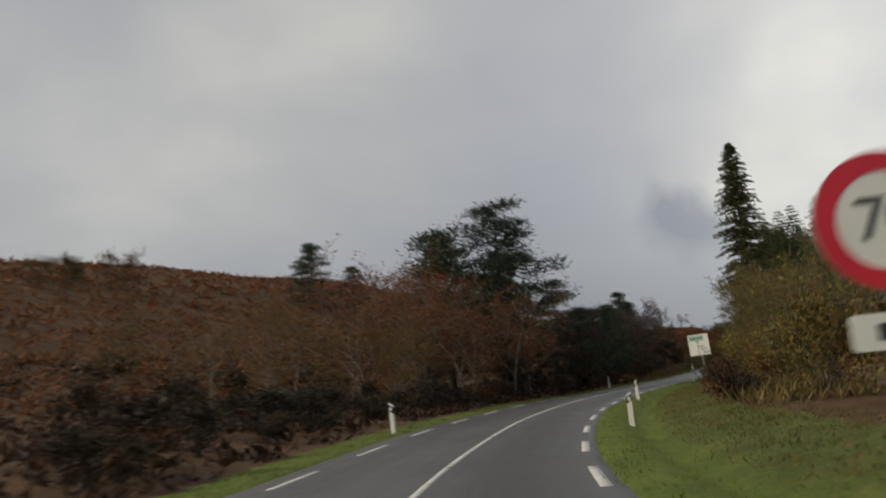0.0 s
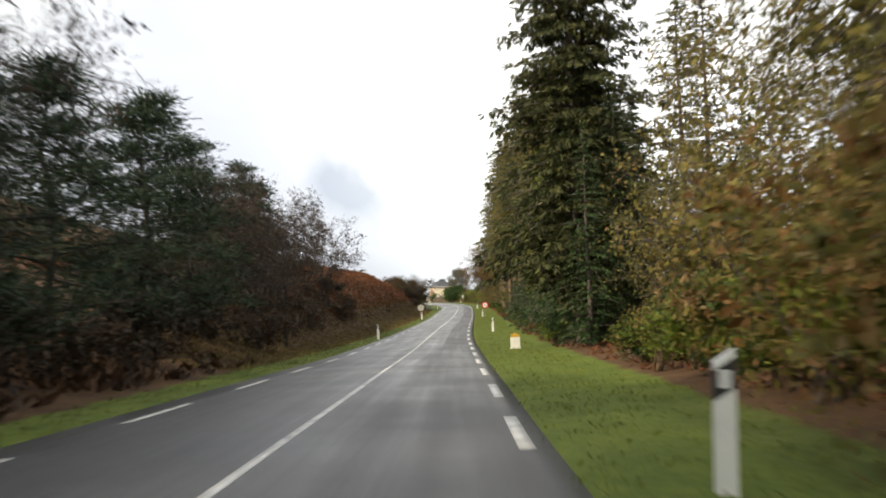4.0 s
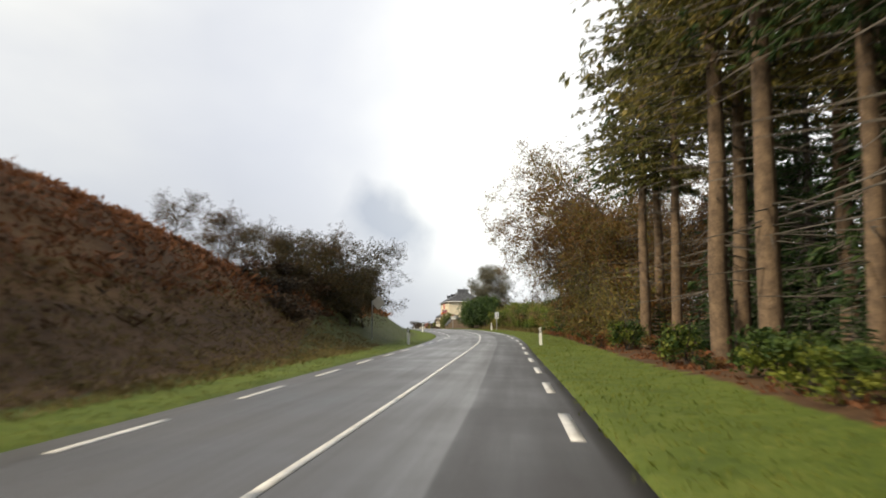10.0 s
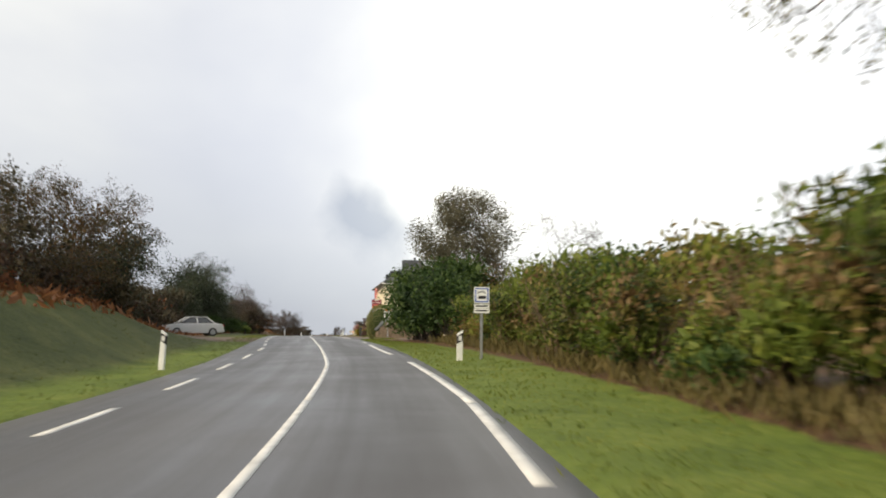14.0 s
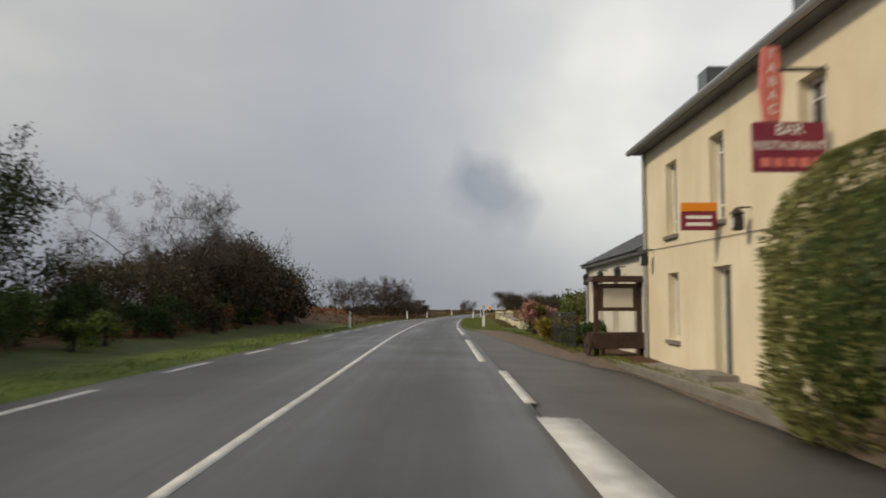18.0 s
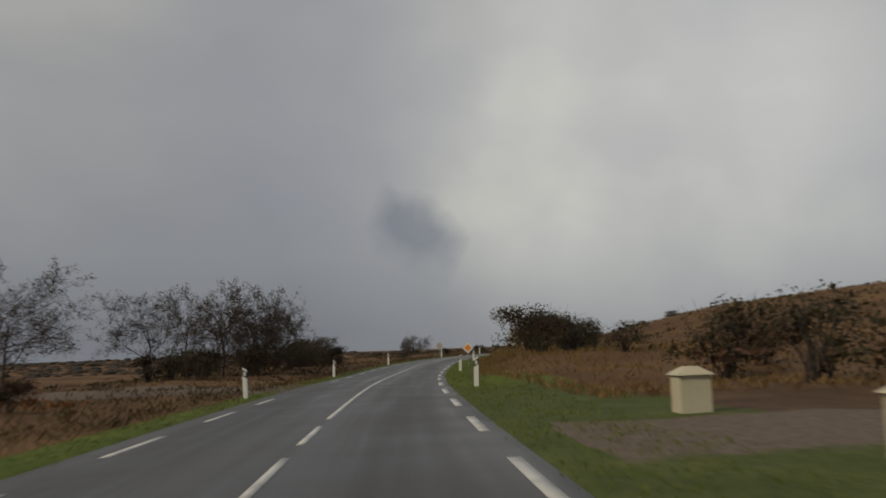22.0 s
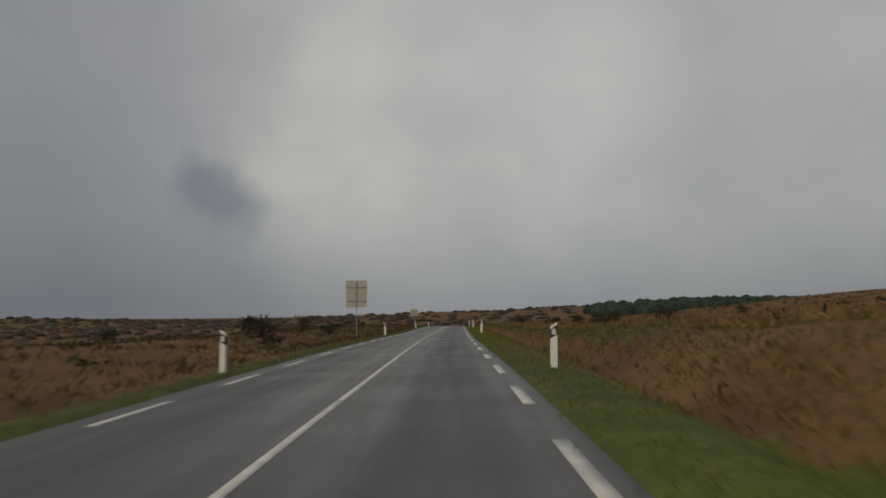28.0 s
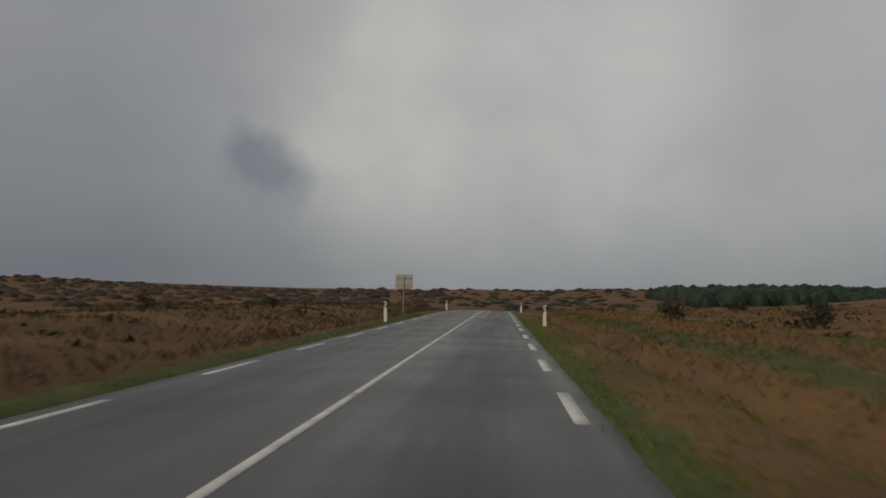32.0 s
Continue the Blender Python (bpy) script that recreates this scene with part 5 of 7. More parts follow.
for s, lat, k in ((65, 10.4, 0.55), (68.5, 10.4, 0.7), (72, 10.6, 0.84), (76, 10.4, 1.0), (80.5, 10.3, 1.05), (85, 10.6, 1.05), (90, 11.0, 1.05), (95, 11.2, 1.05), (100, 11.4, 1.0), (82, 13.5, 1.15), (91, 14.0, 1.15)):
    plant("road_oak", s, lat, k)
# conifer plantation
row(["spruce"], 110, 126, 2.4, 7.8, 9.4, 0.62, 0.72)
row(["spruce"], 120, 130, 3.6, 10.5, 13, 0.7, 0.85)
row(["bare_spruce"], 125, 150, 6.5, 8.8, 9.8, 0.95, 1.15)
for s, lat, k in ((129.5, 7.9, 0.95), (134.0, 8.1, 1.0), (138.5, 7.8, 1.0), (143.0, 8.0, 1.05), (146.5, 8.3, 1.0), (150.5, 8.0, 1.0)):
    plant("ivy_spruce", s, lat, k)
for s, lat, k in ((137.0, 7.2, 0.55), (140.8, 7.3, 0.7), (144.8, 7.3, 0.95), (148.0, 7.6, 0.8)):
    plant("young_spruce", s, lat, k)
row(["spruce"], 116, 180, 5.5, 18.5, 23, 0.55, 0.8)
row(["bare_spruce"], 130, 150, 8.0, 10.5, 13, 1.0, 1.2)
row(["bare_spruce", "gold_spruce"], 150, 176, 4.6, 10, 13, 0.9, 1.15)
row(["bare_spruce"], 148, 160, 3.4, 7.4, 9.0, 0.85, 1.1)
plant("bare_spruce", 162.2, 7.0, 1.0, variant=0)
row(["bare_spruce"], 165, 178, 3.4, 7.4, 9.0, 0.95, 1.15)
row(["bare_spruce", "ivy_spruce", "bare_spruce", "gold_spruce"], 176, 200, 2.9, 7.8, 9.4, 1.0, 1.2)
row(["bare_spruce"], 198, 212, 3.4, 7.4, 9.0, 1.0, 1.25)
row(["bare_spruce", "gold_spruce"], 213, 229, 3.6, 7.8, 10.0, 1.0, 1.2)
row(["bare_spruce", "gold_spruce"], 178, 214, 6.0, 10.5, 14, 0.95, 1.2)
row(["spruce", "bare_spruce"], 150, 216, 6.0, 14, 18, 0.9, 1.15)
row(["bare_spruce"], 118, 150, 9.0, 14, 18, 0.9, 1.15)
row(["spruce"], 190, 232, 2.8, 10.6, 14.5, 0.85, 1.1)
row(["spruce"], 186, 232, 3.4, 15.0, 19.0, 0.85, 1.1)
row(["young_spruce"], 200, 230, 4.2, 8.6, 10.0, 0.5, 0.8)
row(["young_spruce"], 118, 168, 3.0, 7.0, 7.9, 0.5, 1.0)
row(["young_spruce", "fern_green"], 170, 228, 4.2, 7.3, 8.6, 0.35, 0.65)
row(["fern_green", "bramble"], 112, 226, 3.6, 6.7, 7.4, 0.5, 0.8)
# bank on the other side
row(["bramble", "gorse"], 138, 226, 6.5, -17, -11, 0.4, 0.7)
plant("bank_oak", 193.3, -15, 0.45)
plant("bank_oak", 171, -16, 0.35)
row(["brown_scrub", "dark_scrub"], 222, 241, 2.4, -10.5, -7.0, 0.7, 1.0)
for s, lat, k in ((219, -11.5, 0.3), (222.5, -11, 0.42), (226, -10.6, 0.5), (229.5, -9.6, 0.62), (232.5, -8.4, 0.76), (235.5, -7.4, 0.76), (238.5, -7.0, 0.72), (234, -10.6, 0.58), (238, -9.8, 0.6), (241, -8.2, 0.5)):
    plant("dense_oak", s, lat, k)
# end of the plantation and the hedge
for s, lat, k in ((230, 10.8, 0.6), (234, 10.0, 0.92), (238, 9.0, 1.05), (242, 9.2, 1.1), (246, 9.3, 1.05), (249.5, 9.6, 0.95), (233, 14, 0.95), (243, 14.5, 1.05)):
    plant("oak", s, lat, k)
row(["hazel", "green_oak", "hazel"], 228, 252, 2.3, 7.2, 8.2, 0.7, 0.95)
row(["young_spruce"], 246, 258, 3.5, 7.0, 7.6, 0.7, 1.0)
row(["bramble"], 228, 258, 1.9, 6.2, 6.9, 0.6, 0.9)
plant("thin_oak", 267.0, 8.6, 0.95, variant=0)
for s, lat, k in ((250.5, 9.0, 1.45), (254.0, 9.4, 1.45), (257.4, 9.6, 1.3), (253, 13, 1.5), (247, 13, 1.5)):
    plant("holm_oak", s, lat, k)
for s, lat, k in ((251.5, 7.6, 0.3), (254.0, 8.0, 0.34)):
    plant("spruce", s, lat, k)
row(["hedge"], 256, 300, 1.5, 6.3, 7.4, 0.75, 1.05)
row(["hedge"], 260, 302, 2.4, 7.9, 8.9, 1.2, 1.5)
plant("round_tree", 311.5, 9.2, 1.0, turn=40)
for s, lat, k in ((299.5, 6.3, 1.0), (302, 6.0, 1.15), (304, 6.2, 1.25), (306, 6.0, 1.2), (308.5, 6.1, 1.2), (311, 6.4, 1.1), (304.5, 8.0, 1.3), (308, 8.2, 1.3)):
    plant("laurel", s, lat, k)
row(["brown_scrub", "hazel"], 304, 314, 2.5, 8.6, 10, 0.9, 1.2)
plant("bare_tree", 313, 15.5, 1.2, variant=1)
# left side up to the parked car and past it
row(["brown_scrub", "bramble", "brown_scrub"], 240, 296, 1.7, -12.5, -10.0, 0.75, 1.15)
row(["willow", "brown_scrub"], 286, 306, 2.0, -12.5, -9.5, 0.75, 1.0)
row(["willow", "brown_scrub", "willow"], 303, 330, 1.6, -13.0, -10.6, 1.0, 1.3)
row(["ochre_birch"], 300, 318, 4.0, -13.5, -11, 0.5, 0.62)
for s, lat, k in ((262, -13, 0.2), (276, -13.5, 0.26), (293, -11.6, 0.7), (297, -11, 0.8), (300.5, -11, 0.85), (310, -13, 0.75), (315, -13, 0.75)):
    plant("dense_oak", s, lat, k)
for s, lat, k in ((304, -10.6, 0.95), (307.5, -11.5, 0.85), (330, -10.4, 0.75), (334, -9.8, 0.9), (338, -9.4, 1.0), (342, -9.6, 1.0), (346, -10.6, 0.9), (350.5, -10.4, 0.85), (341, -12, 1.1)):
    plant("holm_oak", s, lat, k)
row(["laurel"], 330, 368, 1.5, -8.8, -7.2, 0.32, 0.46)
row(["willow", "willow", "brown_scrub"], 354, 374, 1.9, -10.4, -8.0, 0.75, 1.0)
row(["brown_scrub", "bramble", "fern_green"], 348, 376, 1.8, -7.6, -6.4, 0.35, 0.6)
for s, lat, k in ((359, -9.6, 0.66), (362.5, -9.0, 0.8), (366, -8.8, 0.85), (369, -8.8, 0.66), (374.5, -9.2, 0.7), (378, -9.6, 0.6)):
    plant("bare_tree", s, lat, k)
row(["willow"], 367, 381, 1.6, -9.0, -7.2, 1.15, 1.4)
row(["willow", "brown_scrub"], 380, 388, 2.2, -9.5, -6.8, 0.55, 0.8)
row(["brown_scrub", "gorse"], 386, 424, 4.0, -12, -8.0, 0.35, 0.6)
# round the garden wall
row(["willow", "hazel", "willow"], 385, 430, 2.8, 14, 21, 0.75, 1.0)
for s, lat, k in ((386, 15.8, 0.27), (392, 16.2, 0.34), (399, 16.8, 0.3), (406, 17.0, 0.36), (413, 17.0, 0.4)):
    plant("dense_oak", s, lat, k)
for s, lat, k in ((443.5, 9.4, 0.8), (446, 8.2, 1.0), (448.5, 8.0, 1.1), (451, 8.6, 0.95), (440, 11.5, 0.6)):
    plant("willow", s, lat, k)
plant("willow", 426, 11.5, 0.85)
plant("willow", 423, 13.0, 0.95)
row(["willow", "gorse"], 450, 472, 3.6, 9.5, 14, 0.6, 0.9)
# beyond: trees on the heath
for s, lat, k in ((426, -11, 0.6), (430, -12.5, 0.65), (449, -14, 0.75), (453, -11.0, 0.8), (456, -10.2, 0.85), (459.5, -10.0, 0.8), (463, -11.5, 0.7), (451, -12.5, 0.72), (457.5, -12.5, 0.8), (461, -9.6, 0.65), (454.5, -9.2, 0.62)):
    plant("bank_oak", s, lat, k)
row(["willow", "dark_scrub"], 444, 478, 2.2, -14, -7.5, 0.5, 0.8)
row(["willow"], 469, 481, 1.5, -11.5, -8.6, 0.6, 0.85)
row(["willow", "gorse"], 474, 494, 2.2, 10, 14, 0.5, 0.85)
for s, lat, k in ((471, -9.5, 0.36), (473.5, -10.5, 0.42), (476, -10, 0.4), (479, -11.5, 0.36), (484, -12, 0.36)):
    plant("bare_tree", s, lat, k)
plant("wind_tree", 494.5, -5.9, 0.8, turn=8, variant=0)
plant("wind_tree", 495.6, -6.4, 0.62, turn=14, variant=0)
for s, lat, k in ((494.0, 7.2, 0.4), (496.0, 7.8, 0.46), (498, 7.2, 0.5), (500, 7.8, 0.5), (502, 7.4, 0.46), (504, 8.4, 0.4)):
    plant("bare_tree", s, lat, k)
row(["gorse"], 470, 640, 13.0, -16, -7, 0.5, 0.9)
row(["gorse"], 490, 660, 14.0, 10, 24, 0.5, 0.9)
plant("gorse", 565, -12, 1.2)
plant("willow", 590, -13, 0.55)
plant("willow", 567, 12.5, 0.48)
plant("willow", 569, 13.2, 0.4)


# ---------------------------------------------------------------- low growth
def strewn(name, label, mat, s, lat, size, blades, aspect, up, category, over=0.0, spread=0.5):
    """Tufts of blades or fronds over the ground, as one mass."""
    n = len(s)
    rng = np.random.default_rng(len(name) * 7 + n)
    base = np.repeat(ground_at(s, lat, over), blades, 0)
    sz = np.repeat(size, blades) * rng.uniform(0.6, 1.2, n * blades)
    al = rand_dirs(n * blades, rng) * np.array([1, 1, 0.3]) + np.array([0, 0, up])
    al /= np.linalg.norm(al, axis=1, keepdims=True)
    off = rng.normal(size=(n * blades, 3)) * np.array([1, 1, 0]) * spread * sz[:, None]
    V, F = leaf_quads(base + off + al * (sz * 0.42)[:, None], al, sz, aspect, rng)
    return tagged(new(name, np_mesh(name, V, F, mat)), label, category, kind="stuff")


lg = np.random.default_rng(5)
n = 34000
gs = lg.uniform(-10, 640, n)
gw = keyed(gs, (-50, 3.6), (60, 3.8), (90, 2.3), (250, 2.9), (318, 0.8), (345, 0.6), (375, 2.0), (515, 2.0), (540, 1.3), (700, 1.2))
gl = 3.0 + lg.uniform(0, 1, n) ** 1.2 * (gw + 0.3)
gl = np.where((gs > 315) & (gs < 377), np.maximum(gl, keyed(gs, (314, 3.0), (320, 5.85), (345, 5.8), (352, 5.3), (366, 5.0), (378, 3.0)) + (gl - 3.0) * 0.4), gl)
strewn("verge_grass", "short wet green grass of the verge", GRASS, gs, gl, lg.uniform(0.04, 0.11, n), 3, 0.2, 0.9, "grass", spread=1.0)
n = 20000
gs = lg.uniform(-10, 640, n)
gw = keyed(gs, (-50, 1.3), (200, 1.4), (222, 3.0), (240, 6.0), (290, 6.0), (310, 1.6), (424, 1.0), (700, 0.9))
gl = -3.38 - lg.uniform(0, 1, n) ** 1.2 * gw
# the left blades carry their side's shade in a darker colour
strewn("verge_grass", "short green grass on the far side of the road", GRASS_ROUGH_SHADED, gs, gl, lg.uniform(0.04, 0.1, n), 3, 0.2, 0.9, "grass", spread=1.0)
n = 17000
strewn("bracken", "dead rust-brown bracken covering the bank", BRACKEN, lg.uniform(124, 236, n), -(8.2 + 11 * lg.uniform(0, 1, n) ** 0.8), lg.uniform(0.18, 0.42, n), 5, 0.26, 0.6, "bracken")
n = 1700
strewn("bracken", "dark brown bracken low on the bank", BRACKEN_DARK, lg.uniform(100, 236, n), -lg.uniform(7.2, 11.5, n), lg.uniform(0.18, 0.36, n), 5, 0.26, 0.6, "bracken")
n = 9000
strewn("bank_grass", "flattened olive-brown grass on the lower bank", TUSSOCK_DARK, lg.uniform(98, 232, n), -lg.uniform(4.9, 9.0, n), lg.uniform(0.1, 0.26, n), 4, 0.14, 0.7, "grass")
n = 5000
strewn("bracken", "rust-brown bracken on the far hillside", BRACKEN, lg.uniform(30, 130, n), -lg.uniform(20, 62, n), lg.uniform(0.4, 0.9, n), 5, 0.3, 0.5, "bracken")
n = 5200
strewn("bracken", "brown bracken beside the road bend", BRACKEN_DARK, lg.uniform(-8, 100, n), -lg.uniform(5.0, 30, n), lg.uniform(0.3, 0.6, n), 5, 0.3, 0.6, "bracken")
n = 3600
strewn("bracken", "rust-brown bracken on the low bank", BRACKEN, lg.uniform(240, 425, n), -lg.uniform(8.0, 20, n), lg.uniform(0.3, 0.6, n), 5, 0.3, 0.6, "bracken")
n = 4200
strewn("leaf_litter", "brown bracken and leaf litter at the wood edge", BRACKEN, lg.uniform(60, 262, n), lg.uniform(6.3, 12, n), lg.uniform(0.1, 0.24, n), 5, 0.3, 0.5, "bracken")
n = 20000
hs = lg.uniform(418, 680, n)
hl = keyed(hs, (418, 6.0), (440, 5.0), (515, 5.2), (540, 5.6), (700, 5.6)) + lg.uniform(0, 1, n) ** 1.7 * 45
keep = (hs < 520) | ~(((hl > 5.9) & (hl < 7.4)) | ((hl > 10.9) & (hl < 13.1)) | (hl < 5.7))
hs, hl = hs[keep], hl[keep]
n = len(hs)
strewn("moor_grass", "orange-brown moor grass beside the road", TUSSOCK, hs, hl, lg.uniform(0.18, 0.4, n), 4, 0.11, 0.9, "grass")
n = 3600
hs = lg.uniform(518, 680, n)
strewn("heath_grass", "dull olive grass in bands along the heath edge", GRASS_ROUGH_SHADED, hs, np.where(lg.uniform(0, 1, n) < 0.5, lg.uniform(5.9, 7.4, n), lg.uniform(10.9, 13.2, n)), lg.uniform(0.08, 0.2, n), 4, 0.16, 0.9, "grass")
n = 15000
hs = lg.uniform(386, 680, n)
strewn("moor_grass", "brown moor grass on the open heath", TUSSOCK_DARK, hs, -4.4 - lg.uniform(0, 1, n) ** 1.7 * 45, lg.uniform(0.16, 0.36, n), 4, 0.11, 0.9, "grass")
n = 2400
hs = lg.uniform(440, 680, n)
strewn("heather", "dark heather clumps on the heath", SCRUB_OLIVE, hs, np.where(lg.uniform(0, 1, n) < 0.6, -6 - lg.uniform(0, 1, n) * 50, 9 + lg.uniform(0, 1, n) * 50), lg.uniform(0.25, 0.5, n), 6, 0.35, 0.5, "heather")

n = 6000
strewn("dry_grass", "tan and olive dead grass on the mound beside the verge", DRY_GRASS, lg.uniform(-8, 77, n), 4.9 + 3.0 * lg.uniform(0, 1, n) ** 0.9, lg.uniform(0.05, 0.15, n), 4, 0.16, 0.8, "grass", spread=1.0)
n = 5000
strewn("dry_grass", "straw-coloured grass on the heath slope", DRY_GRASS, lg.uniform(440, 545, n), 5.4 + 9 * lg.uniform(0, 1, n) ** 1.3, lg.uniform(0.12, 0.28, n), 4, 0.12, 0.9, "grass")
n = 8000
strewn("bank_grass", "pale olive dead grass at the foot of the bank", DRY_GRASS, lg.uniform(96, 226, n), -(4.6 + 4.4 * lg.uniform(0, 1, n) ** 1.3), lg.uniform(0.1, 0.24, n), 5, 0.14, 0.9, "grass")
n = 1400
strewn("bank_grass", "tall straw-coloured grass before the bushes", DRY_GRASS, lg.uniform(24, 66, n), lg.uniform(7.4, 10.5, n), lg.uniform(0.3, 0.7, n), 5, 0.1, 1.2, "grass")
n = 900
strewn("bank_grass", "straw-coloured stems along the foot of the hedge", DRY_GRASS, lg.uniform(258, 300, n), lg.uniform(5.7, 6.8, n), lg.uniform(0.25, 0.6, n), 4, 0.08, 1.3, "grass")
n = 2400
strewn("bank_grass", "pale dead grass along the ditch beside the heath", DRY_GRASS, lg.uniform(438, 650, n), lg.uniform(4.3, 7.5, n), lg.uniform(0.12, 0.3, n), 4, 0.1, 0.9, "grass")


# ---------------------------------------------------------------- signs
def disc(radius, y0, y1, sides=40, bm=None, inner=0.0, cx=0.0, cz=0.0):
    """An upright disc or ring that faces -y."""
    bm = bm or bmesh.new()
    rings = []
    for r, y in ((radius, y0), (radius, y1), (inner, y1), (inner, y0)) if inner else ((radius, y0), (radius, y1)):
        rings.append([bm.verts.new((cx + r * math.cos(2 * math.pi * i / sides), y, cz + r * math.sin(2 * math.pi * i / sides))) for i in range(sides)])
    loop = list(zip(rings, rings[1:] + rings[:1])) if inner else [(rings[0], rings[1])]
    for a, b in loop:
        for i in range(sides):
            bm.faces.new((a[i], a[(i + 1) % sides], b[(i + 1) % sides], b[i]))
    if not inner:
        bm.faces.new(rings[0])
        bm.faces.new(rings[1][::-1])
    bmesh.ops.recalc_face_normals(bm, faces=bm.faces)
    return bm


def lettering(text, size, material, parent, x, y, z, name="lettering", turn=0.0, spacing=1.0, upright=True):
    """Flat letters on a face that looks towards -y, centred on x, z."""
    cu = bpy.data.curves.new("letters", "FONT")
    cu.body, cu.size, cu.align_x, cu.align_y, cu.extrude, cu.space_character = text, size, "CENTER", "CENTER", 0.002, spacing
    cu.space_line = 0.9
    tmp = bpy.data.objects.new("letters", cu)
    scene.collection.objects.link(tmp)
    me = bpy.data.meshes.new_from_object(tmp.evaluated_get(bpy.context.evaluated_depsgraph_get()))
    bpy.data.objects.remove(tmp)
    me.materials.clear()
    me.materials.append(material)
    return part(name, me, None, parent, "", Matrix.Translation((x, y, z)) @ Matrix.Rotation(radians(90), 4, "X") @ Matrix.Rotation(radians(turn), 4, "Z"))


def bar(parent, x0, x1, z0, z1, y, mat, name="text_bar"):
    return part(name, box(x0, x1, y - 0.004, y, z0, z1), mat, parent)


def pole(parent, h, r=0.03, x=0.0, y=0.04):
    return part("pole", tube((x, y, -0.5), (x, y, h), r, 12), STEEL, parent, "grey steel pole")


def rounded_plate(w, h, y0, y1, corner=0.06, cx=0.0, cz=0.0):
    pts = []
    for sx, sz, a0 in ((1, 1, 0), (-1, 1, 90), (-1, -1, 180), (1, -1, 270)):
        for k in range(5):
            a = radians(a0 + 22.5 * k)
            pts.append((cx + sx * (w / 2 - corner) + corner * math.cos(a), cz + sz * (h / 2 - corner) + corner * math.sin(a)))
    bm = bmesh.new()
    extrude_poly(pts, y1 - y0, bm=bm)
    for v in bm.verts:
        v.co.y += y0
    return bm


def speed_sign(m, h, plate=False, ended=False):
    sign = thing("speed_limit_sign", m, "round white end-of-70 sign with a black stripe on a pole" if ended else "round red-rimmed 70 speed limit sign on a steel pole", "road sign")
    pole(sign, h + 0.4)
    part("backing", disc(0.425, -0.004, 0.012, cz=h), SIGN_BACK, sign, "grey metal back")
    part("face", disc(0.41, -0.012, -0.005, cz=h), SIGN_WHITE, sign, "white reflective face")
    if ended:
        part("rim", disc(0.425, -0.014, -0.004, inner=0.395, cz=h), SIGN_BLACK, sign, "thin dark rim")
        stripe = extrude_poly([(-0.33, -0.25), (-0.25, -0.33), (0.33, 0.25), (0.25, 0.33)], 0.004)
        stripe.transform(Matrix.Translation((0, -0.024, h)))
        part("stripe", stripe, SIGN_BLACK, sign, "slanting black stripe")
        lettering("70", 0.36, SIGN_BLACK, sign, 0, -0.016, h)
    else:
        part("rim", disc(0.425, -0.016, -0.004, inner=0.30, cz=h), SIGN_RED, sign, "broad red rim")
        lettering("70", 0.38, SIGN_BLACK, sign, 0, -0.016, h)
    if plate:
        panel = part("plate", rounded_plate(0.62, 0.22, -0.012, 0.004, 0.03, 0, h - 0.66), SIGN_WHITE, sign, "small white plate")
        bar(panel, -0.16, 0.16, h - 0.71, h - 0.61, -0.013, SIGN_BLACK)
    return sign


def sign_back(m, h, shape, label, size=0.42, height=0.42, pole_x=0.0, pole_h=None):
    """A sign for the other direction: only its dull back shows."""
    sign = thing("road_sign", m, label, "road sign")
    pole(sign, pole_h or h + height * 0.9, 0.03, pole_x, -0.03)
    if shape == "round":
        part("panel", disc(size, -0.002, 0.014, cz=h), SIGN_BACK, sign)
    elif shape == "diamond":
        bm = rounded_plate(size * 1.41, size * 1.41, -0.002, 0.014, 0.05)
        bm.transform(Matrix.Translation((0, 0, h)) @ Matrix.Rotation(radians(45), 4, "Y"))
        part("panel", bm, SIGN_BACK, sign)
    else:
        part("panel", rounded_plate(size * 2, height * 2, -0.002, 0.016, 0.05, 0, h), SIGN_BACK, sign)
        for k in (-0.5, 0.5):
            part("brace", box(-size * 0.95, size * 0.95, -0.045, -0.003, h + k * height - 0.02, h + k * height + 0.02, 0.004), STEEL, sign)
    part("bracket", box(pole_x - 0.05, pole_x + 0.05, -0.07, 0.0, h - 0.03, h + 0.03, 0.005), STEEL, sign)
    return sign


speed_sign(spot(5.3, 4.1, 0, 0), 2.22, plate=True)
speed_sign(spot(185.4, 4.4, 0, 0), 1.52)
speed_sign(spot(507.0, 4.4, 0, 0), 1.5, ended=True)
sign_back(spot(187.0, -4.3, 0, 0), 1.5, "round", "back of a round grey metal sign beside the bracken bank")
sign_back(spot(506.0, -4.5, 0, 0), 1.35, "round", "back of a round grey metal sign on the heath edge")
sign_back(spot(234.8, -5.6, 0, 10), 2.25, "diamond", "back of a diamond-shaped metal sign on the grass bank", 0.42, pole_x=-0.35, pole_h=2.35)
sign_back(spot(566.0, -4.9, 0, 0), 3.0, "board", "back of a large pale rectangular road sign on a pole", 0.72, 0.92)
sign_back(spot(640.0, -4.9, 0, 0), 2.2, "board", "back of a pale rectangular road sign far along the road", 0.6, 0.5)


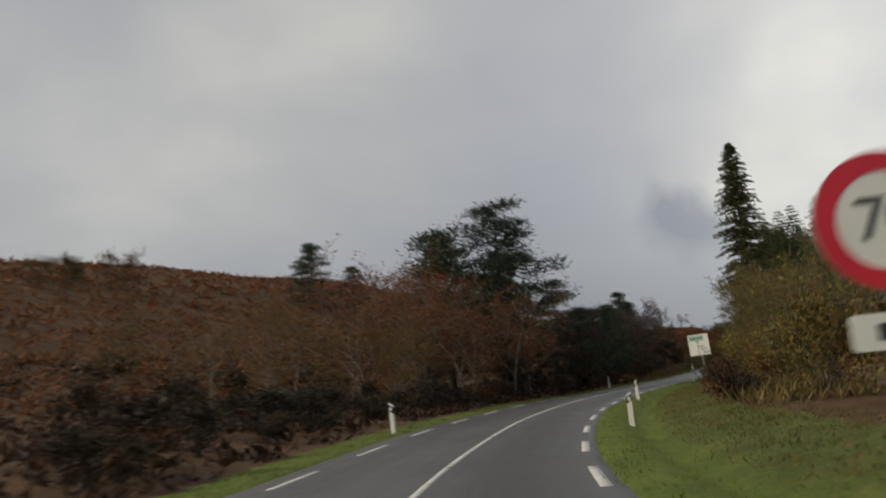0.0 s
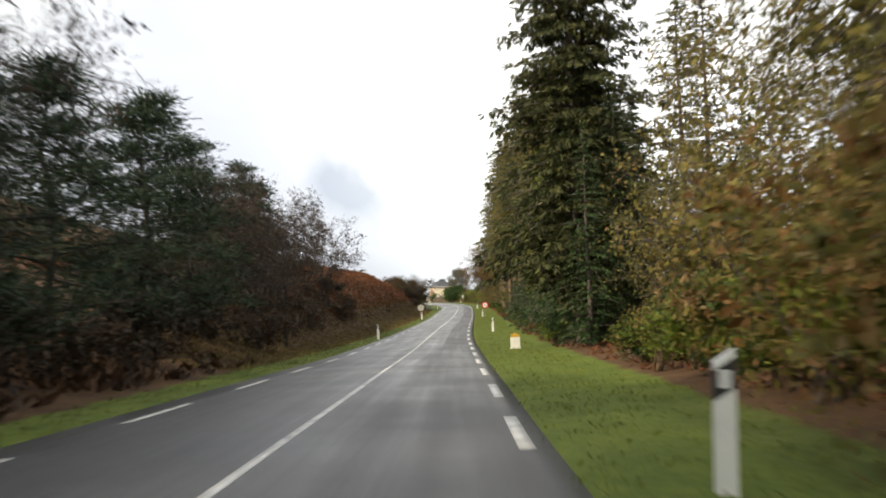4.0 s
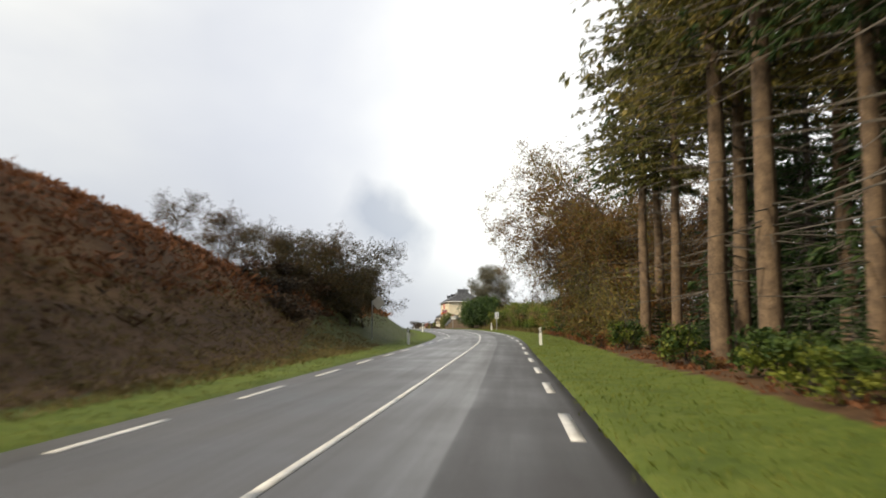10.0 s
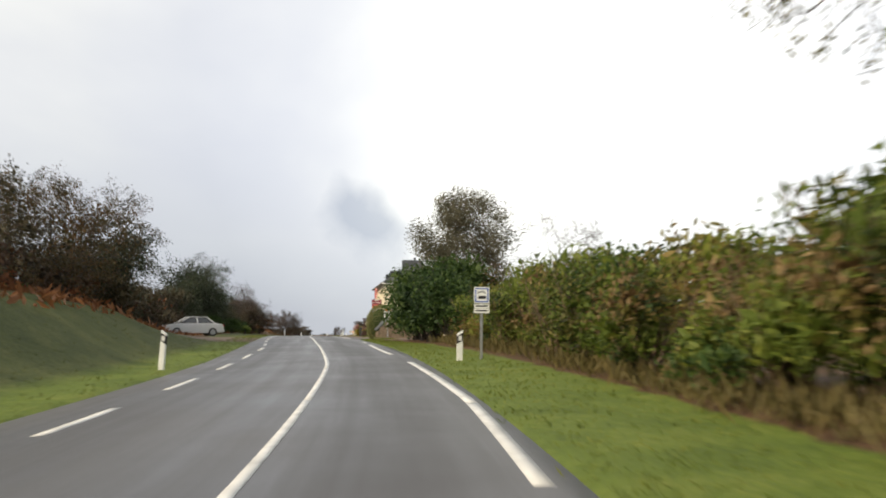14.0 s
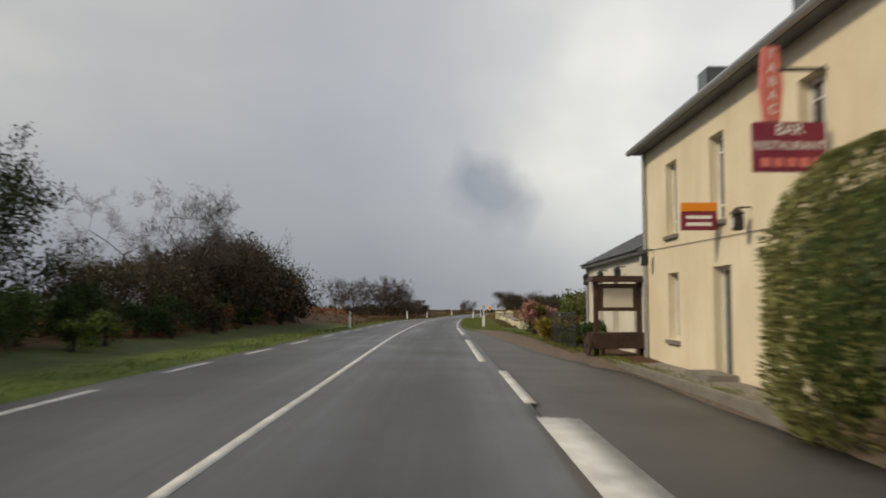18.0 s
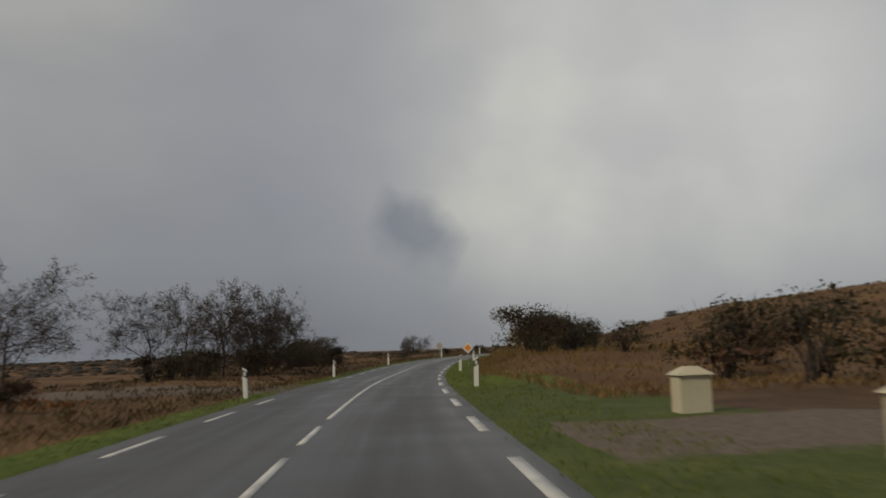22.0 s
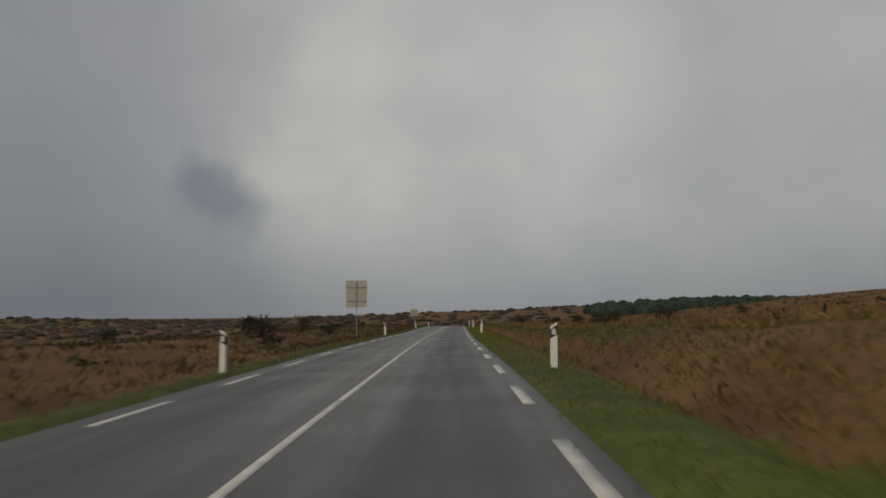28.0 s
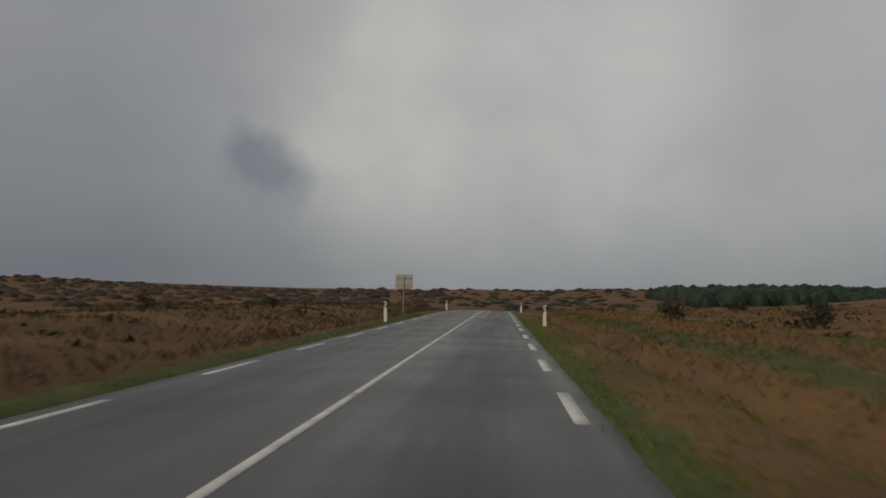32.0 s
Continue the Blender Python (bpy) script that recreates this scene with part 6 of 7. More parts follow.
def direction_board():
    sign = thing("direction_sign", spot(70.8, 5.5, 0, -6, 1.0, -2), "large white direction sign with a green header and black arrows", "road sign")
    pole(sign, 3.5, 0.055, 0.1, 0.06)
    part("panel", rounded_plate(1.55, 1.6, -0.01, 0.015, 0.05, 0, 2.8), SIGN_WHITE, sign, "white reflective panel")
    part("header", box(-0.66, 0.38, -0.016, -0.011, 3.14, 3.48), SIGN_GREEN, sign, "green header strip")
    lettering("MORLAIX", 0.19, SIGN_WHITE, sign, -0.14, -0.019, 3.40, spacing=1.05)
    lettering("MONTROULEZ", 0.165, SIGN_WHITE, sign, -0.14, -0.019, 3.225)
    part("arrow_shaft", box(-0.095, -0.055, -0.016, -0.011, 2.03, 2.98), SIGN_BLACK, sign, "black arrow shaft")
    for pts, dx, dz in (([(-0.1, 0), (0.1, 0), (0, 0.16)], -0.075, 2.97), ([(0, -0.08), (0.14, 0), (0, 0.08)], 0.22, 2.66)):
        bm = extrude_poly(pts, 0.005)
        bm.transform(Matrix.Translation((dx, -0.016, dz)))
        part("arrow_head", bm, SIGN_BLACK, sign, "black arrow head")
    part("arrow_shaft", box(-0.055, 0.24, -0.016, -0.011, 2.64, 2.68), SIGN_BLACK, sign, "black arrow shaft")
    lettering("BOTMEUR", 0.125, SIGN_BLACK, sign, 0.36, -0.014, 2.50, spacing=1.1)
    lettering("BONEUR", 0.115, SIGN_BLACK, sign, 0.36, -0.014, 2.36, spacing=1.1)
    lettering("250 m", 0.12, SIGN_BLACK, sign, 0.5, -0.014, 2.17)
    for x0, x1, z0, z1 in ((0.28, 0.72, 2.24, 2.255), (0.28, 0.72, 2.09, 2.105), (0.28, 0.295, 2.105, 2.24), (0.705, 0.72, 2.105, 2.24)):
        part("box_line", box(x0, x1, -0.016, -0.011, z0, z1), SIGN_BLACK, sign)
    for z in (2.35, 3.2):
        part("clamp", box(0.03, 0.17, 0.012, 0.07, z - 0.03, z + 0.03, 0.005), STEEL, sign)


direction_board()


def milestone():
    stone = thing("kilometre_stone", spot(107.7, 4.5, 0, 0), "white painted kilometre stone with a yellow rounded top", "kilometre stone")
    prof = [(-0.25, -0.2), (0.25, -0.2), (0.25, 0.0), (0.205, 0.04), (0.2, 0.5), (-0.2, 0.5), (-0.205, 0.04), (-0.25, 0.0)]
    bm = extrude_poly(prof, 0.28)
    bmesh.ops.bevel(bm, geom=list(bm.edges), offset=0.015, segments=2, affect="EDGES")
    part("body", bm, surface("whitewashed_stone", (0.62, 0.62, 0.58), (0.78, 0.78, 0.74), 5.0, 0.8, 40.0, 0.4), stone)
    cap = [(0.2 * math.cos(a), 0.502 + 0.2 * math.sin(a) * 0.85) for a in np.linspace(0, math.pi, 12)]
    bm = extrude_poly(cap, 0.28)
    part("cap", bm, surface("ochre_yellow_paint", (0.42, 0.24, 0.02), (0.60, 0.38, 0.04), 6.0, 0.7, 40.0, 0.4), stone, "weathered yellow rounded cap")


milestone()


def bus_stop():
    sign = thing("bus_stop_sign", spot(282.9, 4.68, 0, 0), "blue and white bus stop sign on a grey pole", "bus stop")
    part("pole", box(-0.035, 0.035, 0.0, 0.06, -0.5, 2.0, 0.01), STEEL, sign, "square grey pole")
    panel = part("panel", rounded_plate(0.44, 0.46, -0.012, 0.004, 0.03, 0, 1.8), SIGN_WHITE, sign, "white panel")
    for x0, x1, z0, z1 in ((-0.19, 0.19, 1.97, 2.0), (-0.19, 0.19, 1.6, 1.63), (-0.19, -0.16, 1.63, 1.97), (0.16, 0.19, 1.63, 1.97)):
        part("border", box(x0, x1, -0.017, -0.013, z0, z1), SIGN_BLUE, panel, "blue border strip")
    part("pictogram", box(-0.1, 0.12, -0.017, -0.013, 1.7, 1.78, 0.008), SIGN_BLACK, panel, "black bus shape")
    arc = [(0.12 * math.cos(a), 0.07 * math.sin(a)) for a in np.linspace(0.15, math.pi - 0.15, 9)]
    arc += [(0.09 * math.cos(a), 0.045 * math.sin(a)) for a in np.linspace(math.pi - 0.15, 0.15, 9)]
    bm = extrude_poly(arc, 0.004)
    bm.transform(Matrix.Translation((0, -0.017, 1.84)))
    part("pictogram", bm, SIGN_BLACK, panel, "black curved roof line")
    for z in (1.49, 1.36):
        plate = part("plate", rounded_plate(0.44, 0.11 if z > 1.4 else 0.13, -0.012, 0.004, 0.015, 0, z), SIGN_WHITE, sign, "pale grey text plate")
        bar(plate, -0.17, 0.17, z - 0.015, z + 0.025, -0.013, SIGN_BLACK)


bus_stop()


def priority_sign():
    sign = thing("priority_road_sign", spot(466.4, 4.15, 0, 0), "diamond-shaped priority road sign, orange on white", "road sign")
    pole(sign, 1.7)
    for size, y0, y1, mat, label in ((0.62, -0.004, 0.012, SIGN_BACK, "metal back"), (0.6, -0.010, -0.005, SIGN_WHITE, "white border"), (0.4, -0.016, -0.011, SIGN_ORANGE, "orange centre")):
        bm = rounded_plate(size, size, y0, y1, 0.04)
        bm.transform(Matrix.Translation((0, 0, 1.36)) @ Matrix.Rotation(radians(45), 4, "Y"))
        part("plate", bm, mat, sign, label)


priority_sign()

# ---------------------------------------------------------------- bar and restaurant
RENDER = None


def stained_render(name, c1, c2, stain):
    k = Mat(name, 0.85, spec=0.2)
    big, fine = k.noise(0.7, 5), k.noise(24.0, 3)
    streak_map = k.n.new("ShaderNodeMapping")
    streak_map.inputs[3].default_value = (2.5, 2.5, 0.25)
    k.l.new(k.where.outputs["Object"], streak_map.inputs[0])
    streak = k.noise(1.6, 5, vec=streak_map.outputs[0])
    col = k.ramp(k.math("ADD", k.math("MULTIPLY", big, 0.7), k.math("MULTIPLY", fine, 0.3)), [(0.3, c1), (0.7, c2)])
    k.color(k.mix(k.ramp(streak, [(0.55, 0.0), (0.85, 0.3)]), col, stain))
    k.bump(fine, 0.25, 0.01)
    return k.m


CREAM = stained_render("stained_cream_render", (0.62, 0.54, 0.38), (0.77, 0.70, 0.53), (0.36, 0.29, 0.18))
PALE = stained_render("pale_white_render", (0.55, 0.52, 0.44), (0.70, 0.67, 0.58), (0.33, 0.30, 0.24))
SLATE = surface("wet_slate", (0.055, 0.06, 0.068), (0.13, 0.14, 0.15), 2.2, 0.5, 30.0, 0.4)
STONE = surface("brown_field_stone", (0.13, 0.09, 0.055), (0.32, 0.25, 0.17), 1.8, 0.9, 16.0, 0.8, dist=0.03)
MORTAR = surface("earth_mortar", (0.10, 0.08, 0.06), (0.19, 0.155, 0.115), 6.0, 0.95, 30.0, 0.5)
WOOD_DARK = surface("dark_stained_wood", (0.028, 0.014, 0.010), (0.07, 0.036, 0.024), 3.0, 0.6, 22.0, 0.4)
GLASS = Mat("window_glass", 0.05, spec=0.8).color((0.05, 0.055, 0.06)).m
FRAME_WHITE = surface("white_window_paint", (0.62, 0.62, 0.60), (0.76, 0.76, 0.74), 5.0, 0.5)
MAROON = surface("maroon_sign_paint", (0.16, 0.012, 0.035), (0.22, 0.02, 0.05), 3.0, 0.45)
PINK = surface("faded_red_sign_paint", (0.55, 0.13, 0.11), (0.68, 0.22, 0.18), 3.0, 0.5)
KERB = surface("damp_concrete", (0.13, 0.12, 0.105), (0.25, 0.235, 0.205), 2.0, 0.6, 30.0, 0.3)

# local frame of the house: x away from the road, y along it, origin at the corner nearest to the start
HOUSE = spot(337.5, 6.7, 0.0, 0.0)
HOUSE.translation.z = float(centre_at(341.0)[2]) - 0.05
LEN, DEEP, EAVE = 11.2, 5.8, 4.9


def wall_with_holes(axis_len, height, holes, thick=0.4, base=-0.6):
    """A wall in the y-z plane from y 0 to axis_len, x 0 to thick, with rectangular holes (y0, y1, z0, z1)."""
    ys = sorted({0.0, axis_len, *[h[0] for h in holes], *[h[1] for h in holes]})
    zs = sorted({base, height, *[h[2] for h in holes], *[h[3] for h in holes]})
    bm = bmesh.new()
    solid = {}
    for i in range(len(ys) - 1):
        for j in range(len(zs) - 1):
            cy, cz = (ys[i] + ys[i + 1]) / 2, (zs[j] + zs[j + 1]) / 2
            solid[i, j] = not any(h[0] < cy < h[1] and h[2] < cz < h[3] for h in holes)

    def quad(*p):
        bm.faces.new([bm.verts.new(q) for q in p])

    for (i, j), full in solid.items():
        if not full:
            continue
        y0, y1, z0, z1 = ys[i], ys[i + 1], zs[j], zs[j + 1]
        quad((0, y0, z0), (0, y1, z0), (0, y1, z1), (0, y0, z1))
        quad((thick, y0, z0), (thick, y0, z1), (thick, y1, z1), (thick, y1, z0))
        for di, dj, p in ((-1, 0, ((0, y0, z0), (0, y0, z1), (thick, y0, z1), (thick, y0, z0))), (1, 0, ((0, y1, z0), (thick, y1, z0), (thick, y1, z1), (0, y1, z1))),
                          (0, -1, ((0, y0, z0), (thick, y0, z0), (thick, y1, z0), (0, y1, z0))), (0, 1, ((0, y0, z1), (0, y1, z1), (thick, y1, z1), (thick, y0, z1)))):
            if not solid.get((i + di, j + dj), False):
                quad(*p)
    bmesh.ops.remove_doubles(bm, verts=bm.verts, dist=1e-5)
    bmesh.ops.recalc_face_normals(bm, faces=bm.faces)
    return bm


def house_window(house, turn, y0, y1, z0, z1, door=False):
    """Frame, panes, sill in a wall hole; turn maps the wall's own frame into the house."""
    def put(name, bm, mat, parent, label=""):
        bm.transform(turn)
        return part(name, bm, mat, parent, label)

    w = put("door" if door else "window", box(0.2, 0.25, y0, y1, z0, z1), GLASS, house, "dark glazed door" if door else "dark window glass")
    for a, b, c, d in ((y0, y0 + 0.07, z0, z1), (y1 - 0.07, y1, z0, z1), (y0 + 0.07, y1 - 0.07, z0, z0 + 0.07), (y0 + 0.07, y1 - 0.07, z1 - 0.07, z1), ((y0 + y1) / 2 - 0.03, (y0 + y1) / 2 + 0.03, z0 + 0.07, z1 - 0.07)):
        put("frame", box(0.165, 0.26, a, b, c, d, 0.006), FRAME_WHITE, w)
    if not door:
        put("sill", box(-0.07, 0.2, y0 - 0.08, y1 + 0.08, z0 - 0.09, z0 - 0.005, 0.01), KERB, w, "damp stone sill")
        for k in np.linspace(z0 + 0.3, z1 - 0.3, 2):
            put("glazing_bar", box(0.17, 0.255, y0 + 0.07, y1 - 0.07, k - 0.015, k + 0.015), FRAME_WHITE, w)


def slates(plane_pts, per_row, rows, parent, mat, name="slate_roof", course=0.25):
    """A roof slope of overlapping slate courses between four corners: eave start, eave end, ridge end, ridge start."""
    a, b, c, d = (Vector(p) for p in plane_pts)
    nor = (b - a).cross(d - a).normalized()
    if nor.z < 0:
        nor = -nor
    n = max(2, int((d - a).length / course))
    rr = random.Random(int(a.x * 10 + a.y * 7))
    V, F = [], []
    for i in range(n):
        u0, u1 = i / n, min(1.0, (i + 1.25) / n)
        l0, r0, l1, r1 = a.lerp(d, u0), b.lerp(c, u0), a.lerp(d, u1), b.lerp(c, u1)
        m = max(1, int((r0 - l0).length / 0.3))
        for j in range(m):
            s0, s1 = j / m, (j + 0.96) / m
            lift = rr.uniform(0.018, 0.034)
            k = len(V)
            lo0, lo1, hi1, hi0 = l0.lerp(r0, s0), l0.lerp(r0, s1), l1.lerp(r1, s1), l1.lerp(r1, s0)
            V += [lo0 + nor * lift, lo1 + nor * lift, hi1 + nor * 0.004, hi0 + nor * 0.004, lo0, lo1]
            F += [(k, k + 1, k + 2, k + 3), (k + 4, k + 5, k + 1, k)]
    me = np_mesh(name, np.array([tuple(v) for v in V]), np.array(F), mat)
    tagged(part("slating", me, None, parent), kind="stuff")


def lantern(house, y, z):
    lamp = part("wall_lantern", box(-0.30, -0.14, y - 0.08, y + 0.08, z - 0.32, z - 0.06, 0.02), BLACK, house, "black wall lantern")
    part("glass", box(-0.31, -0.13, y - 0.05, y + 0.05, z - 0.28, z - 0.12), REFLECT, lamp)
    part("hood", tube((-0.22, y, z - 0.06), (-0.22, y, z + 0.04), 0.13, 8, r2=0.03), BLACK, lamp)
    part("arm", box(-0.2, 0.0, y - 0.012, y + 0.012, z + 0.03, z + 0.055), BLACK, lamp)


def bar_house():
    house = thing("roadside_restaurant", HOUSE, "two-storey cream rendered bar and restaurant with a slate roof", "house")
    front = [(1.6, 2.45, 2.75, 4.3), (5.55, 6.35, 2.75, 4.3), (8.5, 9.35, 2.75, 4.3), (5.3, 6.25, -0.6, 1.95), (8.5, 9.3, 0.55, 1.95), (1.4, 2.3, -0.6, 1.95)]
    part("wall", wall_with_holes(LEN, EAVE, front), CREAM, house, "stained cream front wall")
    gable = [(3.05, 3.85, 3.15, 4.25)]
    to_gable = Matrix.Translation((0, 0.4, 0)) @ Matrix.Rotation(radians(-90), 4, "Z")
    bm = wall_with_holes(DEEP - 0.4, EAVE, [(h[0] - 0.4, h[1] - 0.4, h[2], h[3]) for h in gable])
    bm.transform(Matrix.Translation((0.4, 0.4, 0)) @ Matrix.Rotation(radians(-90), 4, "Z") @ Matrix.Translation((0, 0, 0)) @ Matrix.Diagonal((1, 1, 1, 1)))
    bmesh.ops.recalc_face_normals(bm, faces=bm.faces)
    part("wall", bm, CREAM, house, "patched cream end wall")
    part("wall", box(0.4, DEEP, LEN - 0.4, LEN, -0.6, EAVE), CREAM, house)
    part("wall", box(DEEP - 0.4, DEEP, 0.4, LEN - 0.4, -0.6, EAVE), CREAM, house)
    for h in front:
        house_window(house, Matrix.Identity(4), *h, door=h[2] < 0)
    g = gable[0]
    house_window(house, Matrix.Translation((0.4, 0.4, 0)) @ Matrix.Rotation(radians(-90), 4, "Z"), g[0] - 0.4, g[1] - 0.4, g[2], g[3])
    # bare patches where the render has come off round the end window
    rr = random.Random(4)
    for x, z, w in ((2.2, 4.3, 0.12), (1.75, 4.1, 0.16), (2.3, 3.9, 0.12), (1.9, 3.0, 0.14), (3.8, 3.3, 0.14), (4.0, 2.9, 0.12), (3.9, 4.0, 0.12)):
        pts = [(x + w * 0.6 * math.cos(a) * rr.uniform(0.6, 1.1), z + w * 0.5 * math.sin(a) * rr.uniform(0.6, 1.1)) for a in np.linspace(0, 2 * math.pi, 10)[:-1]]
        bm = extrude_poly(pts, 0.012)
        bm.transform(Matrix.Translation((0, -0.008, 0)))
        part("bare_stone_patch", bm, STONE, house, "bare stone where render has fallen")
    # hipped slate roof with a boxy slate-hung stack at the near end
    o, ridge = 0.28, EAVE + 2.2
    roof = part("roof", box(-o, DEEP + o, -o, LEN + o, EAVE - 0.02, EAVE + 0.1, 0.02), SLATE, house, "dark grey slate roof")
    mid = DEEP / 2
    z0 = EAVE + 0.1
    y_hip0, y_hip1 = 1.5, LEN - 0.4
    core = bmesh.new()
    vs = [core.verts.new(p) for p in ((-o, -o, z0), (DEEP + o, -o, z0), (DEEP + o, LEN + o, z0), (-o, LEN + o, z0), (mid, y_hip0, ridge), (mid, y_hip1, ridge))]
    for f in ((0, 4, 5, 3), (1, 2, 5, 4), (0, 1, 4), (2, 3, 5), (3, 2, 1, 0)):
        core.faces.new([vs[i] for i in f])
    bmesh.ops.recalc_face_normals(core, faces=core.faces)
    part("roof_core", core, SLATE, roof)
    slates(((-o, -o, z0), (-o, LEN + o, z0), (mid, y_hip1, ridge), (mid, y_hip0, ridge)), 0, 0, roof, SLATE)
    slates(((DEEP + o, -o, z0), (-o, -o, z0), (mid - 0.05, y_hip0, ridge), (mid + 0.05, y_hip0, ridge)), 0, 0, roof, SLATE)
    stack = part("chimney", box(mid - 1.1, mid + 0.8, 1.1, 1.9, EAVE + 1.0, ridge + 0.15, 0.02), SLATE, roof, "broad slate-hung chimney stack")
    part("chimney_pot", tube((mid + 0.1, 1.5, ridge + 0.14), (mid + 0.1, 1.5, ridge + 0.42), 0.11, 10), SLATE, stack)
    for y in (4.0, 9.2):
        part("rooflight", box(0.9, 1.7, y, y + 0.7, EAVE + 1.1, EAVE + 1.55, 0.03), GLASS, roof, "small rooflight")
    part("gutter", tube((-o - 0.05, -o, EAVE + 0.03), (-o - 0.05, LEN + o, EAVE + 0.03), 0.07, 8), STEEL, house)
    part("gutter", tube((-o, -o - 0.05, EAVE + 0.03), (DEEP + o, -o - 0.05, EAVE + 0.03), 0.07, 8), FRAME_WHITE, house, "pale gutter board")
    part("downpipe", tube((-0.07, LEN - 0.15, 0.0), (-0.07, LEN - 0.15, EAVE), 0.045, 8), STEEL, house)
    part("cable", tube((-0.02, 0.0, 2.32), (-0.02, 11.0, 2.55), 0.006, 5), BLACK, house, "thin wall cable")
    part("cable", tube((0.7, -0.015, 3.9), (3.2, -0.015, 4.4), 0.006, 5), BLACK, house, "thin wall cable")
    lantern(house, 4.3, 2.75)
    lantern(house, 10.5, 2.5)
    # signs on the front, standing out from the wall
    sign = part("bar_sign", box(-1.0, -0.1, 1.42, 1.50, 2.9, 3.52, 0.01), MAROON, house, "maroon sign with white lettering")
    for text, size, z in (("BAR", 0.2, 3.42), ("RESTAURANT", 0.15, 3.22)):
        lettering(text, size, SIGN_WHITE, sign, -0.55, 1.417, z, spacing=0.95)
    for k in range(5):
        part("text_bar", box(-0.92 + 0.16 * k, -0.80 + 0.16 * k, 1.413, 1.419, 2.96, 3.07), PINK, sign)
    tab = part("tobacco_sign", extrude_poly([(-0.13, 0.0), (0.13, 0.0), (0.2, 0.65), (0.13, 1.35), (-0.13, 1.35), (-0.2, 0.65)], 0.16), PINK, house, "faded red hanging tobacconist sign", Matrix.Translation((-0.6, 1.8, 3.62)) @ Matrix.Scale(0.72, 4))
    for i, ch in enumerate("TABAC"):
        lettering(ch, 0.24, SIGN_WHITE, tab, 0, -0.004, 1.2 - 0.25 * i)
    part("bracket", box(-0.6, 0.0, 1.55, 1.59, 4.2, 4.24), BLACK, house, "iron sign bracket")
    low = part("menu_sign", box(-0.7, -0.08, 5.7, 5.78, 2.56, 2.88, 0.01), MAROON, house, "small maroon sign with an orange top")
    part("top_band", box(-0.7, -0.08, 5.69, 5.785, 2.882, 3.04, 0.01), SIGN_ORANGE, low, "orange upper band")
    for z in (2.78, 2.66):
        part("text_bar", box(-0.62, -0.18, 5.694, 5.699, z - 0.025, z + 0.035), SIGN_WHITE, low)
    step = part("doorstep", box(-0.5, 0.0, 5.0, 6.4, -0.4, 0.12, 0.02), KERB, house, "worn concrete step")
    return house


bar_house()


def annex():
    m = HOUSE @ Matrix.Translation((0, LEN + 0.02, 0))
    house = thing("restaurant_annex", m, "low white rendered annex with a slate roof beside the bar", "house")
    n, e = 8.0, 2.5
    holes = [(0.5, 1.35, -0.6, 2.0), (3.2, 4.0, 0.5, 1.95), (5.4, 6.1, 0.5, 1.95)]
    part("wall", wall_with_holes(n, e, holes), PALE, house, "pale front wall")
    for h in holes:
        house_window(house, Matrix.Identity(4), *h, door=h[2] < 0)
    part("wall", box(0.4, 6.5, n - 0.4, n, -0.6, e), PALE, house)
    part("wall", box(6.1, 6.5, 0.0, n - 0.4, -0.6, e), PALE, house)
    roof = part("roof", box(-0.2, 6.7, 0.0, n + 0.2, e, e + 0.08), SLATE, house, "grey slate roof")
    top = e + 1.9
    core = bmesh.new()
    vs = [core.verts.new(p) for p in ((-0.25, 0, e + 0.08), (6.75, 0, e + 0.08), (6.75, n + 0.2, e + 0.08), (-0.25, n + 0.2, e + 0.08), (3.25, 0, top), (3.25, n + 0.2, top))]
    for f in ((0, 4, 5, 3), (1, 2, 5, 4), (0, 1, 4), (2, 3, 5), (3, 2, 1, 0)):
        core.faces.new([vs[i] for i in f])
    bmesh.ops.recalc_face_normals(core, faces=core.faces)
    part("roof_core", core, SLATE, roof)
    slates(((-0.25, 0, e + 0.09), (-0.25, n + 0.2, e + 0.09), (3.25, n + 0.2, top), (3.25, 0, top)), 0, 0, roof, SLATE)
    part("rooflight", box(1.0, 1.7, 1.5, 2.2, e + 0.9, e + 1.35, 0.03), GLASS, roof, "small rooflight")
    part("downpipe", tube((-0.06, n - 0.1, 0), (-0.06, n - 0.1, e), 0.045, 8), STEEL, house)
    for y in (2.3, 4.7, 7.2):
        lantern(house, y, 2.25)
    return house


annex()
part_terrace = tagged(thing("terrace", HOUSE, "damp concrete terrace in front of the bar", "terrace", kind="structure"))
part("slab", box(-0.9, -0.004, 0.5, LEN + 6, -0.4, 0.02, 0.02), KERB, part_terrace)
part("kerb_stone", box(-1.04, -0.904, 0.5, LEN + 6, -0.45, 0.06, 0.02), KERB, part_terrace)


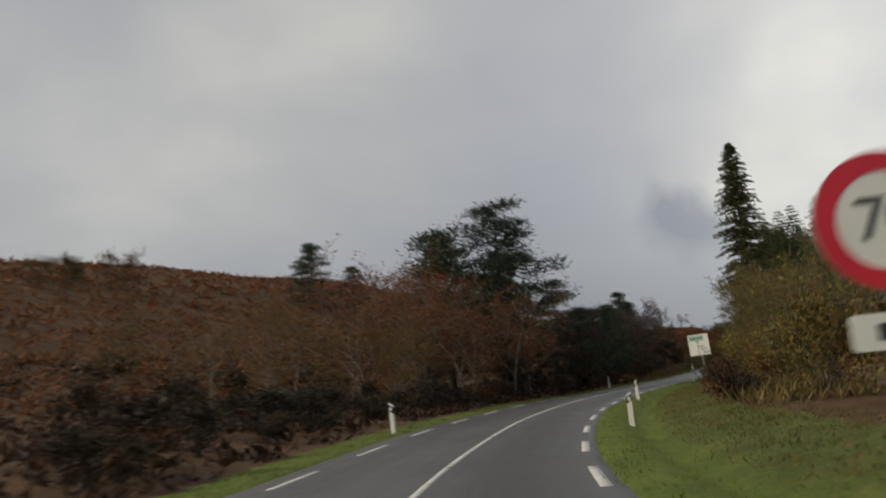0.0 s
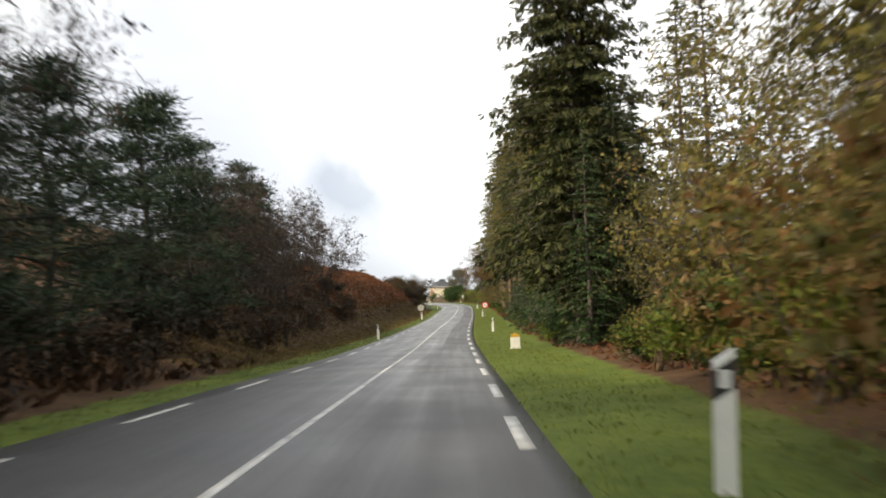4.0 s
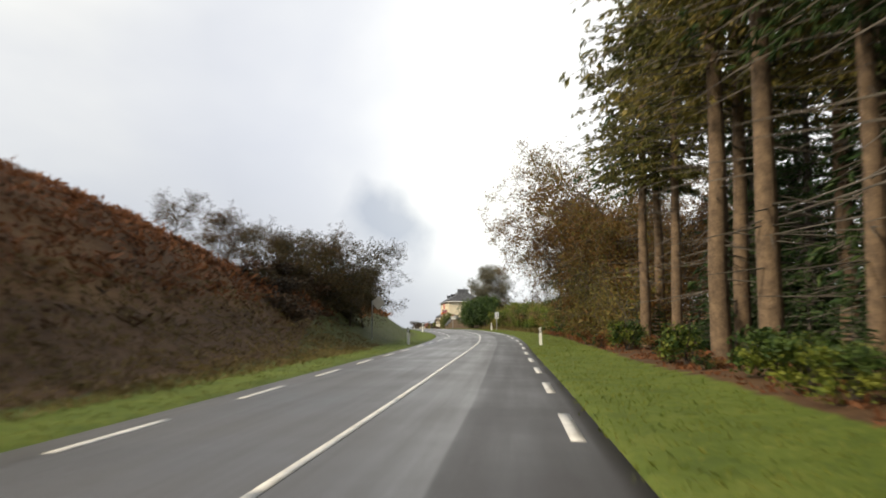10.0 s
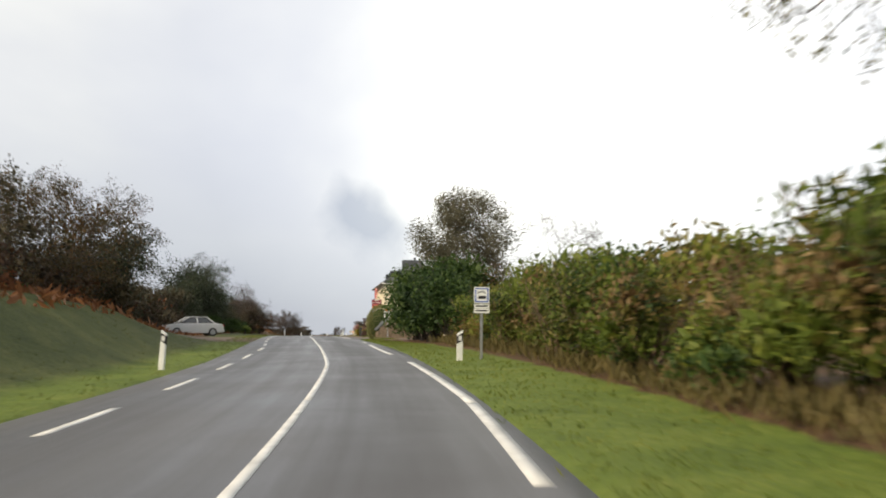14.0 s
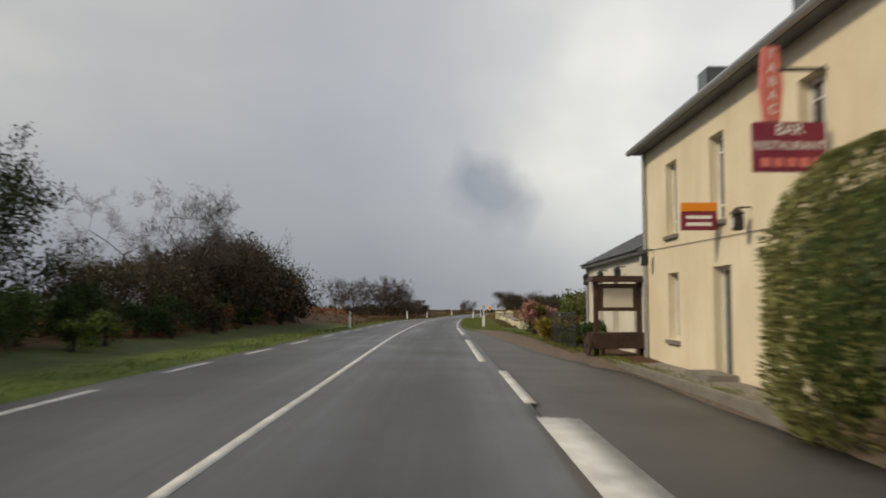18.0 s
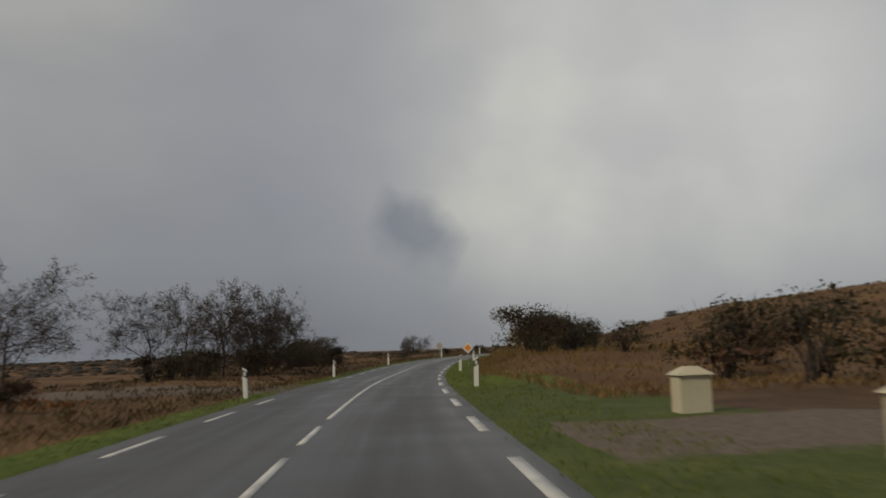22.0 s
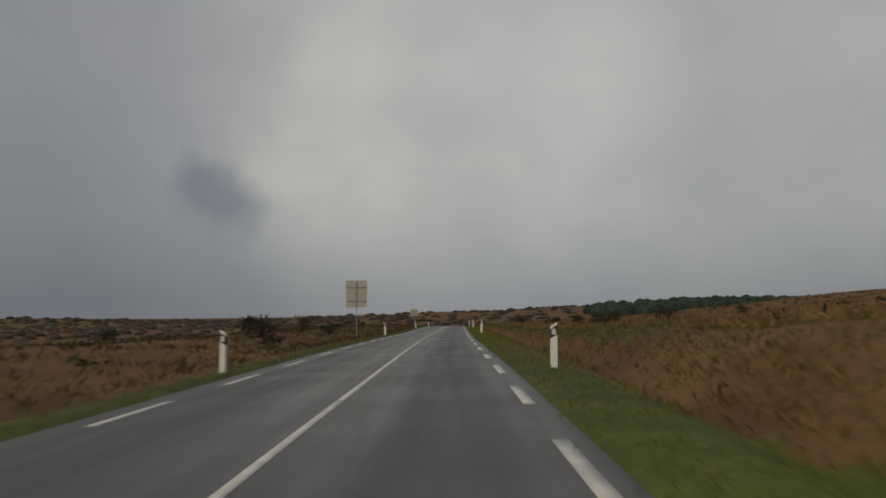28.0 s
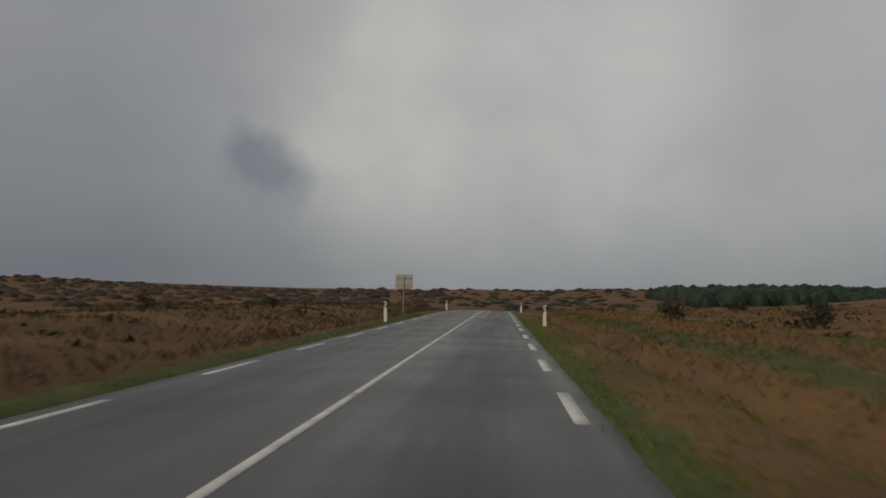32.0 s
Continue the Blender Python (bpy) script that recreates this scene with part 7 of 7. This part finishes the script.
def notice_kiosk():
    """A wooden cart with a roofed notice board and a planter."""
    m = spot(349.2, 6.1, 0.0, 8, 0.88)
    k = thing("notice_board_cart", m, "dark wooden cart with a roofed menu board and planter", "notice board")
    for x in (-0.62, 0.62):
        part("post", box(x - 0.06, x + 0.06, -0.06, 0.06, -0.3, 2.05, 0.01), WOOD_DARK, k)
    board = part("board", box(-0.56, 0.56, -0.04, 0.03, 1.2, 1.95, 0.01), WOOD_DARK, k, "framed menu board")
    part("paper", box(-0.42, 0.42, -0.047, -0.042, 1.3, 1.82), PALE, board, "pale printed sheet")
    bm = extrude_poly([(-0.85, 0.0), (0.85, 0.0), (0.72, 0.16), (-0.72, 0.16)], 0.5)
    bm.transform(Matrix.Translation((0, -0.25, 2.0)))
    part("roof", bm, WOOD_DARK, k, "small brown roof")
    trough = part("planter", box(-0.8, 0.8, -0.3, 0.3, 0.18, 0.62, 0.02), WOOD_DARK, k, "wooden planter box")
    for x in (-0.86, 0.86):
        wheel = part("wheel", tube((x - 0.03, 0, 0.27), (x + 0.03, 0, 0.27), 0.27, 20), WOOD_DARK, k)
        part("hub", tube((x - 0.06, 0, 0.27), (x + 0.06, 0, 0.27), 0.06, 10), BLACK, wheel)
    for x in (-0.5, 0.5):
        part("leg", box(x - 0.04, x + 0.04, -0.25, -0.17, -0.3, 0.2), WOOD_DARK, k)


notice_kiosk()


def railing():
    m = spot(352.0, 5.5, 0.0, 0)
    r = thing("metal_railing", m, "thin dark metal railing along the terrace", "railing")
    for z in (0.55, 1.0):
        part("rail", tube((0, 0, z), (0, 5.0, z), 0.018, 6), BLACK, r)
    for i in range(21):
        part("baluster", tube((0, i * 0.25, -0.3), (0, i * 0.25, 1.0), 0.02 if i % 5 == 0 else 0.01, 6), BLACK, r)


railing()


# ---------------------------------------------------------------- stone outbuilding beside the bar
def rubble(parent, outline, y, rr, meshes, z1, a0, a1):
    """Field stones set on a gable face at y, kept under its outline (pairs across, height)."""
    z = 0.0
    while z < z1:
        a = a0 + rr.uniform(0.0, 0.15)
        while a < a1:
            w, h, me = rr.choice(meshes)
            top = np.interp(a + w / 2, [p[0] for p in outline], [p[1] for p in outline])
            if z + 0.07 < top:
                ob = new("stone", me)
                ob.parent = parent
                ob.matrix_basis = Matrix.Translation((a + w / 2, y, z + rr.uniform(-0.015, 0.015))) @ Matrix.Rotation(rr.uniform(-0.06, 0.06), 4, "Y")
            a += w + 0.03
        z += 0.14


def stone_shed():
    m = spot(333.4, 0.0, 0.0, 0)
    m.translation.z = HOUSE.translation.z
    shed = thing("stone_outbuilding", m, "low rubble stone outbuilding with a sagging dark slate roof", "outbuilding")
    # local: x across from the road's axis, y along it; the gable faces back along the road
    top = [(5.95, 0.55), (6.95, 1.8), (7.9, 1.8), (9.2, 1.15), (11.5, 0.6)]
    bm = extrude_poly([(5.95, -0.6), (11.5, -0.6)] + top[::-1], 0.4)
    wall = part("wall", bm, MORTAR, shed, "earth-mortared rubble gable")
    side = part("wall", box(5.95, 6.3, 0.4, 4.0, -0.6, 0.55), MORTAR, shed, "low side wall")
    rr = random.Random(8)
    meshes = []
    for k in range(7):
        w, h = rr.uniform(0.2, 0.46), rr.uniform(0.09, 0.16)
        b = box(-w / 2, w / 2, -0.05, 0.05, -h / 2, h / 2, 0.018)
        for v in b.verts:
            v.co += Vector((rr.uniform(-0.02, 0.02), rr.uniform(-0.012, 0.012), rr.uniform(-0.015, 0.015)))
        me = bpy.data.meshes.new("stone")
        b.to_mesh(me)
        b.free()
        me.materials.append(STONE)
        meshes.append((w, h, me))
    rubble(wall, top, 0.0, rr, meshes, 1.8, 5.95, 11.2)
    for z in np.arange(0.0, 0.5, 0.14):
        y = 0.1
        while y < 3.7:
            w, h, me = rr.choice(meshes)
            ob = new("stone", me)
            ob.parent = side
            ob.matrix_basis = Matrix.Translation((5.95, y + w / 2, z)) @ Matrix.Rotation(radians(90), 4, "Z")
            y += w + 0.03
    a, b, c, d = (5.8, 0.25, 0.6), (5.8, 4.05, 0.75), (7.5, 4.05, 2.75), (7.3, 0.25, 2.0)
    e, f = (9.9, 4.05, 1.3), (9.6, 0.25, 1.0)
    roof = None
    for quad in ((a, b, c, d), (d, c, e, f)):
        core = bmesh.new()
        core.faces.new([core.verts.new(p) for p in quad])
        r = bmesh.ops.extrude_face_region(core, geom=core.faces[:])
        for v in r["geom"]:
            if isinstance(v, bmesh.types.BMVert):
                v.co.z += 0.08
        bmesh.ops.recalc_face_normals(core, faces=core.faces)
        slope = part("roof", core, SLATE, shed, "dark sagging slate roof slope")
        up = Vector((0, 0, 0.09))
        slates([tuple(Vector(p) + up) for p in (quad if roof is None else (f, e, c, d))], 0, 0, slope, SLATE)
        roof = slope
    part("chimney", box(6.75, 7.2, 0.5, 0.95, 1.5, 2.45, 0.03), STONE, shed, "short stone chimney")


stone_shed()


def village_sign():
    sign = thing("direction_sign", spot(330.2, 6.45, 0.0, -8), "white finger signs with an orange plate on a grey pole", "road sign")
    pole(sign, 2.3, 0.04, 0.0, 0.05)
    part("number_plate", rounded_plate(0.34, 0.14, -0.012, 0.004, 0.03, 0.0, 2.34), SIGN_ORANGE, sign, "small orange plate")
    bar(sign, -0.1, 0.1, 2.31, 2.37, -0.013, SIGN_BLACK)
    for z, names in ((2.13, ("LA FEUILLÉE", "AR FOUILHEZ")), (1.85, ("BOTMEUR", "BONEUR"))):
        plate = part("arrow_plate", extrude_poly([(-0.32, -0.125), (0.42, -0.125), (0.52, 0.0), (0.42, 0.125), (-0.32, 0.125)], 0.015), SIGN_WHITE, sign, "white finger plate", Matrix.Translation((0, -0.012, z)))
        for dz, word in ((0.058, names[0]), (-0.058, names[1])):
            lettering(word, 0.115, SIGN_GREY, plate, 0.05, -0.004, dz, spacing=1.05)
        part("rim", extrude_poly([(-0.335, -0.14), (0.425, -0.14), (0.54, 0.0), (0.425, 0.14), (-0.335, 0.14)], 0.006), SIGN_GREY, plate, "dark thin rim", Matrix.Translation((0, 0.004, 0)))


village_sign()


# ---------------------------------------------------------------- clipped conifer, garden shrubs
def clipped_cypress():
    rng = np.random.default_rng(77)
    bush = thing("clipped_cypress", spot(337.0, 6.4, -0.05, 0, 0.9), "large egg-shaped clipped green cypress bush", "shrub")
    V, F = tubes([(0, 0, -0.3, 0.12, 0, 0, 2.2, 0.05)], 8)
    part("trunk", np_mesh("trunk", V, F, BARK_GREY), None, bush)
    n = 20000
    z = rng.uniform(0, 1, n)
    az = rng.uniform(0, 2 * math.pi, n)
    rad = 1.42 * np.interp(z, [0, 0.12, 0.35, 0.6, 0.8, 0.93, 1.0], [0.72, 0.95, 1.0, 0.95, 0.78, 0.52, 0.08]) * (1 + 0.05 * np.sin(az * 5 + z * 9) + 0.04 * np.sin(az * 11 - z * 17)) * rng.uniform(0.86, 1.03, n)
    c = np.stack([np.cos(az) * rad, np.sin(az) * rad, z * 3.45 + 0.05], 1)
    al = np.stack([np.cos(az), np.sin(az), np.full(n, 0.5)], 1) + rng.normal(size=(n, 3)) * 0.45
    V, F = leaf_quads(c, al / np.linalg.norm(al, axis=1, keepdims=True), rng.uniform(0.05, 0.12, n), 0.5, rng)
    part("foliage", np_mesh("foliage", V, F, CYPRESS), None, bush)
    core = bmesh.new()
    bmesh.ops.create_uvsphere(core, u_segments=20, v_segments=14, radius=1.0)
    for v in core.verts:
        v.co = Vector((v.co.x * 1.12, v.co.y * 1.12, 1.5 + v.co.z * 1.5))
    part("inner_mass", core, SCRUB_GREEN, bush)


CYPRESS = foliage("clipped_cypress_leaves", (0.10, 0.11, 0.035), (0.19, 0.20, 0.07), (0.29, 0.29, 0.12), through=0.2)
clipped_cypress()
FLOWER = foliage("faded_pink_flower_heads", (0.22, 0.10, 0.08), (0.38, 0.2, 0.16), (0.42, 0.3, 0.2), through=0.25)
YELLOW = foliage("yellow_shrub_leaves", (0.26, 0.20, 0.035), (0.42, 0.34, 0.075), (0.52, 0.45, 0.12), through=0.3)
grng = np.random.default_rng(31)
for name, label, s, lat, h, w, mats, nl, lf in (
        ("hydrangea_bush", "round hydrangea bush with faded pink flower heads", 364.3, 5.7, 1.45, 1.6, [FLOWER, FLOWER, OAK_GREEN], 1500, 0.14),
        ("laurel_bush", "rounded light green garden bush", 367.4, 8.0, 1.9, 2.0, [CYPRESS, HEDGE_LIGHT], 2400, 0.12),
        ("spindle_bush", "low bright yellow garden shrub", 357.6, 5.85, 0.9, 1.7, [YELLOW, YELLOW, HEDGE_LIGHT], 1400, 0.1),
        ("garden_shrub", "dark green low garden shrub by the railing", 353.6, 6.2, 0.85, 1.6, [SCRUB_GREEN], 1200, 0.1),
        ("garden_shrub", "dark green spreading garden shrub", 355.0, 7.0, 0.85, 1.6, [SCRUB_GREEN], 1200, 0.1),
        ("garden_shrub", "straw-brown faded garden shrub", 361.0, 6.6, 1.0, 1.6, [HEDGE_DRY, OAK_GREEN], 1200, 0.12),
        ("garden_shrub", "green garden shrub behind the yellow one", 359.6, 8.4, 0.8, 1.7, [SCRUB_GREEN, HEDGE_LIGHT], 1300, 0.12)):
    b = shrub(name, label, grng, h, w, mats, nl, lf, 12, BARK_DARK, 9, group="garden shrubs")
    b.matrix_basis = spot(s, lat, -0.04)
blue = conifer("blue_spruce", "young grey-blue garden spruce", grng, 4.8, PINE, BARK_GREY, clear=0.04, reach=0.3, droop=0.1, gap=0.3, per=6, sprays=10, spray=0.35, group="garden trees")
blue.matrix_basis = spot(381, 17.6, -0.05)


# ---------------------------------------------------------------- garden wall
def garden_wall():
    wall_mat = stained_render("yellowed_wall_paint", (0.42, 0.385, 0.27), (0.58, 0.54, 0.41), (0.22, 0.18, 0.11))
    w = thing("garden_wall", None, "low cream garden wall with square capped piers", "wall")
    PIERS = [(374.0, 6.2, 0.5, 0.85), (391.0, 6.45, 0.5, 0.72), (407.4, 6.45, 0.55, 0.66), (414.2, 6.45, 0.55, 0.64)]
    runs = [(374.4, 391.3), (391.9, 407.1)]
    for a, b in runs:
        s = np.linspace(a, b, 12)
        lat = np.interp(s, [374, 391.6, 407.4], [6.15, 6.45, 6.45])
        for nm, half, z0, z1, mat, label in (("wall_panel", 0.1, -0.4, 0.42, wall_mat, ""), ("coping", 0.14, 0.422, 0.49, KERB, "dark damp coping")):
            L = ground_at(s, lat)
            r = right_at(s)
            V = np.concatenate([np.concatenate([L[:, :2] + r * k, (L[:, 2] + z)[:, None]], 1) for k, z in ((-half, z0), (-half, z1), (half, z1), (half, z0))])
            n = len(s)
            i = np.arange(n - 1)
            F = [np.stack([i + a0 * n, i + 1 + a0 * n, i + 1 + b0 * n, i + b0 * n], -1) for a0, b0 in ((0, 1), (1, 2), (2, 3), (3, 0))]
            F.append(np.array([[0, n, 2 * n, 3 * n], [n - 1, 4 * n - 1, 3 * n - 1, 2 * n - 1]]))
            part(nm, np_mesh(nm, V, F, mat), None, w, label)
    for s, lat, size, h in PIERS:
        m = spot(s, lat, 0)
        h2 = size / 2
        pier = part("pier", box(-h2, h2, -h2, h2, -0.4, h, 0.015), wall_mat, w, "square cream pier", m)
        cap = bmesh.new()
        bmesh.ops.create_cone(cap, cap_ends=True, segments=4, radius1=(h2 + 0.06) * 1.414, radius2=h2 * 0.6, depth=0.14, matrix=Matrix.Translation((0, 0, h + 0.072)) @ Matrix.Rotation(radians(45), 4, "Z"))
        part("cap", cap, wall_mat, pier, "sloping pier cap")
    m = spot(374.0, 6.15, 0)
    part("wall_panel", box(0.33, 6.0, -0.1, 0.1, -0.4, 0.8, 0.01), wall_mat, w, "pale cross wall", m)
    rng = np.random.default_rng(9)
    n = 420
    s = rng.uniform(376, 406, n)
    s = s[(np.sin(s * 0.9) > -0.2)]
    strewn("weeds", "dry straw-coloured weeds at the foot of the garden wall", DRY_GRASS, s, rng.uniform(5.5, 6.2, len(s)), rng.uniform(0.12, 0.26, len(s)), 6, 0.16, 0.7, "weeds")


garden_wall()


# ---------------------------------------------------------------- parked cars
def parked_car(m, paint, label):
    car = thing("parked_car", m, label, "car")
    glass, tyre = CAR_GLASS, BLACK
    # side outlines as (y, z) stations, half width at each height
    low = [(-2.12, 0.30), (-2.15, 0.55), (-2.02, 0.80), (-1.2, 0.90), (-0.6, 0.93), (1.3, 0.96), (1.95, 0.93), (2.1, 0.75), (2.12, 0.45), (2.0, 0.28), (0, 0.22)]
    bm = bmesh.new()
    rings = []
    for x, k in ((-0.84, 0.97), (-0.80, 1.0), (0.80, 1.0), (0.84, 0.97)):
        inset = 0.06 if abs(x) > 0.82 else 0.0
        rings.append([bm.verts.new((x, y * (1 - inset * 0.3), 0.25 + (z - 0.25) * k)) for y, z in low])
    n = len(low)
    for a, b in zip(rings, rings[1:]):
        for i in range(n):
            bm.faces.new((a[i], a[(i + 1) % n], b[(i + 1) % n], b[i]))
    bm.faces.new(rings[0])
    bm.faces.new(rings[-1][::-1])
    bmesh.ops.recalc_face_normals(bm, faces=bm.faces)
    bmesh.ops.bevel(bm, geom=list(bm.edges), offset=0.025, segments=2, affect="EDGES")
    body = part("body", bm, paint, car)

    def cabin(scale, z_top, grow):
        c = bmesh.new()
        bot = [(-0.74, -1.15), (0.74, -1.15), (0.74, 1.45), (-0.74, 1.45)]
        top = [(-0.56, -0.35), (0.56, -0.35), (0.56, 0.85), (-0.56, 0.85)]
        lo = [c.verts.new((x * grow, y * grow, 0.92)) for x, y in bot]
        hi = [c.verts.new((x * grow, y * grow, z_top)) for x, y in top]
        for i in range(4):
            c.faces.new((lo[i], lo[(i + 1) % 4], hi[(i + 1) % 4], hi[i]))
        c.faces.new(hi)
        c.faces.new(lo[::-1])
        bmesh.ops.recalc_face_normals(c, faces=c.faces)
        bmesh.ops.bevel(c, geom=list(c.edges), offset=0.05, segments=2, affect="EDGES")
        return c

    part("windows", cabin(1, 1.38, 1.0), glass, car, "dark car glass")
    bm = box(-0.6, 0.6, -0.42, 0.92, 1.36, 1.43, 0.03)
    part("roof", bm, paint, car)
    for x in (-1, 1):
        for (y0, z0), (y1, z1) in (((-1.15, 0.93), (-0.38, 1.39)), ((0.2, 0.95), (0.15, 1.39)), ((1.45, 0.95), (0.88, 1.39))):
            part("pillar", tube((x * 0.745, y0, z0), (x * 0.575, y1, z1), 0.035, 6), paint, car)
    for x in (-0.8, 0.8):
        for y in (-1.32, 1.28):
            wheel = part("wheel", tube((x - 0.09, y, 0.31), (x + 0.09, y, 0.31), 0.31, 20), tyre, car, "black tyre")
            sx = 1 if x > 0 else -1
            part("rim", tube((x + sx * 0.07, y, 0.31), (x + sx * 0.1, y, 0.31), 0.2, 16), STEEL, wheel, "silver wheel rim")
    for x in (-0.6, 0.6):
        part("headlight", box(x - 0.17, x + 0.17, -2.14, -2.0, 0.6, 0.74, 0.02), REFLECT, car, "clear headlight")
        part("tail_light", box(x - 0.15, x + 0.15, 2.02, 2.12, 0.68, 0.86, 0.02), SIGN_RED, car, "red tail light")
    part("bumper", box(-0.8, 0.8, -2.2, -2.08, 0.32, 0.52, 0.03), paint, car)
    part("bumper", box(-0.8, 0.8, 2.05, 2.18, 0.32, 0.52, 0.03), paint, car)
    return car


CAR_GLASS = Mat("car_window_glass", 0.08, spec=0.9).color((0.02, 0.023, 0.026)).m
SILVER = surface("silver_car_paint", (0.58, 0.59, 0.60), (0.66, 0.67, 0.68), 2.0, 0.3, 40.0, 0.0, 0.3)
BLUEGREY = surface("pale_blue_car_paint", (0.24, 0.30, 0.38), (0.30, 0.37, 0.45), 2.0, 0.3, 40.0, 0.0, 0.4)
parked_car(spot(320.0, -8.0, 0.0, -70, 0.93), SILVER, "silver saloon car parked in a grassy field entrance")
parked_car(spot(376.0, 13.4, 0.0, 75), BLUEGREY, "pale blue-grey car parked behind the garden shrubs")


# ---------------------------------------------------------------- far things
def far_roof(s, lat, turn, label, wall, length=14.0):
    h = thing("farm_house", spot(s, lat, 0.0, turn), label, "house", "far houses")
    part("wall", box(-length / 2, length / 2, -3, 3, -0.5, 2.4), wall, h)
    core = bmesh.new()
    vs = [core.verts.new(p) for p in ((-length / 2 - 0.2, -3.3, 2.4), (length / 2 + 0.2, -3.3, 2.4), (length / 2 + 0.2, 3.3, 2.4), (-length / 2 - 0.2, 3.3, 2.4), (-length / 2, 0, 4.6), (length / 2, 0, 4.6))]
    for f in ((0, 1, 5, 4), (2, 3, 4, 5), (0, 4, 3), (1, 2, 5), (3, 2, 1, 0)):
        core.faces.new([vs[i] for i in f])
    bmesh.ops.recalc_face_normals(core, faces=core.faces)
    part("roof", core, ROOF_BROWN, h, "brown tiled roof")
    part("chimney", box(-length / 2 + 0.4, -length / 2 + 1.1, -0.35, 0.35, 4.0, 5.4), wall, h)
    for x in np.linspace(-length / 2 + 2, length / 2 - 2, 4):
        part("window", box(x - 0.45, x + 0.45, -3.03, -2.9, 0.9, 2.0), GLASS, h)


ROOF_BROWN = surface("red_brown_tiles", (0.16, 0.06, 0.035), (0.28, 0.12, 0.07), 1.5, 0.8, 12.0, 0.5)
far_roof(425, 42, 12, "distant low house with an orange-brown roof", PALE)


def far_wood(s0, s1, lat0, lat1, height, n, label, mat=None, squat=0.3):
    """A dark strip of distant wood or scrub, one mass with a ragged top."""
    rng = np.random.default_rng(int(s0 + n))
    s, lat = rng.uniform(s0, s1, n), rng.uniform(lat0, lat1, n)
    base = ground_at(s, lat)
    base[:, 2] += far_hills(s, lat) - 0.8
    h = height * rng.uniform(0.55, 1.15, n)
    levels = ((0.05, 1.0), (0.45, 1.0), (0.8, 0.65))
    ang = (np.arange(7) * 2 * math.pi / 7)[None, :] + rng.uniform(0, 1, n)[:, None]
    rings = []
    for lev, f in levels:
        q = (h * squat * f)[:, None] * rng.uniform(0.75, 1.25, (n, 7))
        rings.append(np.stack([base[:, :1] + q * np.cos(ang), base[:, 1:2] + q * np.sin(ang), base[:, 2:] + h[:, None] * lev * rng.uniform(0.85, 1.15, (n, 7))], -1))
    top = base + np.stack([np.zeros(n), np.zeros(n), h], -1)
    V = np.concatenate([*rings, top[:, None]], 1).reshape(-1, 3)
    i, k = np.arange(n)[:, None] * 22, np.arange(7)[None]
    F4 = [np.stack([i + lv * 7 + k, i + lv * 7 + (k + 1) % 7, i + (lv + 1) * 7 + (k + 1) % 7, i + (lv + 1) * 7 + k], -1).reshape(-1, 4) for lv in range(2)]
    F3 = np.stack([i + 14 + k, i + 14 + (k + 1) % 7, i + 21 + 0 * k], -1).reshape(-1, 3)
    tagged(new("far_wood", np_mesh("far_wood", V, [*F4, F3], mat or PINE)), label, "wood", kind="stuff")


far_wood(940, 1080, 88, 295, 8.0, 1100, "dark strip of distant conifer wood on the ridge", None, 0.5)
far_wood(900, 1350, -700, -40, 3.0, 1500, "dark heather and scrub on the distant ridge", SCRUB_DARK, 1.3)
far_wood(850, 1350, -40, 300, 2.4, 700, "dark low scrub on the distant ridge ahead", SCRUB_DARK, 1.4)
far_wood(640, 860, -160, -25, 1.1, 260, "low gorse and heather far along the heath", SCRUB_DARK, 1.2)
far_wood(640, 860, 25, 120, 1.0, 120, "low heather clumps far along the heath", SCRUB_DARK, 1.2)
